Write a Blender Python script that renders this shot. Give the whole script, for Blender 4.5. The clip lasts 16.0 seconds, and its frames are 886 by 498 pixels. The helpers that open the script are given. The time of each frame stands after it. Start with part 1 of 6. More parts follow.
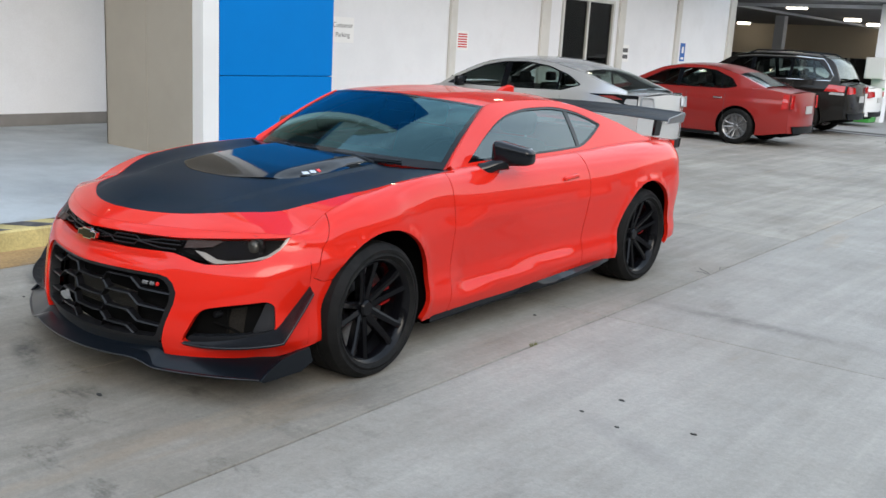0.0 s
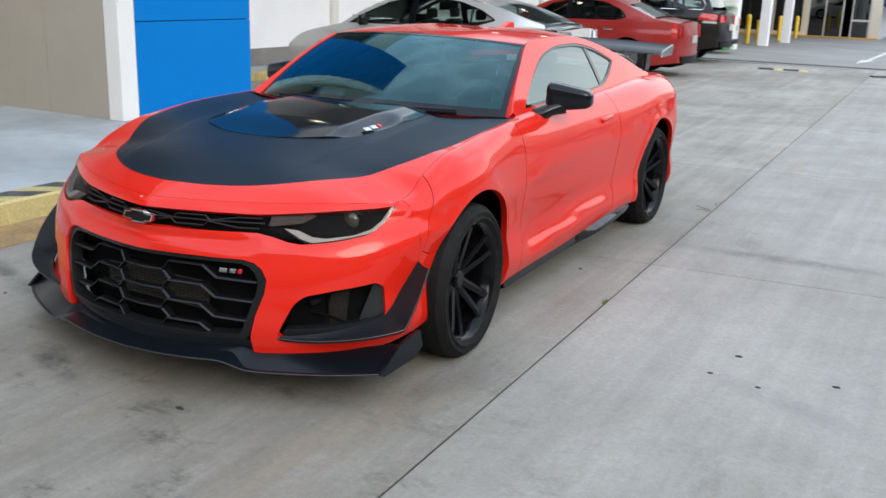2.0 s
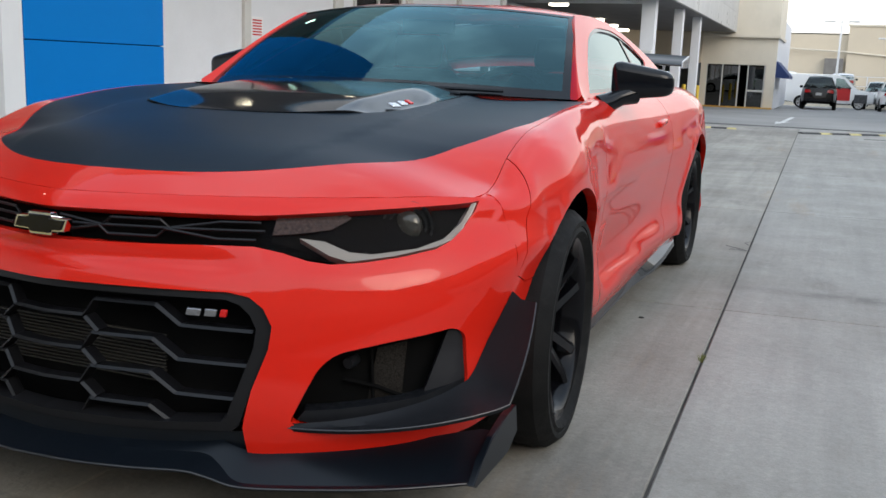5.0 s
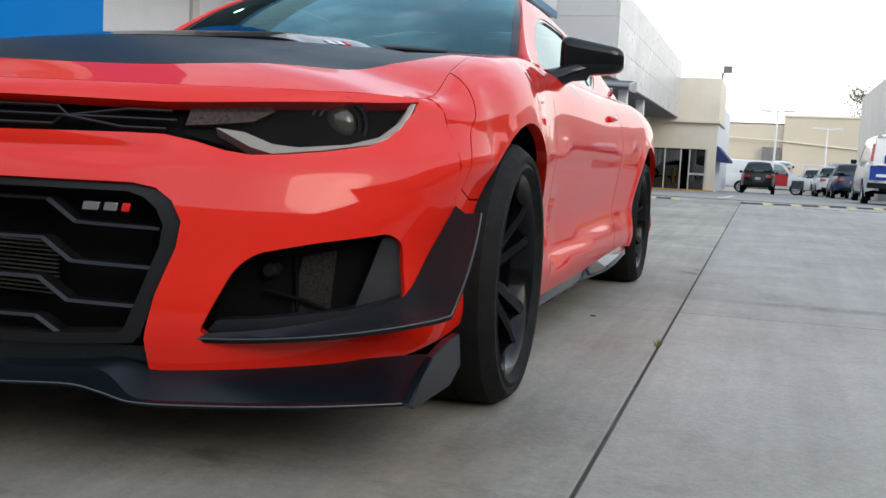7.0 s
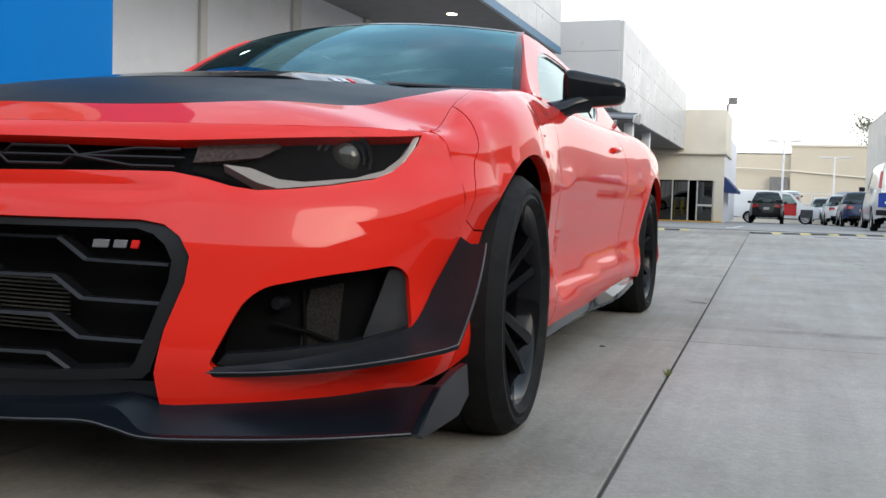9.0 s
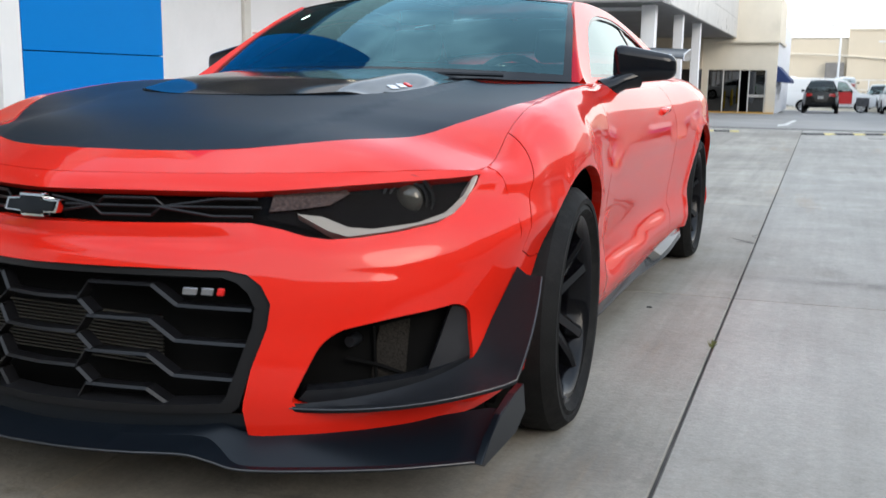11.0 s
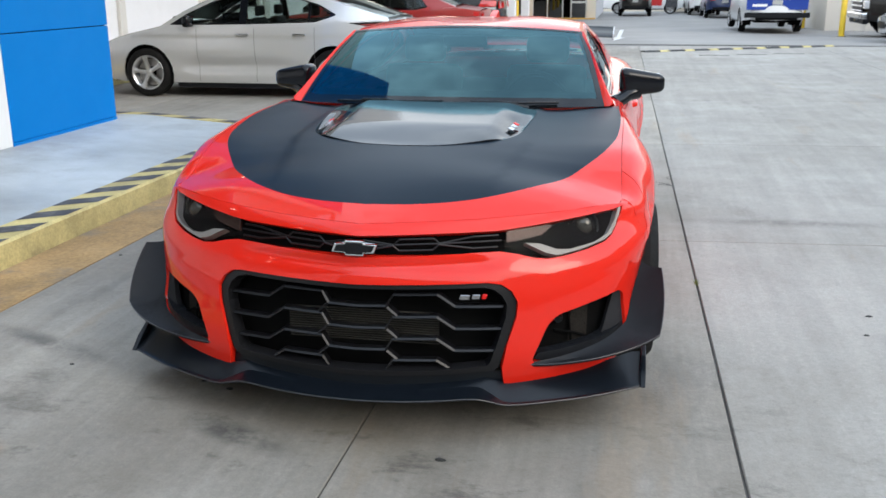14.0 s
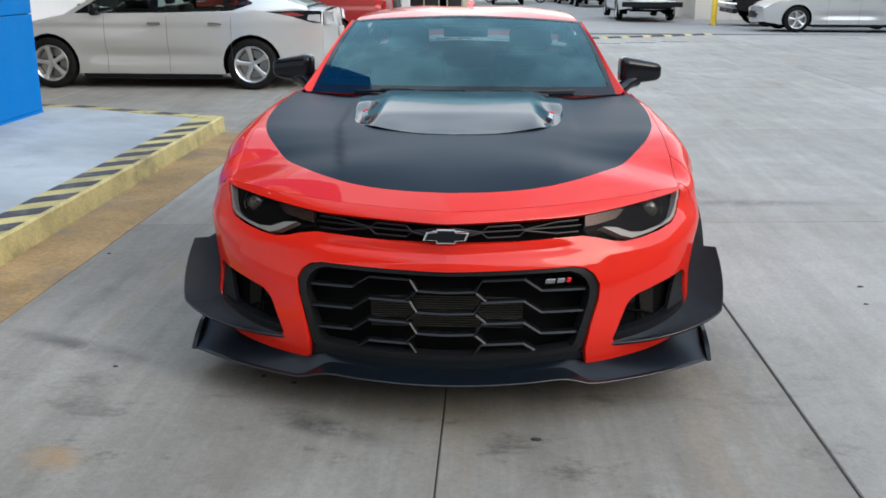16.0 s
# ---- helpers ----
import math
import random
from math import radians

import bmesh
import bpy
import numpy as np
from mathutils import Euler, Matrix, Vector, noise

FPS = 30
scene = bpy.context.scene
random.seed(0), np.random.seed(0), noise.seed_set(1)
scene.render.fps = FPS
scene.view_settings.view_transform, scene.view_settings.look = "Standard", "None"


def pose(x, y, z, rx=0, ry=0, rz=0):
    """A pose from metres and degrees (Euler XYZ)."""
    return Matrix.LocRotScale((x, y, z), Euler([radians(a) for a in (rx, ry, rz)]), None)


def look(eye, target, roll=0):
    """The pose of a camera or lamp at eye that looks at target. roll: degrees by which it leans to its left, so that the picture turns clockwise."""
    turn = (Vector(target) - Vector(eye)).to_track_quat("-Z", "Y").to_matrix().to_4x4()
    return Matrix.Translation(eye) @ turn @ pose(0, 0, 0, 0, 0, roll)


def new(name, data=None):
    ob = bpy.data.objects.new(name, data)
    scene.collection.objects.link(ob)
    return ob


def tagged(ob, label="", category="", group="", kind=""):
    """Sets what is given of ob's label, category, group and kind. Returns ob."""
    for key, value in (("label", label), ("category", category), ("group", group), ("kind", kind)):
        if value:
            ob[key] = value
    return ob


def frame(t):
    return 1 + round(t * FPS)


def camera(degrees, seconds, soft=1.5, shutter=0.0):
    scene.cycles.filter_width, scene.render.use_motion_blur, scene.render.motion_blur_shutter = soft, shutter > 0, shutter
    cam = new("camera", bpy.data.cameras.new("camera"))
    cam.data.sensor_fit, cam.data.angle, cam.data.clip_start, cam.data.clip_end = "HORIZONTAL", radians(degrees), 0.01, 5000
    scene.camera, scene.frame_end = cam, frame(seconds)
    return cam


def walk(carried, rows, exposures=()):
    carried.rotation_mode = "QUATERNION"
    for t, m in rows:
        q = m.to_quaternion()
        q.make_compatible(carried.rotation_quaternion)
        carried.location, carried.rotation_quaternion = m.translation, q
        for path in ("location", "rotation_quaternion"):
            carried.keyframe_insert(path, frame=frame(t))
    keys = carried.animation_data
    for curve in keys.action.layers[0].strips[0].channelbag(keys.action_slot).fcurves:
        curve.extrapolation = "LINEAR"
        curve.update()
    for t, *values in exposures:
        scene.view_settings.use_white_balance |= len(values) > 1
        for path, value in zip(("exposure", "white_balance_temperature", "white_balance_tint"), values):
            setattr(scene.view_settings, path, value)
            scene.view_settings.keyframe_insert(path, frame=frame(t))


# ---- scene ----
cam = camera(50.5, 16.0, soft=1.5, shutter=0.3)
PATH = [
    (0, (3.96, -3.332, 1.654), (2.752, -1.8, 1.215), 3.2),
    (0.5, (3.67, -3.42, 1.658), (2.521, -1.845, 1.209), 4.0),
    (1, (3.336, -3.584, 1.646), (2.277, -1.944, 1.211), 2.4),
    (1.5, (3.005, -3.634, 1.608), (1.985, -1.976, 1.148), 2.4),
    (2, (2.698, -3.551, 1.575), (1.793, -1.852, 1.03), 1.9),
    (2.5, (2.416, -3.483, 1.555), (1.647, -1.723, 0.999), 1.7),
    (3, (2.16, -3.37, 1.529), (1.447, -1.6, 0.93), 1.1),
    (3.2, (2.104, -3.328, 1.518), (1.349, -1.572, 0.931), 0.1),
    (5.3, (1.578, -2.537, 0.948), (0.874, -0.697, 0.605), 2.8),
    (5.5, (1.573, -2.525, 0.886), (0.902, -0.669, 0.564), 2.9),
    (6, (1.58, -2.495, 0.768), (0.925, -0.628, 0.476), 2.8),
    (6.5, (1.582, -2.448, 0.68), (0.928, -0.567, 0.5), 3.4),
    (7, (1.591, -2.429, 0.625), (0.95, -0.545, 0.432), 2.9),
    (7.5, (1.6, -2.423, 0.599), (0.96, -0.536, 0.43), 2.3),
    (8, (1.605, -2.422, 0.592), (0.968, -0.534, 0.416), 2.2),
    (8.5, (1.606, -2.43, 0.601), (0.953, -0.544, 0.471), 1.9),
    (8.7, (1.606, -2.437, 0.607), (0.949, -0.551, 0.491), 1.8),
    (10.8, (1.605, -2.5, 0.821), (0.859, -0.665, 0.546), 1.0),
    (11, (1.605, -2.557, 0.95), (0.865, -0.733, 0.599), 0.8),
    (11.5, (1.637, -2.788, 1.259), (0.92, -0.975, 0.814), 0.7),
    (12, (1.669, -3.101, 1.429), (0.992, -1.259, 1.046), 0.8),
    (12.5, (1.633, -3.419, 1.552), (0.975, -1.586, 1.098), -0.3),
    (13, (1.437, -3.697, 1.566), (0.862, -1.852, 1.049), -1.7),
    (13.5, (1.174, -3.853, 1.538), (0.647, -2.021, 0.931), -1.1),
    (14, (0.871, -3.898, 1.525), (0.5, -2.01, 0.977), -0.3),
    (14.5, (0.617, -4.013, 1.547), (0.343, -2.1, 1.035), 2.1),
    (15, (0.363, -4.148, 1.556), (0.217, -2.22, 1.043), 1.3),
    (15.5, (0.221, -4.134, 1.548), (0.068, -2.207, 1.035), 0.6),
    (16, (0.145, -4.053, 1.539), (0.048, -2.139, 0.968), 0.2),
]
walk(cam, [(t, look(eye, target, roll)) for t, eye, target, roll in PATH], exposures=[(0, 1.18), (1.5, 1.14), (2.5, 1.36), (3.2, 1.3), (5.5, .70), (6, .66), (6.5, .84), (7, .86), (8.5, .88), (11, 1.2), (12, 1.16), (12.5, 1.08), (13, 1.16), (14, 1.36), (15, 1.14), (16, 1.20)])

# ---------------- sky, sun, exposure ----------------
world = bpy.data.worlds.new("sky")
scene.world = world
world.use_nodes = True
wn = world.node_tree.nodes
sky = wn.new("ShaderNodeTexSky")
sky.sky_type, sky.sun_disc = "NISHITA", False
SUN_UP, SUN_ROUND = 28.0, 125.0      # low, veiled sun over the open side of the drive
sky.sun_elevation, sky.sun_rotation = radians(SUN_UP), radians(SUN_ROUND)
sky.air_density, sky.dust_density, sky.ozone_density = 1.4, 2.2, 2.4
# thin high cloud
coord = wn.new("ShaderNodeTexCoord")
cloud = wn.new("ShaderNodeTexNoise")
cloud.inputs["Scale"].default_value, cloud.inputs["Detail"].default_value, cloud.inputs["Roughness"].default_value = 2.6, 9.0, .58
veil = wn.new("ShaderNodeMapRange")
veil.inputs["From Min"].default_value, veil.inputs["From Max"].default_value = .46, .70
veil.inputs["To Min"].default_value, veil.inputs["To Max"].default_value = .34, .95
blend = wn.new("ShaderNodeMixRGB")
blend.inputs["Color2"].default_value = (7.0, 8.0, 9.0, 1)
links = world.node_tree.links
links.new(coord.outputs["Generated"], cloud.inputs["Vector"])
links.new(cloud.outputs["Fac"], veil.inputs["Value"])
links.new(veil.outputs["Result"], blend.inputs["Fac"])
links.new(sky.outputs["Color"], blend.inputs["Color1"])
# bright haze low over the horizon
axes = wn.new("ShaderNodeSeparateXYZ")
low = wn.new("ShaderNodeMapRange")
low.interpolation_type = "SMOOTHSTEP"
for k, v in zip(("From Min", "From Max", "To Min", "To Max"), (.02, .60, .92, .0)):
    low.inputs[k].default_value = v
haze = wn.new("ShaderNodeMixRGB")
haze.inputs["Color2"].default_value = (6.5, 6.3, 6.0, 1)
links.new(coord.outputs["Generated"], axes.inputs["Vector"])
links.new(axes.outputs["Z"], low.inputs["Value"])
links.new(low.outputs["Result"], haze.inputs["Fac"])
links.new(blend.outputs["Color"], haze.inputs["Color1"])
links.new(haze.outputs["Color"], wn["Background"].inputs["Color"])
wn["Background"].inputs["Strength"].default_value = .15

sun = new("sun", bpy.data.lights.new("sun", "SUN"))
sun.data.energy, sun.data.angle, sun.data.color = .40, radians(30), (1.0, .93, .84)
to_sun = Vector((math.sin(radians(SUN_ROUND)) * math.cos(radians(SUN_UP)), math.cos(radians(SUN_ROUND)) * math.cos(radians(SUN_UP)), math.sin(radians(SUN_UP))))
sun.matrix_world = look(Vector((0, 0, 30)), Vector((0, 0, 30)) - to_sun)
scene.view_settings.exposure = .24

# ---------------- tools: meshes and materials ----------------
from mathutils import geometry


def mesh_of(name, verts, faces, normals=None):
    me = bpy.data.meshes.new(name)
    me.from_pydata([tuple(v) for v in verts], [], faces)
    me.update()
    if normals is not None:
        me.shade_smooth()
        me.normals_split_custom_set_from_vertices([tuple(n) for n in normals])
    return me


def part(name, bm, material, parent, label="", smooth=None):
    """Links a bmesh (or a mesh) as ONE mesh object under a thing or a part."""
    if isinstance(bm, bpy.types.Mesh):
        me = bm
    else:
        bmesh.ops.recalc_face_normals(bm, faces=bm.faces)
        me = bpy.data.meshes.new(name)
        bm.to_mesh(me)
        bm.free()
        if smooth is not None:
            me.shade_smooth()
            me.set_sharp_from_angle(angle=radians(smooth))
    if not me.materials:
        me.materials.append(material)
    ob = new(name, me)
    if parent is not None:
        ob.parent = parent
        ob.matrix_parent_inverse = Matrix.Identity(4)
    if label:
        ob["label"] = label
    return ob


def thing(name, label, category, at=(0, 0, 0), rz=0, group="", kind=""):
    ob = new(name)
    ob.matrix_basis = pose(*at, 0, 0, rz)
    ob.empty_display_size = .2
    return tagged(ob, label, category, group, kind)


def box(bm, x0, x1, y0, y1, z0, z1, bevel=0.0, seg=1, m=None):
    vs = [bm.verts.new((x, y, z)) for x in (x0, x1) for y in (y0, y1) for z in (z0, z1)]
    fs = [bm.faces.new([vs[i] for i in f]) for f in ((0, 1, 3, 2), (4, 6, 7, 5), (0, 4, 5, 1), (2, 3, 7, 6), (0, 2, 6, 4), (1, 5, 7, 3))]
    if bevel:
        es = list({e for f in fs for e in f.edges})
        r = bmesh.ops.bevel(bm, geom=es, offset=bevel, segments=seg, affect="EDGES", profile=.5)
        vs = list({v for f in r["faces"] for v in f.verts} | {v for v in vs if v.is_valid})
    if m is not None:
        bmesh.ops.transform(bm, matrix=m, verts=[v for v in vs if v.is_valid])
    return vs


def boxes(*rows, bevel=0.0):
    bm = bmesh.new()
    for r in rows:
        box(bm, *r, bevel=bevel)
    return bm


def extruded(poly, axis, a, b, bevel=0.0):
    """A closed 2D outline pushed along an axis from a to b. The outline holds the other two axes in order."""
    bm = bmesh.new()
    def at(p, c):
        q = list(p)
        q.insert("xyz".index(axis), c)
        return q
    lo, hi = [bm.verts.new(at(p, a)) for p in poly], [bm.verts.new(at(p, b)) for p in poly]
    n = len(poly)
    bm.faces.new(lo), bm.faces.new(hi[::-1])
    for i in range(n):
        bm.faces.new((lo[i], hi[i], hi[(i + 1) % n], lo[(i + 1) % n]))
    if bevel:
        bmesh.ops.bevel(bm, geom=list(bm.edges), offset=bevel, segments=2, affect="EDGES", profile=.5)
    return bm


def tube(points, r, seg=8, bm=None, closed=False):
    """A round rod along points; r may be a list."""
    bm = bm or bmesh.new()
    pts = [Vector(p) for p in points]
    rings = []
    for i, p in enumerate(pts):
        d = (pts[min(i + 1, len(pts) - 1)] - pts[max(i - 1, 0)]).normalized()
        a = d.cross(Vector((0, 0, 1)) if abs(d.z) < .9 else Vector((1, 0, 0))).normalized()
        b = d.cross(a)
        rr = r[i] if isinstance(r, (list, tuple)) else r
        rings.append([bm.verts.new(p + (a * math.cos(k * math.tau / seg) + b * math.sin(k * math.tau / seg)) * rr) for k in range(seg)])
    for q, s in zip(rings, rings[1:]):
        for k in range(seg):
            bm.faces.new((q[k], q[(k + 1) % seg], s[(k + 1) % seg], s[k]))
    bm.faces.new(rings[0]), bm.faces.new(rings[-1][::-1])
    return bm


def turned(profile, seg=48, bm=None, axis="x"):
    """Turns a profile of (along, radius) pairs round an axis."""
    bm = bm or bmesh.new()
    rings = []
    for a, r in profile:
        ring = []
        for k in range(seg):
            c, s = math.cos(k * math.tau / seg) * r, math.sin(k * math.tau / seg) * r
            ring.append(bm.verts.new((a, c, s) if axis == "x" else (c, s, a)))
        rings.append(ring)
    for q, s in zip(rings, rings[1:]):
        for k in range(seg):
            bm.faces.new((q[k], q[(k + 1) % seg], s[(k + 1) % seg], s[k]))
    return bm


def rounded(poly, r, n=4):
    """Rounds the corners of a closed outline; r is one radius, or a point may bring its own as a third number."""
    out, k = [], len(poly)
    for i in range(k):
        p, a, b = Vector(poly[i][:2]), Vector(poly[i - 1][:2]), Vector(poly[(i + 1) % k][:2])
        rr = poly[i][2] if len(poly[i]) > 2 else r
        d, e = a - p, b - p
        c = min(rr, d.length * .45, e.length * .45)
        if c < 1e-4:
            out.append(tuple(p))
            continue
        s, t = p + d.normalized() * c, p + e.normalized() * c
        out += [tuple(s * (1 - w) ** 2 + p * 2 * w * (1 - w) + t * w * w) for w in [j / n for j in range(n + 1)]]
    return out


def mirrored(poly):
    """Closes a half outline, given from the middle line out and back to it, by its mirror image."""
    return list(poly) + [(-p[0], *p[1:]) for p in poly[::-1] if abs(p[0]) > 1e-6]


def dense(poly, step):
    out = []
    for a, b in zip(poly, list(poly[1:]) + [poly[0]]):
        n = max(1, math.ceil(math.dist(a[:2], b[:2]) / step))
        out += [(a[0] + (b[0] - a[0]) * k / n, a[1] + (b[1] - a[1]) * k / n) for k in range(n)]
    return out


def inside(p, poly):
    x, y = p[0], p[1]
    c = False
    j = len(poly) - 1
    for i in range(len(poly)):
        xi, yi, xj, yj = *poly[i][:2], *poly[j][:2]
        if (yi > y) != (yj > y) and x < (xj - xi) * (y - yi) / (yj - yi) + xi:
            c = not c
        j = i
    return c


def sheet(chart, outer, holes=(), step=.04, flange=.015, out=None, flip=False, lift=0.0, double=False):
    """A bent panel: a flat outline with holes, laid on the surface chart(a, b), with an edge turned inwards all round."""
    loops = [dense(l, step) for l in (outer, *holes)]
    pts, edges = [], []
    for l in loops:
        k = len(pts)
        pts += l
        edges += [(k + i, k + (i + 1) % len(l)) for i in range(len(l))]
    rim = np.array(pts)
    lo, hi = rim.min(0), rim.max(0)
    for a in np.arange(lo[0] + step / 2, hi[0], step):
        for i, b in enumerate(np.arange(lo[1] + step / 2, hi[1], step)):
            p = (float(a) + (step / 2 if i % 2 else 0), float(b))
            if inside(p, loops[0]) and not any(inside(p, h) for h in loops[1:]):
                if ((rim - p) ** 2).sum(1).min() > (.55 * step) ** 2:
                    pts.append(p)
    v2, _, tris, *_ = geometry.delaunay_2d_cdt([Vector(p) for p in pts], edges, [], 0, 1e-6)
    faces = []
    for f in tris:
        c = sum((v2[i] for i in f), Vector((0, 0))) / 3
        if inside(c, loops[0]) and not any(inside(c, h) for h in loops[1:]):
            faces.append(tuple(f))
    verts, norms = [], []
    for p in v2:
        q = chart(p.x, p.y)
        e = 2e-3
        n = (chart(p.x + e, p.y) - chart(p.x - e, p.y)).cross(chart(p.x, p.y + e) - chart(p.x, p.y - e))
        n = n.normalized() if n.length > 1e-12 else Vector((0, 0, 1))
        if flip:
            n = -n
        verts.append(q + n * lift), norms.append(n)
    f0 = faces[len(faces) // 2]
    fn = (verts[f0[1]] - verts[f0[0]]).cross(verts[f0[2]] - verts[f0[0]])
    if fn.dot(norms[f0[0]]) < 0:
        faces = [f[::-1] for f in faces]
    if flange:
        count = {}
        for f in faces:
            for a, b in zip(f, f[1:] + f[:1]):
                count[(a, b)] = 1
        for (a, b) in [e for e in count if (e[1], e[0]) not in count]:
            k = len(verts)
            t = (verts[b] - verts[a]).normalized()
            o = t.cross(norms[a]).normalized()
            verts += [verts[a].copy(), verts[b].copy(), verts[b] - norms[b] * flange, verts[a] - norms[a] * flange]
            norms += [o] * 4
            faces.append((k + 1, k, k + 3, k + 2))
    return verts, faces, norms


def reflect(s):
    v, f, n = s
    return [Vector((-p.x, p.y, p.z)) for p in v], [g[::-1] for g in f], [Vector((-p.x, p.y, p.z)) for p in n]


def skin(name, s, material, parent, label=""):
    return part(name, mesh_of(name, *s), material, parent, label)


def pair(name, s, material, parent, label=""):
    """The same panel on both sides of the car."""
    return skin(name, s, material, parent, label), skin(name, reflect(s), material, parent, label)


def rgb(h):
    c = [int(h[i:i + 2], 16) / 255 for i in (0, 2, 4)]
    return tuple(v / 12.92 if v < .04045 else ((v + .055) / 1.055) ** 2.4 for v in c)


def material(name, color, rough=.5, metal=0.0, coat=0.0, vary=.0, scale=8.0, fine=0.0, fine_scale=120.0, bump=0.0, bump_scale=60.0, spec=.5, dirt=None, each=0.0):
    """A principled material with stains (vary, scale), grain (fine) and relief (bump) in metres of the object's own space."""
    m = bpy.data.materials.new(name)
    m.use_nodes = True
    n, l = m.node_tree.nodes, m.node_tree.links
    p = n["Principled BSDF"]
    p.inputs["Base Color"].default_value = (*color, 1)
    p.inputs["Roughness"].default_value, p.inputs["Metallic"].default_value = rough, metal
    p.inputs["Coat Weight"].default_value, p.inputs["Coat Roughness"].default_value = coat, .03
    p.inputs["Specular IOR Level"].default_value = spec
    at = n.new("ShaderNodeTexCoord").outputs["Object"]
    last = None
    def mix(kind, fac, second):
        nonlocal last
        x = n.new("ShaderNodeMixRGB")
        x.blend_type = kind
        if last is None:
            x.inputs["Color1"].default_value = (*color, 1)
        else:
            l.new(last, x.inputs["Color1"])
        if isinstance(fac, float):
            x.inputs["Fac"].default_value = fac
        else:
            l.new(fac, x.inputs["Fac"])
        if isinstance(second, tuple):
            x.inputs["Color2"].default_value = (*second, 1)
        else:
            l.new(second, x.inputs["Color2"])
        last = x.outputs["Color"]
    def noise_map(s, detail, lo, hi, a, b, rough_=.6):
        t = n.new("ShaderNodeTexNoise")
        t.inputs["Scale"].default_value, t.inputs["Detail"].default_value, t.inputs["Roughness"].default_value = s, detail, rough_
        l.new(at, t.inputs["Vector"])
        r = n.new("ShaderNodeMapRange")
        for k, v in zip(("From Min", "From Max", "To Min", "To Max"), (lo, hi, a, b)):
            r.inputs[k].default_value = v
        l.new(t.outputs["Fac"], r.inputs["Value"])
        return r.outputs["Result"]
    if vary:
        mix("MULTIPLY", 1.0, noise_map(scale, 6, .3, .7, 1 - vary, 1 + vary * .6))
    if fine:
        mix("MULTIPLY", 1.0, noise_map(fine_scale, 3, .3, .7, 1 - fine, 1 + fine))
    if dirt:
        mix("MIX", noise_map(dirt[1], 8, .52, .72, 0, dirt[2], .68), dirt[0])
    if each:
        o = n.new("ShaderNodeObjectInfo")
        r = n.new("ShaderNodeMapRange")
        r.inputs["To Min"].default_value, r.inputs["To Max"].default_value = 1 - each, 1 + each
        l.new(o.outputs["Random"], r.inputs["Value"])
        mix("MULTIPLY", 1.0, r.outputs["Result"])
    if last is not None:
        l.new(last, p.inputs["Base Color"])
    if bump:
        t = n.new("ShaderNodeTexNoise")
        t.inputs["Scale"].default_value, t.inputs["Detail"].default_value = bump_scale, 5
        l.new(at, t.inputs["Vector"])
        b = n.new("ShaderNodeBump")
        b.inputs["Strength"].default_value, b.inputs["Distance"].default_value = min(1.0, bump * 60), .01
        l.new(t.outputs["Fac"], b.inputs["Height"])
        l.new(b.outputs["Normal"], p.inputs["Normal"])
    if rough > .15 and vary:
        l.new(noise_map(scale * 3, 4, .3, .7, max(.05, rough - .1), min(1, rough + .1)), p.inputs["Roughness"])
    return m


def glass(name, tint, gloss=1.0, rough=.01, ior=1.6, film=(1, 1, 1)):
    """Thin tinted pane: clear through, with a sharp sky reflection."""
    m = bpy.data.materials.new(name)
    m.use_nodes = True
    n, l = m.node_tree.nodes, m.node_tree.links
    n.remove(n["Principled BSDF"])
    a, b, mx, fr = n.new("ShaderNodeBsdfTransparent"), n.new("ShaderNodeBsdfGlossy"), n.new("ShaderNodeMixShader"), n.new("ShaderNodeFresnel")
    a.inputs["Color"].default_value = (*tint, 1)
    b.inputs["Roughness"].default_value = rough
    b.inputs["Color"].default_value = (gloss * film[0], gloss * film[1], gloss * film[2], 1)
    fr.inputs["IOR"].default_value = ior
    l.new(fr.outputs["Fac"], mx.inputs["Fac"]), l.new(a.outputs["BSDF"], mx.inputs[1]), l.new(b.outputs["BSDF"], mx.inputs[2])
    l.new(mx.outputs["Shader"], n["Material Output"].inputs["Surface"])
    return m


def lamp_material(name, color, strength):
    m = bpy.data.materials.new(name)
    m.use_nodes = True
    p = m.node_tree.nodes["Principled BSDF"]
    p.inputs["Base Color"].default_value = (*color, 1)
    p.inputs["Emission Color"].default_value, p.inputs["Emission Strength"].default_value = (*color, 1), strength
    return m

# ---------------- materials ----------------
red = material("red_paint", (.60, .015, .006), .5, coat=.8, spec=.03)
wrap = material("black_satin_wrap", (.003, .010, .019), .42, spec=.16, fine=.1, fine_scale=400)
gloss_black = material("gloss_black", (.004, .005, .007), .08, coat=.08, spec=.27)
satin_black = material("satin_black_trim", (.004, .006, .009), .28, spec=.28)
frame_black = material("grille_frame_black", (.010, .010, .011), .30, spec=.22)
badge_grey = material("badge_metal", (.30, .30, .31), .25, metal=.8)
lamp_black = material("lamp_housing_black", (.010, .009, .009), .6, spec=.05)
grille_black = material("black_grille", (.006, .006, .007), .34, spec=.30)
plastic = material("dark_plastic", (.010, .011, .013), .42, spec=.16, vary=.15, scale=20, bump=.001, bump_scale=300)
carbon = material("carbon_blade", (.006, .008, .011), .32, spec=.08, fine=.25, fine_scale=220)
# lighter grey that draws the bright highlight line on black edges
edge_grey = material("edge_highlight_grey", (.035, .037, .042), .3, spec=.5)
# near-black: the shade inside cavities is put into the colour
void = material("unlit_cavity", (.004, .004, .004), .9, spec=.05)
chrome = material("chrome", (.75, .76, .78), .08, metal=1.0)
silver = material("brushed_silver", (.62, .63, .65), .25, metal=.9, fine=.06, fine_scale=300)
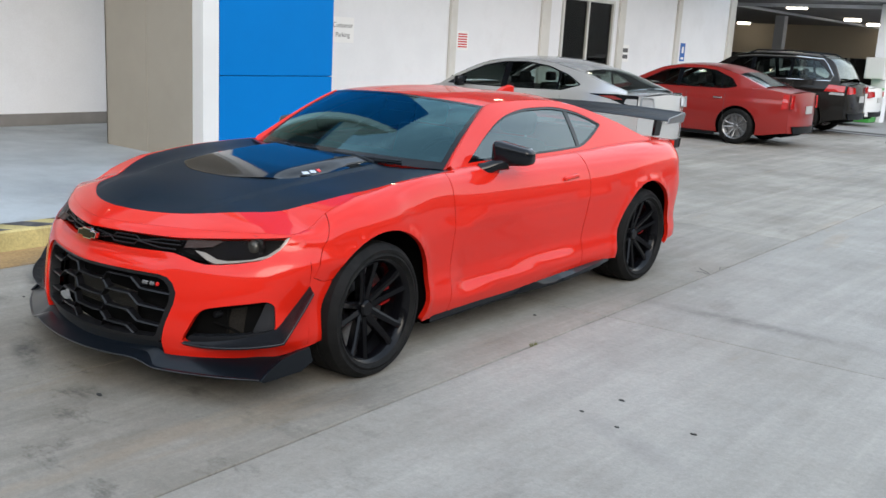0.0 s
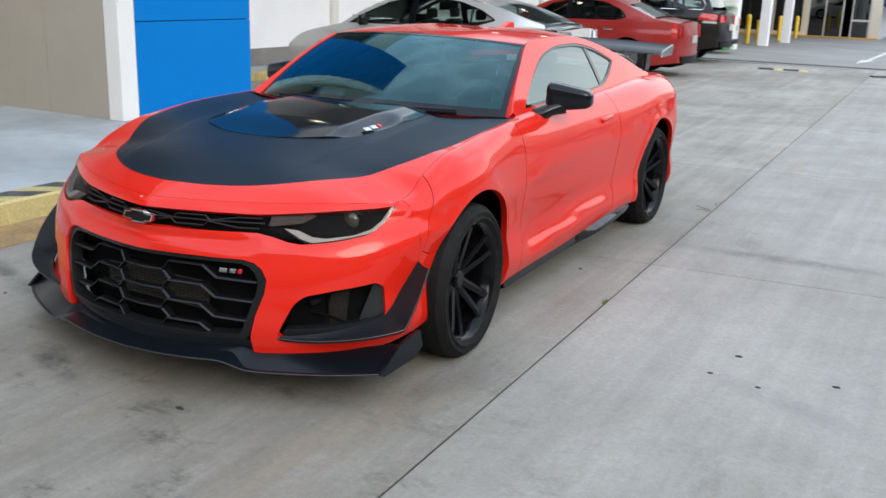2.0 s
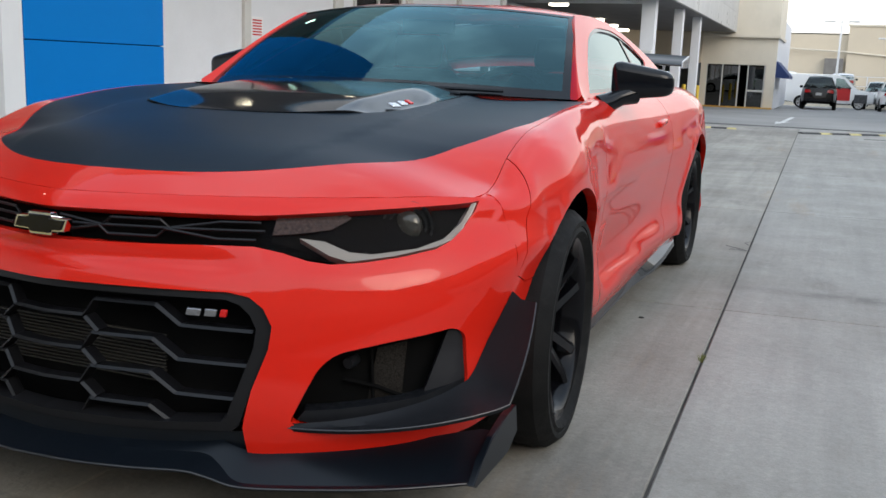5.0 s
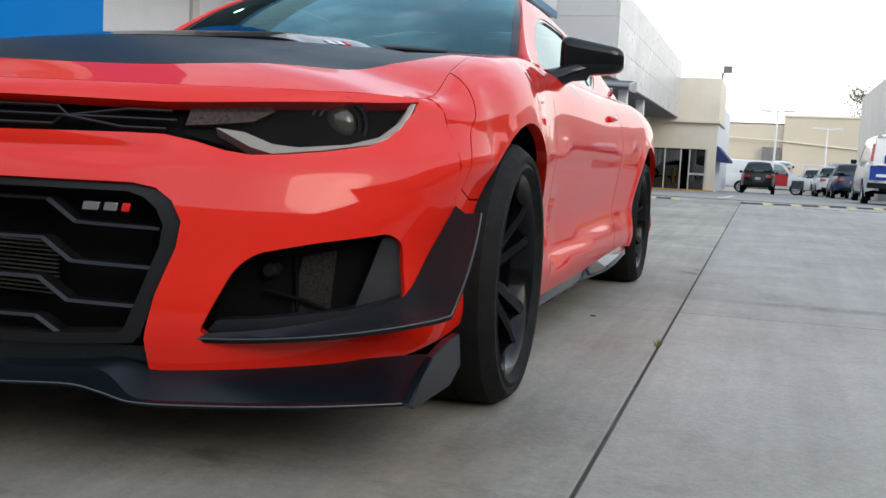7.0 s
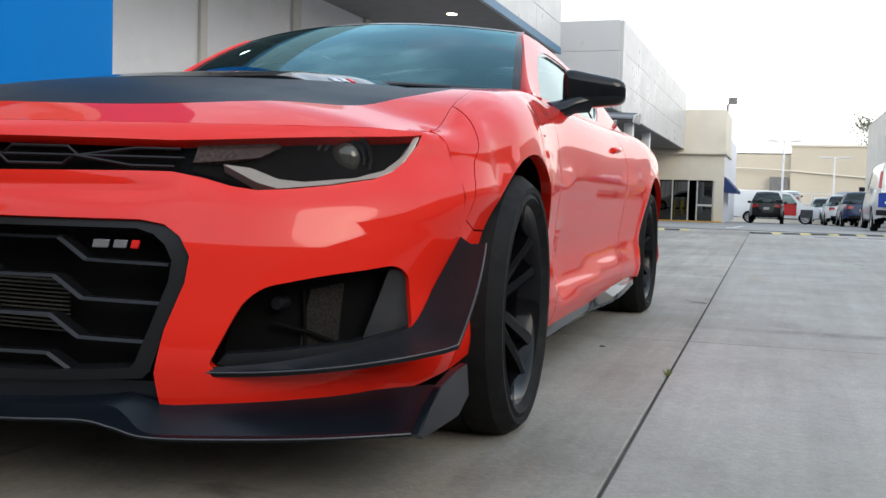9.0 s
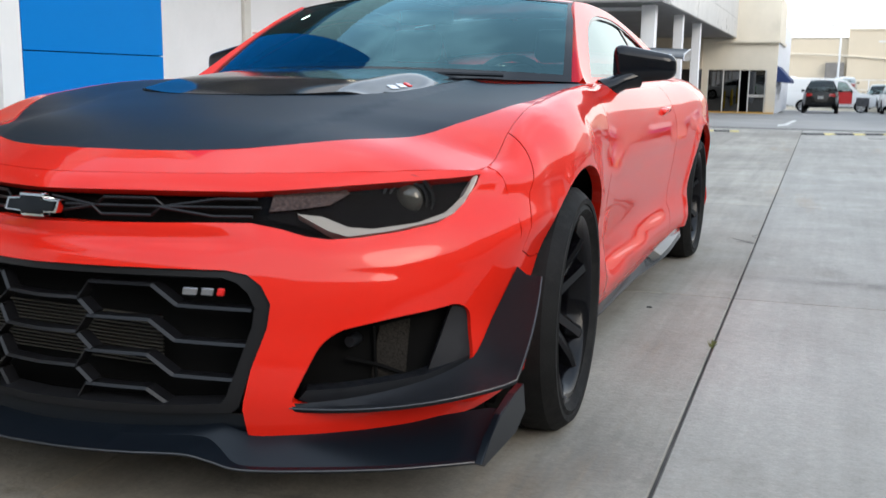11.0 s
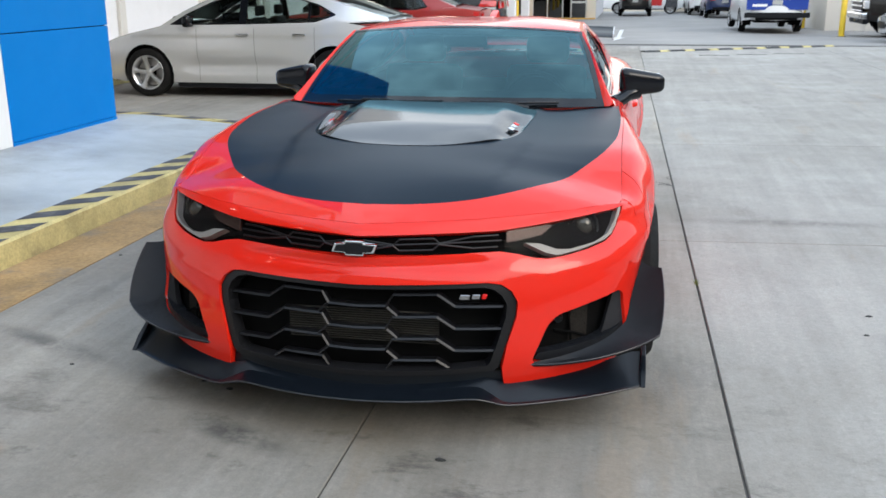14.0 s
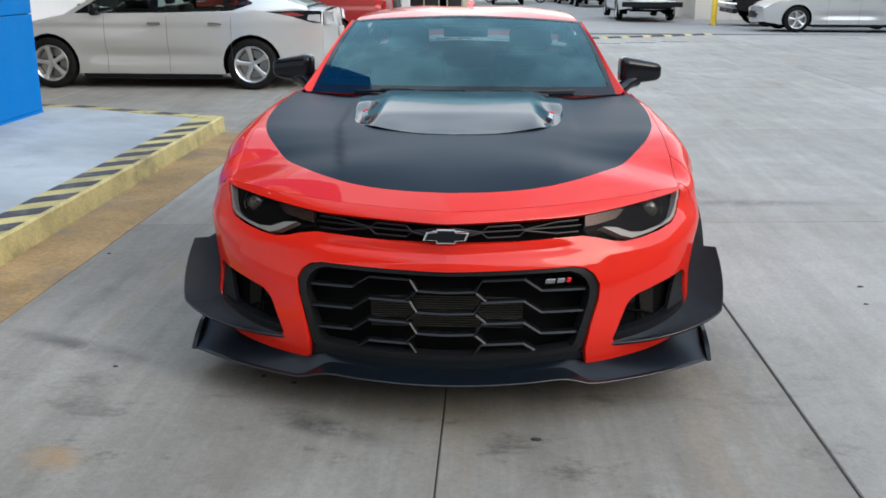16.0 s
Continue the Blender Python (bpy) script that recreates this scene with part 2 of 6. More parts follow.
red_badge = material("red_enamel", (.6, .01, .008), .25)
caliper_red = material("red_caliper", (.5, .012, .01), .3)
steel = material("brake_steel", (.35, .34, .33), .35, metal=1.0, fine=.12, fine_scale=90)
rubber = material("tyre_rubber", (.009, .009, .009), .72, spec=.13, vary=.25, scale=9, bump=.002, bump_scale=220, dirt=((.05, .047, .043), 14, .3))
rim_black = material("black_wheel", (.003, .003, .004), .14, coat=.06, spec=.16)
screen = glass("windscreen_glass", (.22, .33, .36), ior=1.72, film=(.50, .92, 1.0))
side_pane = glass("solar_side_glass", (.16, .24, .26), ior=2.0, film=(.86, 1.0, 1.0))
car_glass = glass("car_window_glass", (.52, .60, .58), ior=1.5, film=(.9, 1.0, 1.0))
tinted = glass("tinted_glass", (.10, .12, .13), ior=2.0)
clear = glass("clear_lens", (.72, .70, .68), .5, ior=1.14)
drl = material("white_light_guide", (.50, .48, .45), .35)
amber = material("smoked_reflector", (.075, .045, .038), .25, metal=.3, fine=.6, fine_scale=200)
lens = material("projector_lens", (.10, .10, .09), .08, metal=.4, coat=1.0)
seat_black = material("black_leather", (.018, .018, .018), .5, vary=.2, scale=12)
tail_red = material("tail_lamp_red", (.45, .01, .01), .12, coat=1.0)
wheel_alloy = material("silver_alloy", (.60, .61, .62), .28, metal=.85, fine=.06)
plate = material("number_plate", (.42, .42, .41), .5)
vane_grey = material("grey_vane", (.020, .020, .022), .5, bump=.001, bump_scale=400, spec=.1)
mesh_metal = material("wire_mesh", (.014, .012, .010), .7, spec=.1, fine=.8, fine_scale=260)
ring_metal = material("dark_lamp_ring", (.10, .10, .105), .25, metal=.8)
fin_metal = material("radiator_fin_metal", (.045, .041, .034), .5, metal=.3)

# ---------------- shape of the red coupe (x to its left, y to its tail, z up; front axle at y = 0) ----------------
def curve(v, pts):
    """Smooth curve through (key, value) pairs."""
    if v <= pts[0][0]:
        return pts[0][1]
    if v >= pts[-1][0]:
        return pts[-1][1]
    i = max(k for k in range(len(pts) - 1) if pts[k][0] <= v)
    (a, p), (b, q) = pts[i], pts[i + 1]
    def slope(k):
        if k <= 0 or k >= len(pts) - 1:
            return (pts[1][1] - pts[0][1]) / (pts[1][0] - pts[0][0]) if k <= 0 else (pts[-1][1] - pts[-2][1]) / (pts[-1][0] - pts[-2][0])
        return (pts[k + 1][1] - pts[k - 1][1]) / (pts[k + 1][0] - pts[k - 1][0])
    t, w = (v - a) / (b - a), b - a
    return ((2 * t - 3) * t * t + 1) * p + ((t - 2) * t + 1) * t * w * slope(i) + (3 - 2 * t) * t * t * q + (t - 1) * t * t * w * slope(i + 1)

NOSE_Y = [(.05, -1.0), (.19, -1.03), (.28, -1.04), (.42, -1.03), (.55, -1.012), (.63, -.995), (.68, -.986), (.705, -.980), (.725, -.967), (.74, -.946), (.755, -.915), (.775, -.87), (.80, -.81)]
NOSE_N = [(.1, 3.0), (.5, 3.0), (.7, 2.1), (.8, 2.0)]
NOSE_M = [(.1, 1.75), (.3, 1.65), (.5, 1.5), (.7, 1.25), (.8, 1.25)]
CORNER = -.28
DOOR_W = [(.1, .86), (.19, .905), (.27, .930), (.33, .926), (.42, .908), (.55, .916), (.64, .924), (.72, .920), (.8, .910)]
HOOD_X = [(-.62, .87), (-.4, .865), (-.14, .858), (.2, .858), (.45, .85), (.8, .80), (1.5, .79), (2.2, .765), (2.8, .745), (3.4, .72), (3.8, .66)]
CROWN = [(-.62, .735), (-.5, .75), (-.4, .768), (-.3, .826), (-.14, .880), (.0, .900), (.2, .924), (.38, .937), (.8, .953), (1.5, .958), (2.2, .972), (2.8, .99), (3.3, .985), (3.8, .955)]
SHOULDER = [(-.7, .70), (-.5, .70), (-.3, .70), (0, .73), (.5, .72), (1.5, .70), (2.2, .73), (2.8, .80), (3.4, .80), (3.8, .78)]
ROLL = .28          # length of the rounded shoulder in the panels' own height

def ease(v, a, b):
    t = max(0.0, min(1.0, (v - a) / (b - a)))
    return t * t * (3 - 2 * t)


def bump(y, c, w):
    return math.exp(-((y - c) / w) ** 2)

def side_w(y, z):
    w = curve(z, DOOR_W)
    f = .070 * bump(y, -.02, .42) + .048 * bump(y, 2.80, .62)
    w += f * (.35 + .65 * bump(z, .62, .30))
    # shoulder crease, and the wedge pressed in above the sill
    along = max(0.0, min(1.0, (y - .45) / .3)) * max(0.0, min(1.0, (2.75 - y) / .5))
    w += .012 * along * max(0.0, 1 - abs(z - (.665 + .03 * (y - .6))) / .055)
    if .60 < y < 2.30:
        z_low, z_top = .243 + .094 * (y - .76), .336 + .033 * (y - .8)
        rise_ = max(.004, z_top - z_low)
        deep = .042 * min(1.0, rise_ / .085) * min(1.0, (y - .60) / .16)
        if z_low < z < z_top:
            t = (z - z_low) / rise_
            w -= deep * t * t * (3 - 2 * t)
        elif z >= z_top:
            w -= deep * max(0.0, 1 - (z - z_top) / .27) ** 1.6
    # rolled lip round the wheel openings
    for cy, cz, r in ((0.0, .335, .392), (2.811, .34, .398)):
        d = math.hypot(y - cy, z - cz) - r
        if abs(d) < .12 and z > .15:
            w += .013 * math.exp(-((d - .004) / .030) ** 2)
    if y > 3.2:
        w -= .42 * ((y - 3.2) / .6) ** 2.6
    return w

def nose_y(x, z):
    w = side_w(CORNER, min(z, .72))
    r = max(0.0, 1 - min(1.0, abs(x) / w) ** curve(z, NOSE_M))
    return CORNER - (CORNER - curve(z, NOSE_Y)) * r ** (1 / curve(z, NOSE_N))

def flank_x(y, z):
    if y >= CORNER:
        return side_w(y, z)
    w = side_w(CORNER, min(z, .72))
    r = min(1.0, (CORNER - y) / (CORNER - curve(z, NOSE_Y))) ** curve(z, NOSE_N)
    return w * (1 - r) ** (1 / curve(z, NOSE_M))

def hood_edge(y):
    return min(curve(y, HOOD_X), flank_x(y, .72) - .012) if y < CORNER else curve(y, HOOD_X)

def flank(y, h):
    """The car's left side: y, and a height that runs on over the rounded shoulder."""
    z1 = curve(y, SHOULDER)
    if h <= z1:
        return Vector((flank_x(y, h), y, h))
    a = min(1.0, (h - z1) / ROLL) * math.pi / 2
    w, xh = flank_x(y, z1), hood_edge(y)
    return Vector((xh + (w - xh) * math.cos(a) ** 1.15, y, z1 + (curve(y, CROWN) - z1) * math.sin(a)))

def nose_top(s):
    return .742 + .010 * min(1.0, abs(s) / .8) ** 2

def fascia(s, z):
    """The nose: s runs from the middle to the left and on round the corner."""
    sgn, s = (1, s) if s >= 0 else (-1, -s)
    dent = 0.0
    # a soft fold that runs out from the grille's shoulder towards the arch
    zf = .588 - .018 * min(1.0, max(0.0, (s - .5) / .4))
    dent -= .004 * math.exp(-((z - zf) / .024) ** 2) * min(1.0, max(0.0, (s - .40) / .2))
    dent += .012 * bump(z, .61, .022) * min(1.0, max(0.0, (.5 - s) / .1))
    if s <= .8:
        return Vector((sgn * (s - .5 * dent), nose_y(s, z) + .8 * dent, z))
    y = nose_y(.8, z) + s - .8
    p = Vector((flank_x(y, z) - .5 * dent, y + .8 * dent, z))
    z1 = curve(y, SHOULDER)
    if z > z1:
        # the corner rolls over into the wing's shoulder
        q = flank(y, z1 + min(1.0, (z - z1) / (nose_top(s) - z1)) * ROLL)
        w = min(1.0, (s - .8) / .09)
        p = Vector((p.x + (q.x - p.x) * w, p.y + (q.y - p.y) * w, p.z + (q.z - p.z) * w))
    return Vector((sgn * p.x, p.y, p.z))

HOOD_Z = [(-1.0, .760), (-.94, .776), (-.87, .795), (-.6, .858), (-.25, .908), (0, .93), (.3, .955), (.6, .968)]
HOOD_K = [(-.98, .20), (-.8, .22), (-.62, .16), (-.44, .16), (-.3, .10), (-.12, .05), (.3, .03)]
def plain_hood(x, y):
    return curve(y, HOOD_Z) - curve(y, HOOD_K) * x * x


LEAD = [fascia(s, nose_top(s)) for s in (0, .08, .16, .24, .32, .40, .48, .56, .64, .72, .79, .84, .88)]
LEAD_Y = [(p.x, p.y) for p in LEAD]
LEAD_D = [(p.x, p.z - plain_hood(p.x, p.y)) for p in LEAD]

def hood(x, y):
    """The bonnet, drawn down to meet the nose's upper edge."""
    a = min(abs(x), .86)
    t = max(0.0, min(1.0, 1 - (y - curve(a, LEAD_Y)) / .27))
    z = plain_hood(x, y) + curve(a, LEAD_D) * t ** 2.2
    if y > -.50:
        # meets the crown of the wings along its sides
        e = hood_edge(y)
        te = max(0.0, min(1.0, 1 - (y - curve(min(e, .86), LEAD_Y)) / .27))
        ze = plain_hood(e, y) + curve(min(e, .86), LEAD_D) * te ** 2.2
        z += (curve(y, CROWN) - ze) * min(1.0, a / e) ** 6 * min(1.0, (y + .50) / .08)
    return Vector((x, y, z))

def shield(u, v):
    """The windscreen: u across, -1 to 1, v up, 0 to 1."""
    x = u * (.775 * (1 - v) + .63 * v)
    y = (.44 + .25 * u * u) * (1 - v) + (1.10 + .13 * u * u) * v
    z = (.962 - .022 * u * u) * (1 - v) + (1.300 - .035 * u * u) * v + .10 * v * (1 - v)
    return Vector((x, y, z))

def cabin(y, z):
    """The leaning side of the cabin above the belt."""
    zb, xb = curve(y, CROWN), curve(y, HOOD_X)
    d = z - zb
    return Vector((xb - .52 * d - .25 * d * d, y, z))

RAIL = [(.66, .945), (1.0, 1.15), (1.22, 1.262), (1.45, 1.287), (1.8, 1.293), (2.1, 1.277), (2.4, 1.225), (2.8, 1.12), (3.1, 1.02), (3.3, .99)]
ROOF = [(1.0, 1.29), (1.1, 1.302), (1.4, 1.33), (1.7, 1.336), (2.0, 1.328), (2.3, 1.295), (2.7, 1.19), (3.0, 1.10), (3.3, 1.04)]
def roof(u, y):
    e = cabin(y, curve(y, RAIL))
    return Vector((e.x * u, y, e.z + (curve(y, ROOF) - e.z) * (1 - abs(u) ** 2.3)))

# ---------------- the red coupe ----------------
coupe = thing("sports_coupe", "glossy red sports coupe with satin black bonnet on the drive", "car")


def s_of(y, z):
    return .8 + y - nose_y(.8, z)


# nose: one red shell with the slot, lamp and duct openings cut through
BACK_Y = -.47
half = [(0, nose_top(0))] + [(s, nose_top(s)) for s in (.1, .2, .3, .4, .5, .6, .7, .8, .85, .9, .95)]
s_top = s_of(BACK_Y, .745)
half += [(s_top, nose_top(s_top))] + [(s_of(BACK_Y, z), z) for z in (.70, .64, .58, .52, .46, .40, .34, .28)]
half += [(s_of(BACK_Y, .226), .226), (.95, .204), (.80, .196), (.65, .187), (.500, .181)]
half += [(.494, .255), (.51, .34), (.537, .43), (.540, .48), (.518, .518), (.485, .541), (.44, .549), (.30, .549), (.15, .549), (0, .549)]
slot = mirrored([(0, .709), (.2, .709), (.45, .708), (.52, .712), (.70, .726), (.868, .738), (.866, .715), (.856, .685), (.838, .658), (.815, .641), (.76, .627), (.69, .616), (.63, .612), (.585, .618), (.53, .633), (.47, .644), (.40, .644), (.2, .640), (0, .637)])
duct = rounded([(.590, .272, .01), (.640, .395), (.672, .424, .02), (.77, .447), (.885, .466, .02), (.918, .445, .02), (.935, .345), (.93, .315), (.82, .268), (.69, .253, .02), (.615, .257, .02)], .02)
duct_r = [(-a, b) for a, b in duct[::-1]]
bumper = skin("front_bumper", sheet(fascia, mirrored(half), [slot, duct, duct_r], .0225, .03), red, coupe)

# corner of the nose behind it, up to the wing
SHUT = [(-.30, .99), (-.33, .86), (-.37, .74), (-.42, .64), (-.455, .55)]
top_h = lambda y: curve(y, SHOULDER) + ROLL - 1e-3
corner = [(BACK_Y, z) for z in (.226, .34, .46, .56, .66)] + [(BACK_Y, top_h(BACK_Y))] + [(-.40, top_h(-.40)), (-.304, top_h(-.304))]
corner += [(-.336, .86), (-.376, .74), (-.424, .64), (-.452, .556), (-.40, .532), (-.342, .530), (-.375, .44), (-.388, .34), (-.378, .25)]
pair("bumper_corner", sheet(flank, corner, (), .03, .03), red, bumper)


def arch(cy, cz, r, a0, a1, n=22):
    return [(cy + r * math.cos(radians(a0 + (a1 - a0) * k / n)), cz + r * math.sin(radians(a0 + (a1 - a0) * k / n))) for k in range(n + 1)]


AR, AF = .388, .392
fender = [(-.300, top_h(-.30)), (-.332, .86), (-.372, .74), (-.420, .64), (-.450, .558), (-.40, .536), (-.338, .534)]
fender += arch(0, .335, AF, 148, -22)
fender += [(.375, .175), (.52, .17), (.600, .17), (.600, .5), (.600, .80), (.60, top_h(.6))]
fender += [(y, top_h(y)) for y in (.5, .4, .3, .2, .1, 0, -.1, -.2)]
pair("front_wing", sheet(flank, fender, (), .035, .03), red, coupe)
door = [(.606, .17), (1.2, .19), (1.98, .215), (2.00, .5), (2.02, .75), (2.03, top_h(2.03))] + [(y, top_h(y)) for y in (1.8, 1.6, 1.4, 1.2, 1.0, .8, .7)] + [(.606, top_h(.606))]
doors = pair("door", sheet(flank, door, (), .04, .03), red, coupe)
quarter = [(1.986, .215), (2.36, .225)] + arch(2.811, .34, .398, 197, -17)[:] + [(3.23, .25), (3.45, .27), (3.62, .30), (3.66, .5), (3.66, .7), (3.66, top_h(3.66))]
quarter += [(y, top_h(y)) for y in (3.5, 3.3, 3.1, 2.9, 2.7, 2.5, 2.3, 2.1, 2.036)] + [(2.026, .75), (2.006, .5)]
pair("rear_quarter", sheet(flank, quarter, (), .04, .03), red, coupe)

# bonnet: red rim, black wrap, raised black insert
# body-colour seal under the joint of bonnet and nose
for sgn in (1, -1):
    pts = [fascia(sgn * (.02 + .03 * k), nose_top(.02 + .03 * k)) + Vector((0, .004, -.007)) for k in range(34)]
    part("bonnet_seal", tube(pts, .006, 6), red, bumper)
cowl = lambda x: .395 + .25 * (x / .775) ** 2
lead = []
for s in (0, .1, .2, .3, .4, .5, .6, .7, .8, .85, .9, .95, s_top):
    p = fascia(s, nose_top(s))
    lead.append((p.x, p.y + .001))
rim_half = lead + [(hood_edge(y) - .0015, y) for y in (-.42, -.36, -.3, -.2, -.1, 0, .1, .2, .3, .4, .5)] + [(.84, cowl(.84) - .003), (.7, cowl(.7) - .004), (.5, cowl(.5) - .004), (.3, cowl(.3) - .004), (.15, cowl(.15) - .004), (0, cowl(0) - .004)]
def smooth_line(p, n=4):
    out = []
    for i in range(len(p) - 1):
        a, b, c, d = [Vector(p[max(0, min(len(p) - 1, k))]) for k in (i - 1, i, i + 1, i + 2)]
        for k in range(n):
            t = k / n
            out.append(tuple(.5 * ((2 * b) + (c - a) * t + (2 * a - 5 * b + 4 * c - d) * t * t + (3 * b - a - 3 * c + d) * t ** 3)))
    return out + [tuple(p[-1])]
wrap_half = smooth_line([(0, -.848), (.13, -.826), (.27, -.778), (.40, -.708), (.52, -.615), (.62, -.49), (.69, -.375), (.755, -.258), (.80, -.15), (.833, .0), (.845, .20), (.844, .38)]) + [(.83, cowl(.83) - .006), (.7, cowl(.7) - .006), (.5, cowl(.5) - .006), (.3, cowl(.3) - .006), (.15, cowl(.15) - .006), (0, cowl(0) - .006)]
insert_half = smooth_line([(0, -.332), (.14, -.314), (.25, -.266), (.35, -.200), (.425, -.10), (.455, .06), (.466, .22), (.470, .36)]) + [(.455, cowl(.455) - .02), (.3, cowl(.3) - .02), (.15, cowl(.15) - .02), (0, cowl(0) - .02)]
wrap_line = mirrored(wrap_half)
hood_red = skin("bonnet", sheet(hood, mirrored(rim_half), [wrap_line], .035, .025), red, coupe)

skin("bonnet_frame", sheet(hood, mirrored(rim_half), (), .05, 0, lift=-.02), red, hood_red)


def wrapped(x, y):
    """The bonnet's pressed shape: a shallow valley each side of the raised middle."""
    p = hood(x, y)
    d = (abs(x) - .56) / .16
    p.z -= .010 * math.exp(-d * d) * max(0.0, min(1.0, (y + .75) / .5))
    # raised middle with a hard crease that runs forward from each side of the vent
    xr = .47 + .17 * min(0.0, y + .15)
    p.z += .007 * ease(abs(x), xr + .045, xr) * ease(y, -.80, -.50)
    return p


def raised(x, y):
    """A flat-topped hump with a sunken vent along each side."""
    p = wrapped(x, y)
    top = ease(abs(x), .425, .315)
    hump = .022 * ease(y, -.33, -.02)
    sunk = -.016 * ease(y, -.24, -.10) * ease(abs(x), .470, .445) * ease(y, .30, .12)
    p.z += .002 + hump * top + sunk * (1 - top)
    return p


insert_line = mirrored(insert_half)
skin("bonnet_wrap", sheet(wrapped, wrap_line, [insert_line], .03, .012), wrap, hood_red, "satin black bonnet wrap")
insert = skin("bonnet_insert", sheet(raised, insert_line, (), .018, .03), gloss_black, hood_red, "gloss black raised bonnet vent")
for sgn in (1, -1):
    for k, (mat_, wdt) in enumerate(((silver, .040), (silver, .034), (red_badge, .020))):
        c = .0 + (.0, .046, .084)[k]
        bm = bmesh.new()
        box(bm, -.012, .012, -wdt / 2, wdt / 2, -.002, .004, bevel=.0015)
        q = raised(.400, c)
        bm.transform(Matrix.Translation((sgn * (.400 + c * .12), c, q.z + .012)) @ Matrix.Rotation(sgn * radians(-10), 4, "Z") @ Matrix.Rotation(sgn * radians(24), 4, "Y"))
        part("badge_bar", bm, mat_, insert)

# slot grille and lamps behind the upper opening
back = lambda d: (lambda s, z: fascia(s, z) + Vector((0, d, 0)))
slot_zone = mirrored([(0, .715), (.5, .715), (.87, .742), (.87, .70), (.83, .63), (.65, .60), (.5, .62), (0, .63)])
# plain dark sheet painted as the shade behind the slot
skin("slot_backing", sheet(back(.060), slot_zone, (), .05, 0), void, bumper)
bm = bmesh.new()
for row, z in enumerate((.690, .672, .654)):
    for sgn in (1, -1):
        if row == 1:
            pts = [fascia(sgn * s, z) + Vector((0, .025, 0)) for s in (.05, .12, .25, .27, .40, .47)]
        else:
            pts = [fascia(sgn * s, z) + Vector((0, .02, 0)) for s in (.02, .12, .14, .25, .27, .38, .46)]
            for i in (1, 4):
                pts[i].z = .672
        tube(pts, .0035, 6, bm)
part("slot_grille", bm, grille_black, bumper)
lamp_zone = [(.480, .706), (.60, .718), (.74, .728), (.862, .736), (.858, .70), (.846, .668), (.812, .643), (.74, .625), (.66, .614), (.59, .619), (.53, .634), (.478, .646)]
for sgn in (1, -1):
    lamp = part("headlamp", mesh_of("headlamp", *(lambda s: s if sgn > 0 else reflect(s))(sheet(back(.050), lamp_zone, (), .03, 0))), lamp_black, bumper, "black headlamp with white light guide")
    put = lambda nm, s, m_, lab="": skin(nm, s if sgn > 0 else reflect(s), m_, lamp, lab)
    guide = [(.548, .662), (.60, .656), (.655, .635), (.70, .631), (.78, .642), (.82, .660), (.845, .696), (.851, .733), (.861, .734), (.856, .69), (.839, .660), (.812, .644), (.74, .627), (.66, .616), (.62, .627)]
    put("light_guide", sheet(back(.012), rounded(guide, .004), (), .02, .03), drl, "white curved daytime light guide")
    inner = [(.486, .698), (.50, .708), (.615, .716), (.632, .702), (.600, .678), (.53, .668), (.486, .664)]
    put("indicator", sheet(back(.028), inner, (), .02, .01), amber, "smoked indicator reflector")
    put("lens_cover", sheet(fascia, [(a, b) for a, b in lamp_zone], (), .03, 0, lift=-.002), clear, "clear outer lens")
    c = fascia(.742, .683) + Vector((-.01, .055, 0))
    bm = turned([(-.012, .060), (.0, .064), (.012, .060), (.010, .054), (.000, .053), (.004, .047), (.010, .046), (.008, .040), (-.004, .036)], 32)
    bm.transform(Matrix.Translation((sgn * c.x, c.y, c.z)) @ Matrix.Rotation(radians(-90 + sgn * 25), 4, "Z"))
    part("lens_ring", bm, ring_metal, lamp, smooth=40)
    bm = bmesh.new()
    bmesh.ops.create_uvsphere(bm, u_segments=20, v_segments=12, radius=.038)
    bm.transform(Matrix.Translation((sgn * c.x, c.y, c.z)) @ Matrix.Diagonal((1, .6, 1, 1)))
    part("projector", bm, lens, lamp, smooth=180)

# badge in the slot: a dark cross bar with a bright edge
def cross(w, h, a, b):
    return [(-w, -b), (-a, -b), (-a, -h), (a, -h), (a, -b), (w - .012, -b), (w, b), (a, b), (a, h), (-a, h), (-a, b), (-w + .012, b)]
for nm, m_, k, y0, y1 in (("badge_edge", chrome, 1.0, -1.004, -.985), ("badge_face", gloss_black, .90, -1.008, -.99)):
    bm = extruded([(x * k, z * (1 if k == 1 else .78) + .672) for x, z in cross(.079, .0255, .032, .0145)], "y", y0, y1, .0012)
    part(nm, bm, m_, bumper)

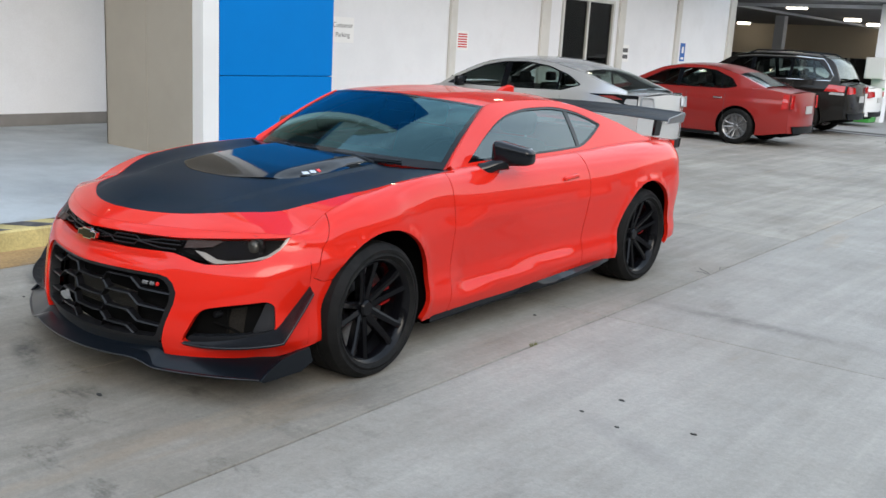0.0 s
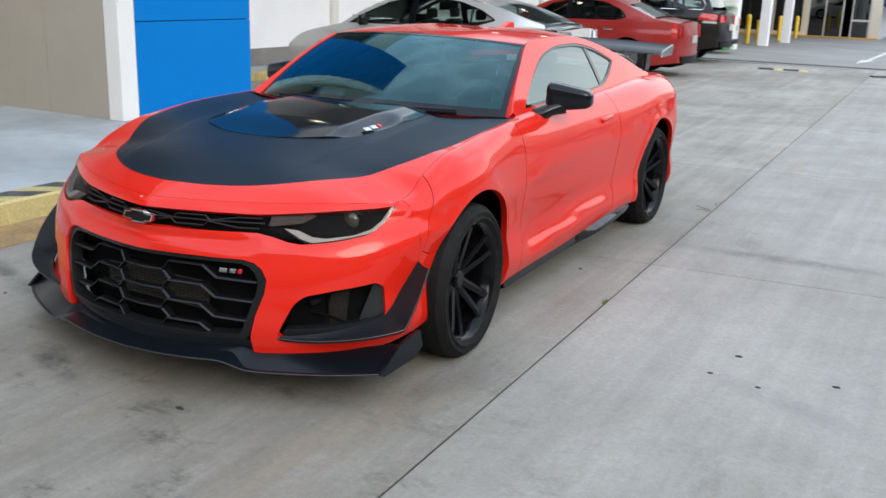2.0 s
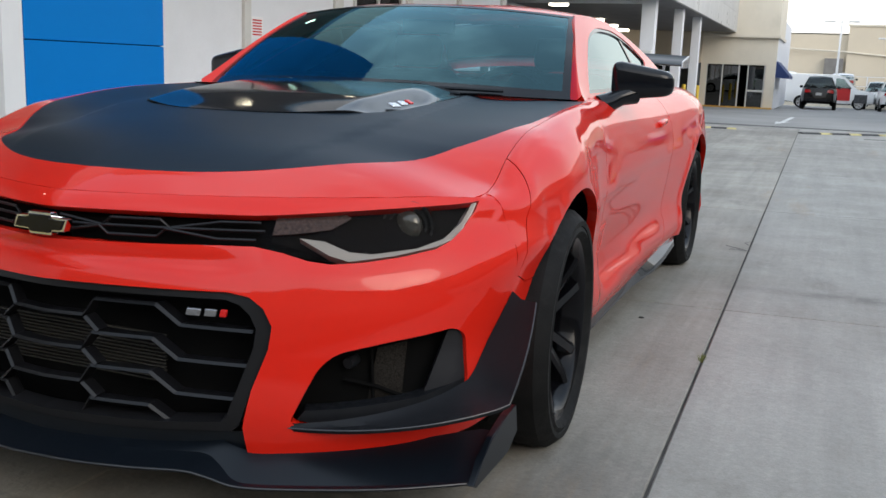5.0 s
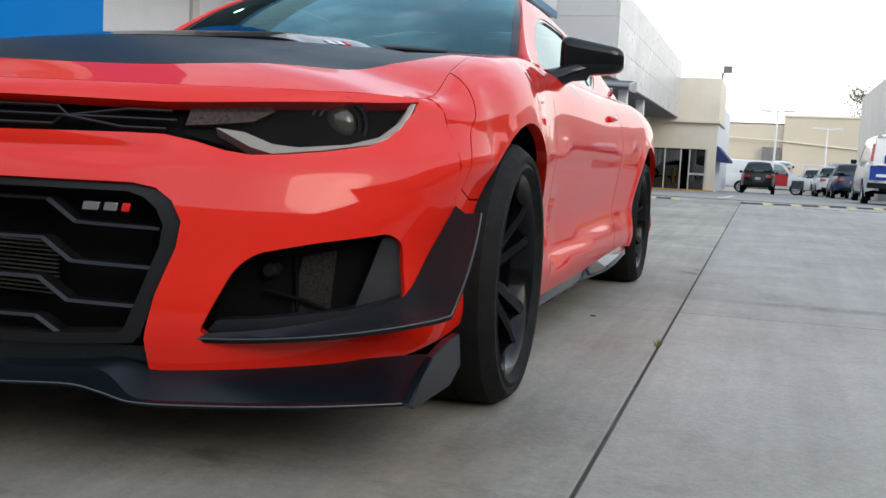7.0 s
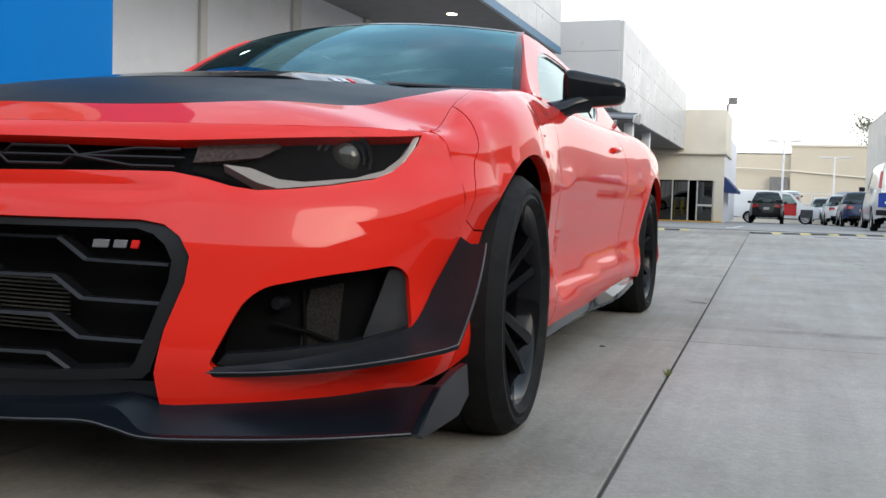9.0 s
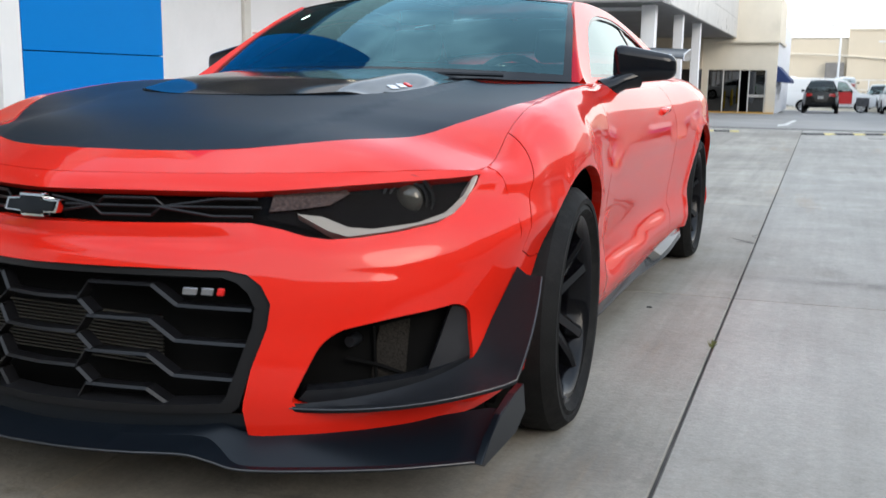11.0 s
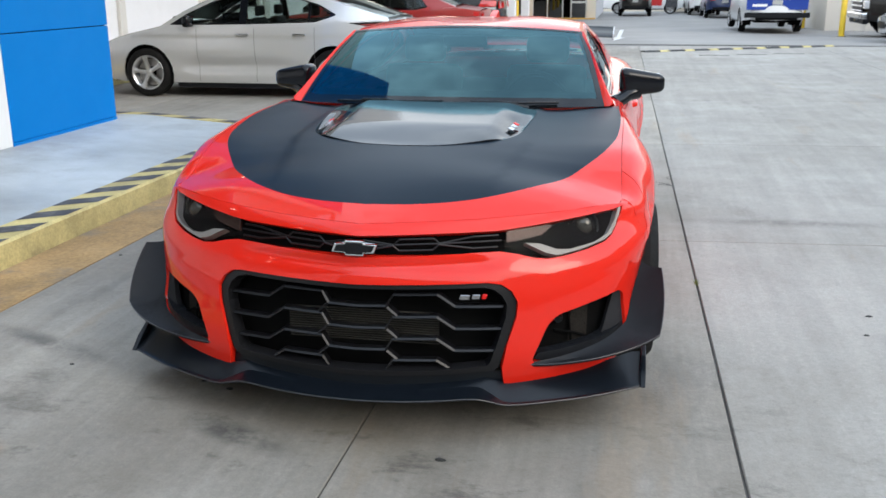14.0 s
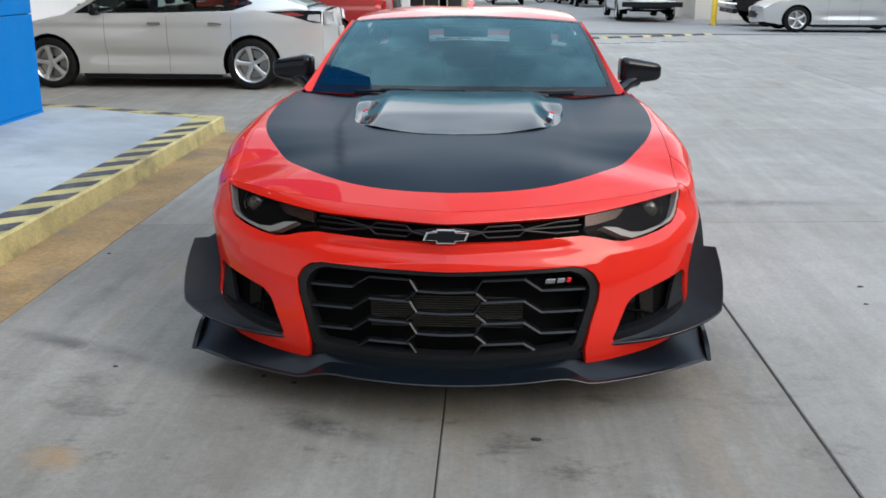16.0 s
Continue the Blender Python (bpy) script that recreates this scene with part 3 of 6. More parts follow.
# lower grille: frame, honeycomb bars, radiator
gr = [(0, .545), (.15, .545), (.30, .545), (.44, .545), (.482, .537), (.514, .515), (.534, .478), (.532, .43), (.506, .34), (.480, .256), (.465, .242), (.30, .232), (.15, .228), (0, .226)]
gi = [(0, .531), (.43, .531), (.462, .521), (.487, .500), (.503, .470), (.501, .43), (.477, .345), (.453, .274), (.442, .262), (.30, .251), (0, .245)]
skin("grille_frame", sheet(back(.012), mirrored(gr), [mirrored(gi)], .03, .05), frame_black, bumper, "satin black grille surround")
grille_poly = mirrored(gi)
def strip(bm, a, b, deep, high, d0):
    """A flat bar between two points of the nose."""
    n = max(1, round(math.dist(a, b) / .05))
    for k in range(n):
        p, q = [(a[0] + (b[0] - a[0]) * w, a[1] + (b[1] - a[1]) * w) for w in (k / n, (k + 1) / n)]
        m_ = ((p[0] + q[0]) / 2, (p[1] + q[1]) / 2)
        if not inside(m_, grille_poly):
            continue
        t = Vector((q[0] - p[0], q[1] - p[1])).normalized()
        o = (-t.y * high, t.x * high)
        vs = []
        top_ = 1 if o[1] >= 0 else -1
        for (s, z), d in ((p, d0), (q, d0), (q, d0 + deep), (p, d0 + deep)):
            for sg in (1, -1):
                w = fascia(s + sg * o[0], z + sg * o[1])
                lean_ = .005 if sg == top_ and d == d0 else 0.0
                vs.append(bm.verts.new(w + Vector((0, d + lean_, 0))))
        for f in ((0, 1, 3, 2), (2, 3, 5, 4), (4, 5, 7, 6), (6, 7, 1, 0), (0, 2, 4, 6), (1, 7, 5, 3)):
            bm.faces.new([vs[i] for i in f])
def grille_bar(*pts):
    bar = bmesh.new()
    for a, b in zip(pts, pts[1:]):
        strip(bar, a, b, .035, .0030, .024)
    bmesh.ops.remove_doubles(bar, verts=bar.verts, dist=.001)
    if bar.verts:
        part("grille_bar", bar, grille_black, bumper)
    else:
        bar.free()
# flat-sided cells in the middle, straight bars towards the sides
PITCH = .0755
for row in range(4):
    zc = .471 - PITCH * row
    grille_bar((-.100, zc), (0, zc - .002), (.100, zc))
    for e in (1, -1):
        za = zc + PITCH / 2
        grille_bar((e * .125, za), (e * .272, za))
        grille_bar((e * .100, zc), (e * .125, za))
        grille_bar((e * .272, za), (e * .333, zc - .004))
        grille_bar((e * .333, zc - .004), (e * .44, zc - .008), (e * .54, zc - .012))
        grille_bar((e * .105, zc - .004), (e * .140, zc - PITCH / 2 + .004))
# plain dark sheet painted as the shade behind the bars
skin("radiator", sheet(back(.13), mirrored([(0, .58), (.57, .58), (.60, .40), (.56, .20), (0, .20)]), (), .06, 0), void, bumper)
for k in range(14):
    z = .315 + k * .0085
    part("radiator_fin", boxes((-.27, .27, -.918, -.912, z, z + .003)), fin_metal, bumper)
for k, (m_, x0, wdt) in enumerate(((badge_grey, .345, .034), (badge_grey, .385, .028), (red_badge, .419, .016))):
    bm = bmesh.new()
    q = fascia(x0 + wdt / 2, .497)
    box(bm, -wdt / 2, wdt / 2, -.004, .004, -.0085, .0085, bevel=.002)
    bm.transform(Matrix.Translation((q.x, q.y + .022, .499)) @ Matrix.Rotation(radians(10), 4, "Z") @ Matrix(((1, 0, .25, 0), (0, 1, 0, 0), (0, 0, 1, 0), (0, 0, 0, 1))))
    part("badge_bar", bm, m_, bumper)

# side ducts with their dark vanes, dive planes
for sgn in (1, -1):
    side = lambda s: s if sgn > 0 else reflect(s)
    # dark liner carries the duct's shade in its colour
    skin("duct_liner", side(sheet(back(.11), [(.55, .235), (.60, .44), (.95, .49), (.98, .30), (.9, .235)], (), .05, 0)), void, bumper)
    vane = sheet(lambda a, b: fascia(a, b) + Vector((-.006, .012 + .05 * max(0.0, (.90 - a) / .10), 0)), rounded([(.815, .288), (.868, .456), (.912, .452), (.932, .335), (.925, .318)], .01), (), .02, .02)
    skin("duct_vane", side(vane), vane_grey, bumper, "dark grey duct vane")
    tray = sheet(back(.02), [(.595, .272), (.625, .262), (.69, .257), (.82, .272), (.93, .318), (.93, .345), (.82, .312), (.68, .296), (.61, .292)], (), .02, .05)
    skin("duct_lip", side(tray), plastic, bumper)
    bm = bmesh.new()
    tube([fascia(sgn * .655, .345) + Vector((0, .085, 0)), fascia(sgn * .72, .325) + Vector((0, .09, 0)), fascia(sgn * .775, .30) + Vector((0, .08, 0))], .005, 6, bm)
    tube([fascia(sgn * .70, .41) + Vector((0, .095, 0)), fascia(sgn * .715, .29) + Vector((0, .09, 0))], .004, 6, bm)
    part("duct_brace", bm, void, bumper)
    bm = turned([(-.010, .0), (-.010, .012), (.004, .015), (.03, .013)], 16)
    c = fascia(sgn * .668, .385) + Vector((0, .075, 0))
    bm.transform(Matrix.Translation(c) @ Matrix.Rotation(radians(90), 4, "Z"))
    part("parking_sensor", bm, plastic, bumper, smooth=40)
    skin("duct_mesh", side(sheet(back(.10), [(.70, .29), (.71, .41), (.765, .425), (.765, .29)], (), .04, 0)), mesh_metal, bumper)
    # dive plane: a scoop that leaves the duct's lower edge, widens round the corner and climbs along the arch
    bm = bmesh.new()
    rows = []
    N = 24
    for k in range(N + 1):
        w = k / N
        if w <= .62:
            q = w / .62
            inn = fascia(.597 + .335 * q, .270 + .012 * q + .055 * q * q)
            rim = Vector((.585, -.905, .258)).lerp(Vector((1.022, -.690, .314)), q)
            bow = 4 * q * (1 - q)
            rim += Vector((.030, -.042, -.006)) * bow
        else:
            q = (w - .62) / .38
            y = fascia(.932, .337).y * (1 - q) + -.470 * q
            z = .337 + .185 * q ** 1.15
            inn = Vector((flank_x(y, z) + .002, y, z))
            rim = Vector((1.022, -.690, .314)).lerp(Vector((1.022, -.515, .512)), q) + Vector((.012, -.012, 0)) * 4 * q * (1 - q)
        mid_ = inn.lerp(rim, .5) + Vector((-.01, .012, -.010)) * min(1, 4 * w)
        under = Vector((.0, .004, -.009))
        rows.append([bm.verts.new((sgn * v.x, v.y, v.z)) for v in (inn, mid_, rim, rim + under, mid_ + under * 1.3, inn + under)])
    for a, b in zip(rows, rows[1:]):
        for i in range(5):
            bm.faces.new((a[i], a[i + 1], b[i + 1], b[i]))
    bm.faces.new(rows[0]), bm.faces.new(rows[-1])
    rim_line = [Vector(r[2].co) for r in rows]
    plane = part("dive_plane", bm, plastic, bumper, "dark grey dive plane", smooth=50)
    # added thin rod: the highlight along the plane's rim
    part("plane_edge", tube(rim_line, .0018, 6), edge_grey, plane)

# splitter: floor plate, upturned ends, air dam
rows = []
for x, y, z in smooth_line([(0, -1.102, .171), (.14, -1.096, .173), (.28, -1.076, .177), (.405, -1.044, .180), (.46, -1.026, .168), (.526, -1.007, .152), (.66, -.948, .149), (.82, -.866, .150), (.972, -.766, .154)], 6):
    hold = ease(x, .40, .53)
    q = fascia(min(x, .93), .21)
    y = min(y, q.y - .026) if x > .55 else y
    by = (q.y + .010) * hold + (-.930) * (1 - hold)
    bz = (.194 + .045 * max(0.0, x - .5)) * hold + .216 * (1 - hold)
    mx = (y + .012) * hold + (y + .075) * (1 - hold)
    mz = (z + .0015) * hold + (z + .010) * (1 - hold)
    rows.append([(x, y, z), (x, y + .003, z - .009), (x * .96, -.74, .128), (x, by, bz), (x, max(y + .006, min(mx, by - .004)), mz)])
bm = bmesh.new()
for sgn in (1, -1):
    vs = [[bm.verts.new((sgn * p[0], p[1], p[2])) for p in r] for r in rows]
    for a, b in zip(vs, vs[1:]):
        for i in (0, 1, 3, 4):
            j = (i + 1) % 5
            bm.faces.new((a[i], b[i], b[j], a[j]))
splitter = part("front_splitter", bm, satin_black, bumper, "satin black front splitter", smooth=13)
# added thin rod: the highlight along the splitter's front edge
part("splitter_lip", tube([(-r[0][0], r[0][1], r[0][2] - .003) for r in rows[:0:-1]] + [(r[0][0], r[0][1], r[0][2] - .003) for r in rows], .0019, 6), edge_grey, splitter)
bm = bmesh.new()
vs = [(bm.verts.new(fascia(s, .234) + Vector((0, .03, 0))), bm.verts.new(fascia(s, .19) + Vector((0, .02, -.01)))) for s in [-.5 + .05 * k for k in range(21)]]
for a, b in zip(vs, vs[1:]):
    bm.faces.new((a[0], b[0], b[1], a[1]))
part("air_dam", bm, satin_black, bumper, smooth=60)
for sgn in (1, -1):
    bm = extruded([(-.782, .150), (-.725, .190), (-.66, .222), (-.56, .240), (-.49, .244), (-.47, .170), (-.54, .138), (-.76, .138)], "x", .962, .980, .003)
    if sgn < 0:
        bm.transform(Matrix.Diagonal((-1, 1, 1, 1)))
    part("splitter_end", bm, satin_black, bumper)

# sills with the flared blade
for sgn in (1, -1):
    bm = bmesh.new()
    rows = []
    for k in range(23):
        w = k / 22
        y = .46 + 1.90 * w
        flare = ease(w, .40, .78) * (1 - .6 * ease(w, .90, 1.0))
        o = .908 + .008 * w + .046 * flare
        ze = .146 + .026 * w + .040 * ease(w, .58, 1.0)
        zt = .185 + .055 * w
        rows.append([bm.verts.new((sgn * x, y, z)) for x, z in ((side_w(y, .2) - .006 - .012 * flare, zt + .012), (o - .004, ze + .011 + .012 * flare), (o, ze), (o - .05, ze - .018), (.80, .14))])
    for a, b in zip(rows, rows[1:]):
        for i in range(4):
            bm.faces.new((a[i], a[i + 1], b[i + 1], b[i]))
    part("side_sill", bm, gloss_black, coupe, "gloss black side sill blade", smooth=30)

# cabin: pillars and roof rails with the side windows cut out, screens, roof
DLO = rounded([(.875, .972, .004), (1.10, 1.093, .2), (1.35, 1.202, .2), (1.62, 1.247, .25), (2.02, 1.250, .25), (2.30, 1.205, .15), (2.535, 1.120, .03), (2.33, 1.035, .1), (2.17, .990, .06), (1.9, .980, .2), (1.3, .976, .2)], .1, 6)
rail = [(y, curve(y, RAIL)) for y in (.70, .85, 1.0, 1.11, 1.22, 1.33, 1.45, 1.6, 1.8, 2.0, 2.1, 2.25, 2.4, 2.6, 2.8, 2.95, 3.1, 3.2)]
belt = [(y, curve(y, CROWN) - .004) for y in (3.2, 3.0, 2.8, 2.6, 2.4, 2.2, 2.0, 1.8, 1.6, 1.4, 1.2, 1.0, .85, .72)]
pair("cabin_side", sheet(cabin, rail + belt, [DLO], .035, .03), red, coupe)
DLO_in = [(1.7 + (a - 1.7) * .972, 1.11 + (b - 1.11) * .90) for a, b in DLO]
pair("window_trim", sheet(cabin, DLO, [DLO_in], .03, .02, lift=-.003), gloss_black, coupe)
split_y = 2.13
def clip(poly, y, keep_less):
    out = []
    for a, b in zip(poly, poly[1:] + poly[:1]):
        ina, inb = (a[0] < y) == keep_less, (b[0] < y) == keep_less
        if ina:
            out.append(a)
        if ina != inb:
            t = (y - a[0]) / (b[0] - a[0])
            out.append((y, a[1] + (b[1] - a[1]) * t))
    return out
pair("door_glass", sheet(cabin, clip(DLO_in, split_y - .01, True), (), .05, 0, lift=-.010), side_pane, coupe)
pair("quarter_glass", sheet(cabin, clip(DLO_in, split_y + .03, False), (), .05, 0, lift=-.010), side_pane, coupe)
pair("window_bar", sheet(cabin, [(split_y - .012, .985), (split_y + .032, .985), (split_y + .032, 1.238), (split_y - .012, 1.242)], (), .05, .01, lift=-.006), gloss_black, coupe)
ws = [(-.985, .0), (-.5, 0), (0, 0), (.5, 0), (.985, 0), (.985, .5), (.985, 1), (.5, 1), (0, 1), (-.5, 1), (-.985, 1), (-.985, .5)]
skin("windscreen", sheet(shield, ws, (), .07, 0), screen, coupe, "dark tinted windscreen")
ring_in = [(.965 * a, .085 + .88 * b) for a, b in ws]
skin("windscreen_border", sheet(shield, ws, [ring_in], .06, .004, lift=.0015), gloss_black, coupe)
def pillar(u, v):
    a, b = shield(.985, v), cabin(.715 + .52 * v, curve(.715 + .52 * v, RAIL))
    return a.lerp(b, u) + Vector((.012, -.012, .004)) * 4 * u * (1 - u)
pair("windscreen_pillar", sheet(pillar, [(0, -.02), (1, -.02), (1, 1.0), (0, 1.0)], (), .06, .0), red, coupe)
ry = lambda u: 1.105 + .13 * u * u
roof_line = [(u, ry(u)) for u in (-1, -.75, -.5, -.25, 0, .25, .5, .75, 1)] + [(1, y) for y in (1.5, 1.8, 2.1, 2.35)] + [(u, 2.30 + .05 * u * u) for u in (.75, .5, .25, 0, -.25, -.5, -.75)] + [(-1, y) for y in (2.35, 2.1, 1.8, 1.5)]
def roof_ribbed(u, y):
    p = roof(u, y)
    p.z -= .012 * math.exp(-(u / .38) ** 4) * min(1.0, max(0.0, (y - 1.15) / .3))
    return p
skin("roof", sheet(roof_ribbed, roof_line, (), .05, .0), red, coupe)
skin("rear_screen", sheet(roof, [(-.96, 2.36), (0, 2.31), (.96, 2.36), (.94, 2.7), (.88, 3.08), (0, 3.12), (-.88, 3.08), (-.94, 2.7)], (), .08, 0), tinted, coupe)
pair("rear_pillar", sheet(roof, [(.94, 2.30), (1, 2.30), (1, 2.8), (1, 3.22), (.86, 3.22), (.88, 3.05), (.94, 2.7)], (), .06, 0), red, coupe)
# tail: deck lid and rear bumper
def deck(u, y):
    x = curve(y, HOOD_X) * u
    return Vector((x, y, curve(y, CROWN) + .045 * (1 - u * u) * max(0.0, min(1.0, (3.72 - y) / .3))))
skin("deck_lid", sheet(deck, [(-1, 3.05), (0, 3.05), (1, 3.05), (1, 3.4), (1, 3.66), (0, 3.74), (-1, 3.66), (-1, 3.4)], (), .06, .02), red, coupe)
def tail(s, z):
    x0 = flank_x(3.66, min(z, .78))
    return Vector((x0 * s, 3.66 + .14 * (1 - s * s) ** .5 if abs(s) < 1 else 3.66, z))
skin("rear_bumper", sheet(tail, [(-1, .28), (0, .28), (1, .28), (1, .6), (.97, .95), (0, .97), (-.97, .95), (-1, .6)], (), .06, .02), red, coupe)
# rear wing
bm = bmesh.new()
rows = []
for k in range(25):
    x = -.735 + 1.47 * k / 24
    zc_ = 1.125 + .022 * math.cos(x * 1.9)
    prof = [(3.46, -.014), (3.50, .0), (3.60, .016), (3.72, .034), (3.755, .048), (3.745, .030), (3.60, -.006), (3.50, -.022)]
    rows.append([bm.verts.new((x, y, zc_ + z)) for y, z in prof])
for a, b in zip(rows, rows[1:]):
    for i in range(8):
        bm.faces.new((a[i], a[(i + 1) % 8], b[(i + 1) % 8], b[i]))
bm.faces.new(rows[0]), bm.faces.new(rows[-1])
wing = part("rear_wing", bm, carbon, coupe, "gloss black carbon rear wing", smooth=40)
for sgn in (1, -1):
    part("wing_end_plate", extruded([(3.47, 1.095), (3.74, 1.100), (3.77, 1.16), (3.75, 1.178), (3.48, 1.135)], "x", sgn * .735, sgn * .747, .002), badge_grey, wing, "pale wing end plate")
    bm = extruded([(3.52, .985), (3.62, .985), (3.66, 1.125), (3.54, 1.11)], "x", sgn * .60 - .012, sgn * .60 + .012, .003)
    part("wing_strut", bm, gloss_black, wing)
# roof aerial, wipers
bm = extruded([(2.20, 1.300), (2.40, 1.272), (2.395, 1.335), (2.36, 1.345), (2.28, 1.325)], "x", -.022, .022, .01)
part("roof_aerial", bm, red, coupe)
for x0, x1 in ((-.52, .02), (.02, .55)):
    bm = bmesh.new()
    pts = [shield((x0 + (x1 - x0) * w) / .77, .012 + .02 * w) + Vector((0, -.012, .009)) for w in (0, .25, .5, .75, 1)]
    tube(pts, .007, 6, bm)
    tube([pts[3] + Vector((0, -.02, -.02)), pts[2] + Vector((0, -.01, .006)), pts[1] + Vector((0, 0, .006))], .009, 6, bm)
    part("wiper", bm, satin_black, coupe)
bm = bmesh.new()
vs = [(bm.verts.new(hood(x, cowl(x) - .030) + Vector((0, 0, .0045))), bm.verts.new(shield(x / .775, 0) + Vector((0, .01, -.006)))) for x in [-.80 + .08 * k for k in range(21)]]
for a, b in zip(vs, vs[1:]):
    bm.faces.new((a[0], b[0], b[1], a[1]))
part("cowl_cover", bm, satin_black, coupe)

# door mirrors, handles
for sgn in (1, -1):
    bm = bmesh.new()
    bmesh.ops.create_cube(bm, size=1)
    bm.transform(Matrix.Diagonal((.232, .13, .155, 1)))
    bmesh.ops.bevel(bm, geom=list(bm.edges), offset=.048, segments=5, affect="EDGES", profile=.6)
    for v in bm.verts:
        t = v.co.x / .215 + .5
        v.co.z *= 1.0 - .30 * t
        v.co.z -= .018 * t * (v.co.z > 0)
        v.co.y *= 1.1 - .35 * t
        v.co.y += .03 * t
    bm.transform(Matrix.Translation((.940, 1.095, 1.024)) @ Matrix.Rotation(radians(5), 4, "Z"))
    if sgn < 0:
        bm.transform(Matrix.Diagonal((-1, 1, 1, 1)))
    mir = part("door_mirror", bm, gloss_black, coupe, "gloss black door mirror", smooth=60)
    bm = bmesh.new()
    box(bm, .855, 1.03, 1.150, 1.156, .985, 1.065, bevel=.002)
    if sgn < 0:
        bm.transform(Matrix.Diagonal((-1, 1, 1, 1)))
    part("mirror_glass", bm, chrome, mir)
    bm = bmesh.new()
    pts = [Vector((.80, .97, .925)), Vector((.83, 1.0, .938)), Vector((.865, 1.045, .960)), Vector((.91, 1.085, .978))]
    tube([(sgn * p.x, p.y, p.z) for p in pts], [.042, .038, .034, .044], 10, bm)
    part("mirror_arm", bm, gloss_black, mir, smooth=60)
    p = flank(1.80, .83)
    bm = bmesh.new()
    box(bm, -.012, .022, -.085, .085, -.013, .013, bevel=.009, seg=2)
    bm.transform(Matrix.Translation((sgn * (p.x + .012), 1.80, .835)) @ Matrix.Rotation(radians(4 * sgn), 4, "X"))
    part("door_handle", bm, red, doors[0 if sgn > 0 else 1], smooth=50)
    bm = bmesh.new()
    bmesh.ops.create_uvsphere(bm, u_segments=16, v_segments=8, radius=.045)
    bm.transform(Matrix.Translation((sgn * (p.x - .006), 1.79, .83)) @ Matrix.Diagonal((.2, 1.3, .8, 1)))
    part("handle_recess", bm, red, doors[0 if sgn > 0 else 1], smooth=180)

# inside
bm = bmesh.new()
rows = [[bm.verts.new(shield(u, v) + Vector((0, .03, -.035))) for u in (-.95, -.5, 0, .5, .95)] for v in (.0, .12, .22)]
rows.append([bm.verts.new((x, 1.02, .86)) for x in (-.70, -.4, 0, .4, .70)])
rows.append([bm.verts.new((x, 1.0, .60)) for x in (-.70, -.4, 0, .4, .70)])
for a, b in zip(rows, rows[1:]):
    for i in range(4):
        bm.faces.new((a[i], a[i + 1], b[i + 1], b[i]))
part("dashboard", bm, seat_black, coupe, smooth=40)
for x in (-.38, .38):
    bm = bmesh.new()
    box(bm, x - .25, x + .25, 1.25, 1.75, .38, .52, bevel=.05, seg=3)
    part("seat", bm, seat_black, coupe, smooth=50)
    bm = bmesh.new()
    box(bm, -.24, .24, -.07, .07, 0, .58, bevel=.05, seg=3)
    box(bm, -.13, .13, -.05, .05, .60, .76, bevel=.04, seg=3)
    bm.transform(Matrix.Translation((x, 1.74, .48)) @ Matrix.Rotation(radians(-18), 4, "X"))
    part("seat_back", bm, seat_black, coupe, smooth=50)
bm = bmesh.new()
tube([(.38 + .18 * math.cos(a), 1.13 + .06 * math.sin(a), .88 + .17 * math.sin(a)) for a in [k * math.tau / 24 for k in range(25)]], .015, 8, bm)
tube([(.38, 1.13, .88), (.38, .98, .84)], .045, 8, bm)
part("steering_wheel", bm, seat_black, coupe, smooth=60)
bm = bmesh.new()
box(bm, -.12, .12, 1.17, 1.195, 1.185, 1.245, bevel=.01, seg=2)
part("inside_mirror", bm, satin_black, coupe, smooth=50)
# underfloor in the near-black cavity colour, its shade painted in
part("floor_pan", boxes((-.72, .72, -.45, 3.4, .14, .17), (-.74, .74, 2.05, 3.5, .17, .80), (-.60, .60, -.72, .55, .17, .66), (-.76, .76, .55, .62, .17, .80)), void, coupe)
for sgn in (1, -1):
    bm = bmesh.new()
    box(bm, sgn * .70 - .02, sgn * .70 + .02, .62, 2.1, .17, .80)
    part("door_lining", bm, seat_black, coupe)
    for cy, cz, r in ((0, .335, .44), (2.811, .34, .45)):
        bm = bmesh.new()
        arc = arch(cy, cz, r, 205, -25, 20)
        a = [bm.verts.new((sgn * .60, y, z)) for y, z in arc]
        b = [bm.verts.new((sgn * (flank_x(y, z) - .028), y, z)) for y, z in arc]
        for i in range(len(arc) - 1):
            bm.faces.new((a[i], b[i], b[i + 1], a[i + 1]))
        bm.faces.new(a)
        # well coloured near-black as painted shade round the wheel
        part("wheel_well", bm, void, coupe)


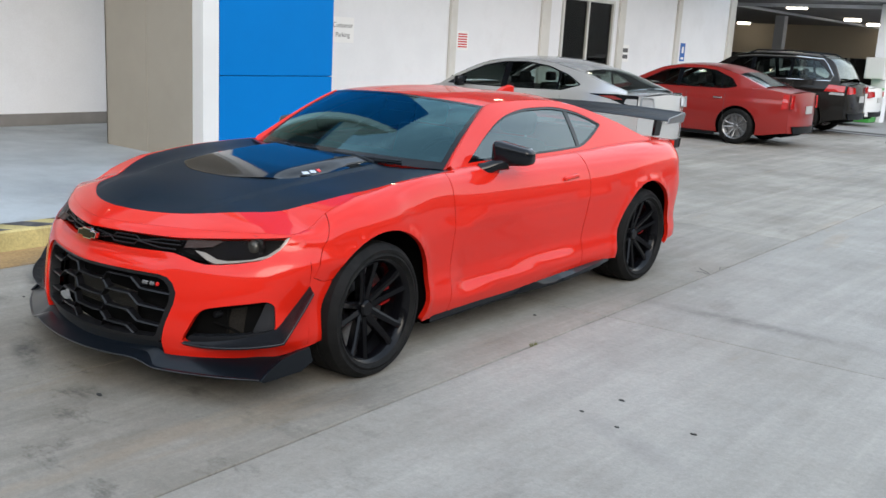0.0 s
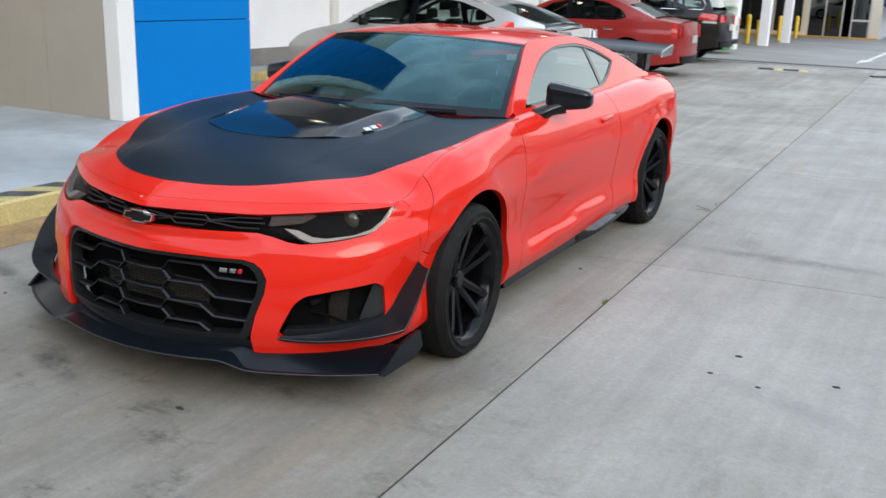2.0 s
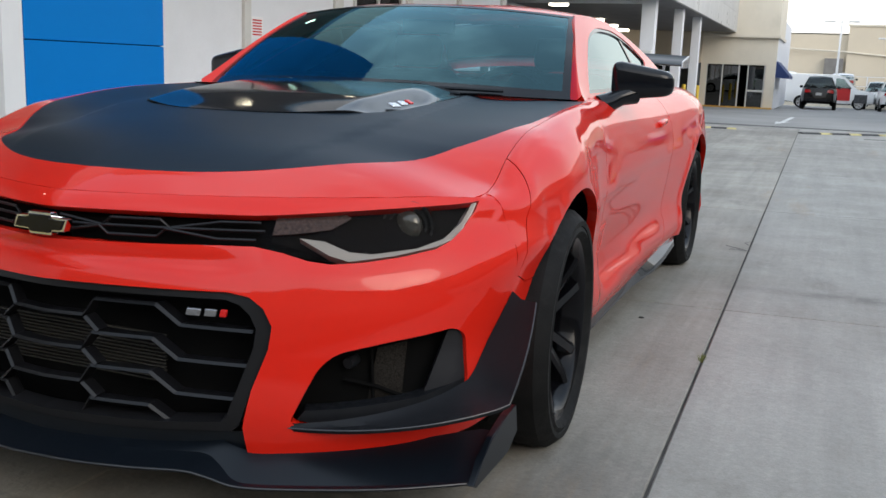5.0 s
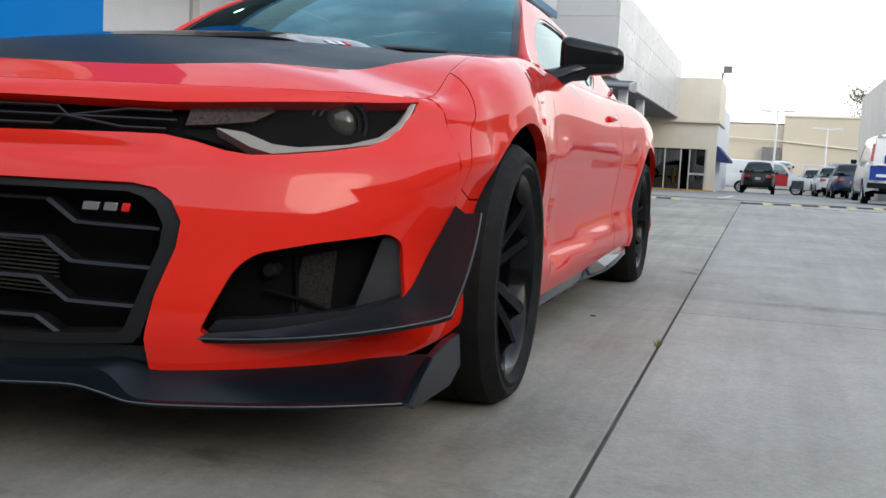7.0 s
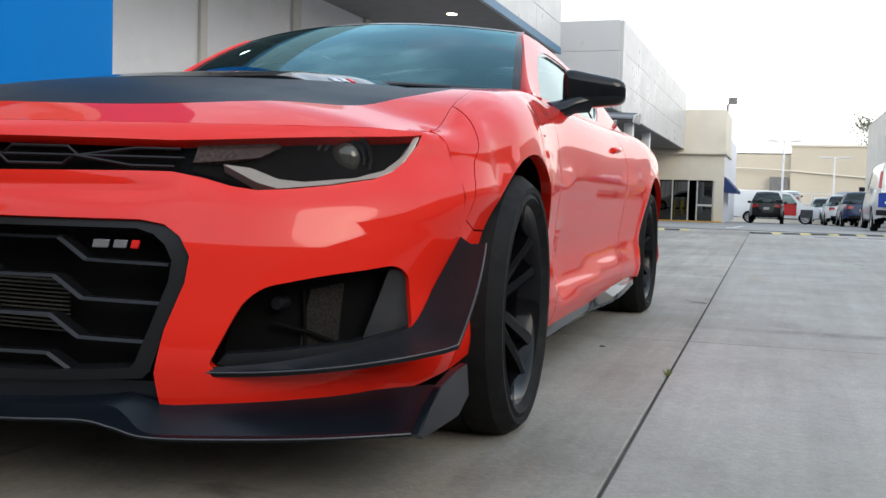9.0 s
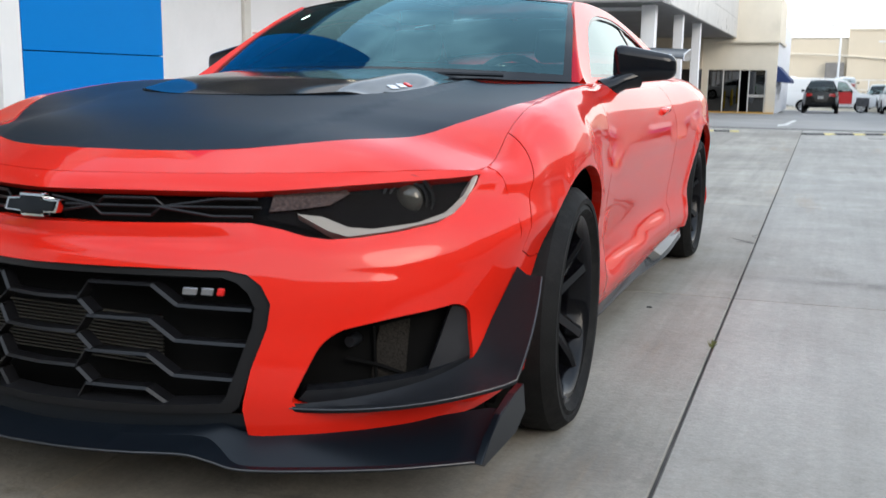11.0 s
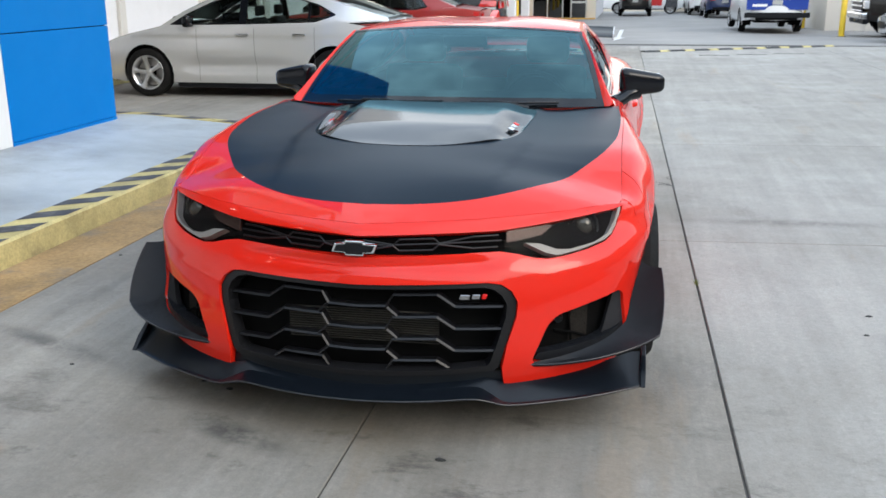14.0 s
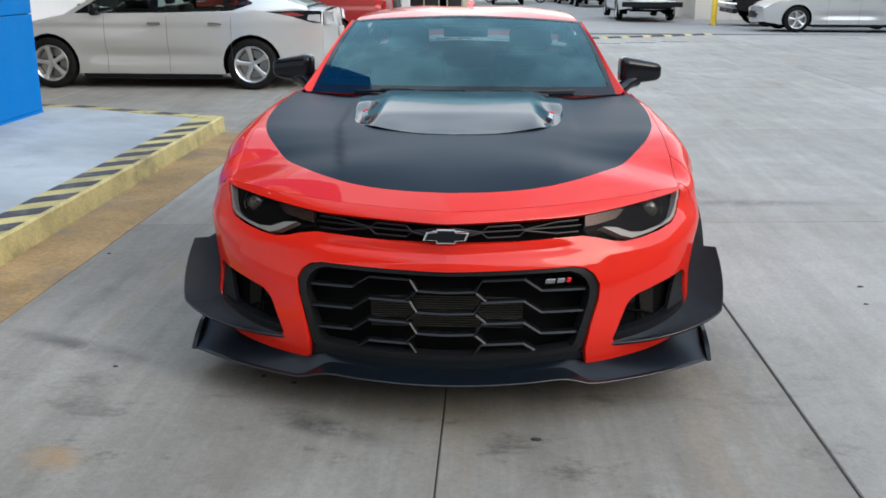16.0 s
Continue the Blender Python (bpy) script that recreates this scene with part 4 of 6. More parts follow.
def wheel(parent, at, sgn, r, w, rim_r, metal, spokes="twin", caliper=None, steer=0.0):
    """A wheel under its car: tyre, rim, spokes, disc. It is built with its outer face towards +x."""
    hub = new("wheel")
    hub.parent = parent
    hub.matrix_basis = pose(*at, 0, 0, steer + (0 if sgn > 0 else 180))
    h = w / 2
    sw = r - rim_r
    prof = [(-h * .86, rim_r), (-h, rim_r + sw * .25), (-h * 1.0, rim_r + sw * .6), (-h * .9, r - .018), (-h * .78, r - .004), (-h * .5, r), (-h * .30, r), (-h * .28, r - .007), (-h * .24, r - .007), (-h * .22, r), (h * .22, r), (h * .24, r - .007), (h * .28, r - .007), (h * .30, r), (h * .5, r), (h * .78, r - .004), (h * .9, r - .018), (h * 1.0, rim_r + sw * .6), (h * .99, rim_r + sw * .42), (h * .965, rim_r + sw * .40), (h, rim_r + sw * .25), (h * .86, rim_r)]
    bm = turned(prof, 72)
    for v in bm.verts:
        v.co.z = max(v.co.z, -at[2])
    part("tyre", bm, rubber, hub, smooth=30)
    o = h * .86
    part("rim", turned([(-o, rim_r + .006), (-o, rim_r - .012), (-o + .02, rim_r - .03), (o - .07, rim_r - .035), (o - .02, rim_r - .022), (o - .004, rim_r - .012), (o + .004, rim_r + .002), (o, rim_r + .008)], 56), metal, hub, smooth=40)
    part("brake_disc", turned([(-.03, .08), (-.03, rim_r * .80), (-.005, rim_r * .80), (-.005, .08)], 40), steel, hub, smooth=40)
    n = 5
    d = rim_r / .2413
    for k in range(n):
        bm = bmesh.new()
        if spokes == "twin":
            for e in (-1, 1):
                vs = []
                for rr, off, hw, x0, x1 in ((.035, .016, .020, o - .100, o - .066), (.10, .026, .0185, o - .088, o - .048), (.18 * d, .043, .0165, o - .066, o - .020), (.238 * d, .058, .021, o - .046, o - .004)):
                    vs.append([bm.verts.new((x, e * off + q, rr)) for x, q in ((x0, -hw), (x1 - .006, -hw), (x1, e * hw * .3), (x1 - .006, hw), (x0, hw))])
                for a, b in zip(vs, vs[1:]):
                    for i in range(5):
                        bm.faces.new((a[i], a[(i + 1) % 5], b[(i + 1) % 5], b[i]))
        else:
            vs = []
            for rr, hw, x0, x1 in ((.030, .030, o - .05, o - .016), (.10 * d, .024, o - .045, o - .014), (.17 * d, .026, o - .04, o - .010), (rim_r - .012, .045, o - .03, o - .006)):
                vs.append([bm.verts.new((x, q, rr)) for x, q in ((x0, -hw), (x1 - .006, -hw), (x1, -hw * .5), (x1, hw * .5), (x1 - .006, hw), (x0, hw))])
            for a, b in zip(vs, vs[1:]):
                for i in range(6):
                    bm.faces.new((a[i], a[(i + 1) % 6], b[(i + 1) % 6], b[i]))
        bm.transform(Matrix.Rotation(k * math.tau / n + .2, 4, "X"))
        part("spoke", bm, metal, hub, smooth=25)
    dish = .040 if spokes == "twin" else 0.0
    bm = turned([(o - .06 - dish, .045), (o - .022 - dish, .043), (o - .014 - dish, .034), (o - .014 - dish, .0)], 20)
    part("hub_cap", bm, metal, hub, smooth=30)
    if caliper:
        bm = bmesh.new()
        box(bm, -.05, o - .095, -.055, .055, rim_r * .56, rim_r * .86, bevel=.012, seg=2)
        bm.transform(Matrix.Rotation(radians(-80 if sgn > 0 else 80), 4, "X"))
        part("brake_caliper", bm, caliper, hub, smooth=40)
    return hub


for sgn in (1, -1):
    wheel(coupe, (sgn * .852, -.062, .330), sgn, .342, .305, .2600, rim_black, "twin", caliper_red, steer=3.0)
    wheel(coupe, (sgn * .800, 2.811, .329), sgn, .340, .325, .2600, rim_black, "twin", caliper_red)

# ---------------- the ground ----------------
# the second entry paints a soft shadow streak beside the car
STAINS_AND_SHADOW = ((-.42, -1.10, .34, .10, (.06, .056, .05), .95), (-1.58, -.43, .60, .09, (.10, .095, .09), .8), (1.95, 2.35, 1.1, .14, (.16, .15, .14), .8), (-1.27, -1.37, .16, .12, (.36, .22, .10), .8), (-.75, -.70, .55, .22, (.17, .135, .09), .7), (2.3, .15, .5, .12, (.20, .19, .18), .6), (-.05, -1.0, .5, .3, (.22, .19, .14), .5))


def concrete_material(name, light, dark, streak):
    """Worn concrete: broad stains, streaks along the drive, grit, gum spots and a tone of its own for each slab."""
    m = bpy.data.materials.new(name)
    m.use_nodes = True
    n, l = m.node_tree.nodes, m.node_tree.links
    p = n["Principled BSDF"]
    p.inputs["Specular IOR Level"].default_value = .35
    at = n.new("ShaderNodeTexCoord").outputs["Object"]
    def noise_at(scale, detail, lo, hi, a, b, stretch=None, rough_=.62):
        v = at
        if stretch:
            mp = n.new("ShaderNodeMapping")
            mp.inputs["Scale"].default_value = stretch
            l.new(at, mp.inputs["Vector"])
            v = mp.outputs["Vector"]
        t = n.new("ShaderNodeTexNoise")
        t.inputs["Scale"].default_value, t.inputs["Detail"].default_value, t.inputs["Roughness"].default_value = scale, detail, rough_
        l.new(v, t.inputs["Vector"])
        r = n.new("ShaderNodeMapRange")
        for k, q in zip(("From Min", "From Max", "To Min", "To Max"), (lo, hi, a, b)):
            r.inputs[k].default_value = q
        l.new(t.outputs["Fac"], r.inputs["Value"])
        return r.outputs["Result"]
    last = None
    def mix(kind, fac, second, first=None):
        nonlocal last
        x = n.new("ShaderNodeMixRGB")
        x.blend_type = kind
        if first:
            x.inputs["Color1"].default_value = (*first, 1)
        else:
            l.new(last, x.inputs["Color1"])
        if isinstance(fac, float):
            x.inputs["Fac"].default_value = fac
        else:
            l.new(fac, x.inputs["Fac"])
        if isinstance(second, tuple):
            x.inputs["Color2"].default_value = (*second, 1)
        else:
            l.new(second, x.inputs["Color2"])
        last = x.outputs["Color"]
    mix("MIX", noise_at(.45, 5, .36, .64, 0, 1), dark, light)
    mix("MIX", noise_at(1.3, 8, .50, .72, 0, .55, None, .62), (.24, .225, .20))
    mix("MULTIPLY", 1.0, noise_at(1.0, 7, .3, .7, 1 - streak, 1 + .7 * streak, (6.0, .35, 1)))
    mix("MULTIPLY", 1.0, noise_at(1.0, 8, .35, .65, 1 - .45 * streak, 1 + .2 * streak, (17.0, .8, 1), .7))
    mix("MULTIPLY", 1.0, noise_at(14, 8, .3, .7, .92, 1.07, None, .75))
    mix("MULTIPLY", 1.0, noise_at(130, 2, .3, .7, .91, 1.08))
    mix("MIX", noise_at(.9, 10, .59, .70, 0, .55, (1.5, .6, 1), .68), (.12, .108, .095))
    mix("MIX", noise_at(.7, 9, .58, .66, 0, .5, (2.2, .35, 1), .70), (.30, .235, .165))
    # brown and darker blotches in front of the coupe, fading out with distance
    gap = n.new("ShaderNodeVectorMath")
    gap.operation = "DISTANCE"
    gap.inputs[1].default_value = (-.1, -2.1, 0)
    l.new(at, gap.inputs[0])
    fade = n.new("ShaderNodeMapRange")
    fade.interpolation_type = "SMOOTHSTEP"
    for k, q in zip(("From Min", "From Max", "To Min", "To Max"), (.5, 3.1, 1.0, .0)):
        fade.inputs[k].default_value = q
    l.new(gap.outputs["Value"], fade.inputs["Value"])
    for fac, tone in ((noise_at(.8, 9, .40, .62, .0, .5, (1.2, .7, 1), .70), (.15, .13, .10)), (noise_at(1.9, 14, .55, .64, 0, .8, (1.0, 1.7, 1), .74), (.055, .048, .04))):
        times = n.new("ShaderNodeMath")
        times.operation = "MULTIPLY"
        l.new(fade.outputs["Result"], times.inputs[0]), l.new(fac, times.inputs[1])
        mix("MIX", times.outputs["Value"], tone)
    # single stains: an oil smear before the car, dark scuffs along the drive, rust by the gutter; and one painted
    # shadow streak
    for cx, cy, rx, ry, tone, much in STAINS_AND_SHADOW:
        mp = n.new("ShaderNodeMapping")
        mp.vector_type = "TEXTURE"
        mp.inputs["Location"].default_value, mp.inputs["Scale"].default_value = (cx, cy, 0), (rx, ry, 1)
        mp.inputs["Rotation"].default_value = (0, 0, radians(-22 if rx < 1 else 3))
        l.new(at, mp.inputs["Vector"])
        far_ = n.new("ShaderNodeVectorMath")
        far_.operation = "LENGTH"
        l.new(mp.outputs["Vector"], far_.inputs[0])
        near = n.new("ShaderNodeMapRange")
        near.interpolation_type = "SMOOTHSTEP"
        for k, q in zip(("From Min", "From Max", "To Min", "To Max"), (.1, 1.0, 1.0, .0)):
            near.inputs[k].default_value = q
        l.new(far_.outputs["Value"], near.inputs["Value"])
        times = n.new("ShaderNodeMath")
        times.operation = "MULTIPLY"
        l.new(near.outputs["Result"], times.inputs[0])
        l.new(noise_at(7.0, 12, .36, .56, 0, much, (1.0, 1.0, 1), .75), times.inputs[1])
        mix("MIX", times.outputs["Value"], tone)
    v = n.new("ShaderNodeTexVoronoi")
    v.inputs["Scale"].default_value = 1.1
    l.new(at, v.inputs["Vector"])
    r = n.new("ShaderNodeMapRange")
    for k, q in zip(("From Min", "From Max", "To Min", "To Max"), (.012, .020, .8, 0)):
        r.inputs[k].default_value = q
    l.new(v.outputs["Distance"], r.inputs["Value"])
    mix("MIX", r.outputs["Result"], (.05, .047, .045))
    o = n.new("ShaderNodeObjectInfo")
    r = n.new("ShaderNodeMapRange")
    r.inputs["To Min"].default_value, r.inputs["To Max"].default_value = .90, 1.10
    l.new(o.outputs["Random"], r.inputs["Value"])
    mix("MULTIPLY", 1.0, r.outputs["Result"])
    mix("MULTIPLY", 1.0, noise_at(38, 6, .3, .7, .80, 1.0, None, .7))
    l.new(last, p.inputs["Base Color"])
    l.new(noise_at(3, 6, .3, .7, .55, .85), p.inputs["Roughness"])
    b = n.new("ShaderNodeBump")
    b.inputs["Strength"].default_value, b.inputs["Distance"].default_value = .35, .006
    l.new(noise_at(60, 8, .2, .8, 0, 1), b.inputs["Height"])
    l.new(b.outputs["Normal"], p.inputs["Normal"])
    return m


concrete = concrete_material("pale_concrete", (.352, .338, .308), (.280, .264, .234), .13)
dirty_concrete = concrete_material("tyre_worn_concrete", (.375, .353, .310), (.250, .229, .195), .20)
seam = material("tarred_joint", (.045, .042, .037), .9, vary=.4, scale=3, fine=.3, dirt=((.12, .11, .10), 1.2, .6))
asphalt = material("worn_asphalt", (.16, .158, .155), .85, vary=.2, scale=.4, fine=.2, fine_scale=60)
terrace = material("painted_terrace", (.35, .385, .405), .6, vary=.32, scale=.8, fine=.08, dirt=((.22, .22, .215), 1.1, .75), bump=.002)
white_wall = material("white_stucco", (.75, .76, .79), .75, vary=.06, scale=.9, fine=.03, fine_scale=60, bump=.002, dirt=((.56, .56, .57), .9, .4))
pilaster_grey = material("grey_white_pilaster", (.60, .59, .56), .7, vary=.08, scale=1.2, fine=.03, dirt=((.46, .44, .40), 1.5, .5))
grey_base = material("grey_plinth", (.20, .19, .18), .8, vary=.2, scale=2)
kerb_yellow = material("worn_yellow_paint", (.50, .42, .18), .75, vary=.3, scale=3, fine=.15, fine_scale=60, dirt=((.15, .125, .075), 2.2, .95), bump=.004)
kerb_orange = material("orange_kerb_paint", (.60, .33, .05), .7, vary=.2, scale=2)
kerb_dark = material("worn_black_paint", (.055, .055, .06), .7, vary=.3, scale=6, dirt=((.25, .24, .22), 6, .5))
taupe = material("taupe_panel", (.33, .30, .25), .55, vary=.05, scale=1.5, spec=.4)
pale = material("pale_metal_trim", (.66, .66, .65), .4, vary=.04, scale=2)
blue = material("blue_panel", (.0, .150, .46), .5, vary=.03, scale=1.0, spec=.08)
dark_gap = material("dark_gap", (.01, .01, .012), .8)
frame_metal = material("pale_window_frame", (.55, .55, .53), .4, vary=.06)
shop_glass = glass("shop_glass", (.30, .28, .25), .5, ior=1.45)
sign_white = material("white_sign", (.80, .80, .80), .5)
sign_red = material("red_print", (.55, .02, .02), .5)
sign_blue = material("blue_print", (.02, .12, .42), .5)
sign_grey = material("grey_print", (.07, .07, .075), .5)
cream = material("cream_stucco", (.72, .66, .55), .8, vary=.06, scale=.5, dirt=((.5, .46, .38), .6, .3))
beige = material("beige_wall", (.62, .54, .42), .85, vary=.08, scale=.2)
cladding = material("grey_cladding", (.50, .50, .50), .35, vary=.04, scale=.6, spec=.5)
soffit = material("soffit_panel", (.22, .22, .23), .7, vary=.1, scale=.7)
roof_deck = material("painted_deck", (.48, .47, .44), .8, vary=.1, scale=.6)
awning_blue = material("navy_canvas", (.01, .03, .12), .7)
lamp_warm = lamp_material("ceiling_lamp", (1.0, .90, .66), 10)
hall_lamp = lamp_material("hall_lamp", (1.0, .90, .74), 3.5)
paint_white = material("road_paint", (.62, .62, .60), .7, vary=.3, scale=6)
rubber_black = material("rubber_bump", (.03, .03, .03), .8, vary=.3, scale=5)
bollard_yellow = material("yellow_post_paint", (.75, .50, .03), .45, vary=.12, scale=5)


def FALL(y):
    return -.0150 * max(0.0, y - 20.0)


# one sheet to the horizon, falling a little beyond the parked cars
bm = bmesh.new()
ys = [-90, -20, 20, 60, 100, 400, 2500]
cols = []
for y in ys:
    z = FALL(min(y, 100)) - .012
    cols.append([bm.verts.new((x, y, z)) for x in (-2500, -60, 60, 2500)])
for a, b in zip(cols, cols[1:]):
    for i in range(3):
        bm.faces.new((a[i], a[i + 1], b[i + 1], b[i]))
ground = tagged(part("ground", bm, asphalt, None), "pale worn ground of the car park", "ground", kind="structure")

# concrete slabs of the drive, with recessed joints
drive = tagged(new("pavement"), "grey concrete drive of large slabs with dark joints", "pavement", kind="structure")
slab_x = [-7.9, -5.2, -2.50, -.008, 1.262, 5.2, 9.2, 13.2]
slab_y = [-9.0, -5.4, -2.0, 1.765, 5.36, 8.9, 12.5, 16.1, 19.7]
G, GY = .0050, .006
for i in range(len(slab_x) - 1):
    for j in range(len(slab_y) - 1):
        ga, gb = [.0024 if k == 3 else G for k in (i, i + 1)]
        x0, x1, y0, y1 = slab_x[i] + ga, slab_x[i + 1] - gb, slab_y[j] + GY, slab_y[j + 1] - GY
        if x1 < -2.4 and y1 < 5.4:
            continue
        bm = bmesh.new()
        box(bm, x0, x1, y0, y1, -.05, 0, bevel=.004)
        for v in bm.verts:
            if abs(v.co.x - 1.262) < .03:
                v.co.x += .017 - .0103 * v.co.y
            if v.co.x > -2.6:
                v.co.y += .080 * (v.co.x - 1.0)
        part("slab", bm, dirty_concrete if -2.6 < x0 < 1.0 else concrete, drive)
bm = bmesh.new()
c = [[bm.verts.new((x, y, FALL(y) - .004)) for x in (-40, 13.2, 60)] for y in (19.75, 30, 60, 100)]
for a, b in zip(c, c[1:]):
    for i in range(2):
        bm.faces.new((a[i], a[i + 1], b[i + 1], b[i]))
tagged(part("road", bm, material("far_concrete", (.25, .242, .23), .75, vary=.18, scale=.25, fine=.08, dirt=((.22, .21, .2), .4, .5)), None), "grey worn concrete car park beyond the drive", "road", kind="structure")
bm = boxes((-7.9, 13.2, -9.6, 20.6, -.03, -.009))
tagged(part("joint_bed", bm, seam, None), "dark sealant in the slab joints", "joint", kind="structure")

# raised terrace under the pylon, with its striped kerb
KX, KY, KZ = -2.47, 5.05, .15
bm = bmesh.new()
cols = [[bm.verts.new((x, y, z)) for x, z in ((KX - .25, KZ - .004), (-3.95, KZ + .09), (-7.8, KZ + .10))] for y in (-9, -4, 0, KY - .14)]
for a, b in zip(cols, cols[1:]):
    for i in range(2):
        bm.faces.new((a[i], b[i], b[i + 1], a[i + 1]))
tagged(part("terrace", bm, terrace, None), "pale grey painted terrace behind the kerb", "terrace", kind="structure")
kerb = tagged(new("kerb"), "worn yellow kerb with black diagonal stripes on top", "kerb", kind="structure")
bm = extruded([(KX, -.02), (KX - .012, KZ - .015), (KX - .028, KZ), (KX - .26, KZ), (KX - .26, -.02)], "y", -9, KY)
part("kerb_side", bm, kerb_yellow, kerb)
def rise(x):
    return KZ + .09 * max(0.0, min(1.0, (KX - .17 - x) / 1.31)) + .01 * max(0.0, min(1.0, (-3.95 - x) / 3.85))


bm = bmesh.new()
rows = [[bm.verts.new((x, y, z)) for y, z in ((KY - .15, -.02), (KY - .15, rise(x) + .002), (KY - .015, rise(x) + .002), (KY, rise(x) - .015), (KY, -.02))] for x in (KX - .26, -3.0, -3.95, -5.5, -7.1)]
for p, q in zip(rows, rows[1:]):
    for i in range(4):
        bm.faces.new((p[i], p[i + 1], q[i + 1], q[i]))
part("kerb_return", bm, kerb_yellow, kerb)
y = -4.0
while y < KY - .2:
    m_ = mesh_of("stripe", [(KX - .026, y, KZ + .002), (KX - .026, y + .19, KZ + .002), (KX - .256, y + .02, KZ + .002), (KX - .256, y - .17, KZ + .002)], [(0, 1, 2, 3)])
    part("stripe", m_, kerb_dark, kerb)
    y += .37
x = -6.95
while x < KX - .5:
    part("stripe", mesh_of("stripe", [(x, KY - .145, rise(x) + .005), (x + .2, KY - .145, rise(x + .2) + .005), (x + .30, KY - .018, rise(x + .3) + .005), (x + .10, KY - .018, rise(x + .1) + .005)], [(0, 1, 2, 3)]), kerb_dark, kerb)
    x += .42
# worn earth-coloured gutter along the kerb
gutter = material("rusty_gutter", (.33, .21, .09), .85, vary=.5, scale=1.5, fine=.2, fine_scale=40, dirt=((.15, .13, .11), 1.7, 1.0), bump=.003)
tagged(part("gutter", boxes((KX + .002, KX + .42, -9, KY - .1, -.02, .004)), gutter, None), "stained brownish gutter strip along the kerb", "gutter", kind="structure")

# chips of dirt, a broken edge at the joint and the weed that grows in it
chip_black = material("dark_debris", (.02, .02, .018), .8, vary=.3, scale=60)
weed_green = material("dry_weed", (.14, .15, .04), .7, vary=.3, scale=80)
rnd = random.Random(11)
for x, y, r in ((.317, -1.152, .022), (-1.35, -.632, .014), (-.731, -.691, .016), (-.598, -.746, .018), (-1.988, .899, .014), (2.032, .564, .018), (2.459, .441, .020), (1.964, .304, .013), (2.172, .258, .014), (.946, 1.447, .016), (.63, -.18, .020)):
    bm = bmesh.new()
    n_ = 7
    k0 = rnd.uniform(0, 6)
    rim_ = [(r * rnd.uniform(.6, 1.1) * math.cos(k0 + k * math.tau / n_), .7 * r * rnd.uniform(.6, 1.1) * math.sin(k0 + k * math.tau / n_)) for k in range(n_)]
    lo = [bm.verts.new((px, py, 0)) for px, py in rim_]
    hi = [bm.verts.new((px * .8, py * .8, r * rnd.uniform(.15, .3))) for px, py in rim_]
    bm.faces.new(hi), bm.faces.new(lo[::-1])
    for k in range(n_):
        bm.faces.new((lo[k], lo[(k + 1) % n_], hi[(k + 1) % n_], hi[k]))
    c_ = part("debris_chip", bm, chip_black, None)
    c_.matrix_basis = pose(x, y, 0, 0, 0, 0)
    tagged(c_, "small dark chip of dirt on the concrete", "debris", group="chips on the drive")
bm = bmesh.new()
for pts in (((1.10, 3.55), (1.15, 3.50), (1.20, 3.47), (1.245, 3.41)), ((1.13, 3.42), (1.18, 3.44), (1.235, 3.40)), ((1.255, 3.8), (1.20, 3.72), (1.235, 3.62))):
    for (xa, ya), (xb, yb) in zip(pts, pts[1:]):
        vs = [bm.verts.new(p) for p in ((xa, ya - .008, .0015), (xb, yb - .006, .0015), (xb, yb + .006, .0015), (xa, ya + .008, .0015))]
        bm.faces.new(vs)
tagged(part("slab_crack", bm, chip_black, None), "short jagged crack beside the slab joint", "crack", kind="structure")
w_ = thing("weed_tuft", "tiny dry green weed growing in the slab joint", "weed", (1.268, .95, -.006))
bm = bmesh.new()
for k in range(26):
    a_, l_, h_ = rnd.uniform(0, math.tau), rnd.uniform(.005, .022), rnd.uniform(.012, .032)
    bx, by_ = rnd.uniform(-.006, .006), rnd.uniform(-.035, .035)
    tx, ty = bx + math.cos(a_) * l_, by_ + math.sin(a_) * l_
    bm.faces.new([bm.verts.new(p) for p in ((bx - .002, by_, 0), (bx + .002, by_ + .002, 0), (tx, ty, h_))])
part("blades", bm, weed_green, w_)

# ---------------- pylon ----------------
PX, PY = -4.05, 2.72
pylon = thing("sign_pylon", "tall taupe and blue clad pylon standing on the terrace", "pylon", (0, 0, KZ + .09))
part("core", boxes((PX - 1.76, PX - .03, PY + .02, PY + 1.81, 0, 8.65)), dark_gap, pylon)
for k in range(2):
    x0 = PX - 1.78 + k * .80
    bm = boxes((x0, x0 + .793, PY, PY + .02, .0, 8.65), bevel=.003)
    part("panel", bm, taupe, pylon)
part("trim", boxes((PX - .178, PX + .0, PY - .002, PY + .20, .0, 8.65), bevel=.004), pale, pylon)
for z0, z1 in ((.03, .895), (.903, 2.8), (2.808, 4.7), (4.708, 6.6), (6.608, 8.65)):
    part("blue_panel", boxes((PX - .03, PX, PY + .208, PY + 1.83, z0, z1), bevel=.003), blue, pylon)
part("foot", boxes((PX - .02, PX + .004, PY + .205, PY + 1.83, .0, .028)), blue, pylon)
part("side_panel", boxes((PX - 1.78, PX - 1.76, PY, PY + 1.83, 0, 8.65)), taupe, pylon)
part("back_panel", boxes((PX - 1.76, PX - .03, PY + 1.81, PY + 1.83, 0, 8.65)), taupe, pylon)

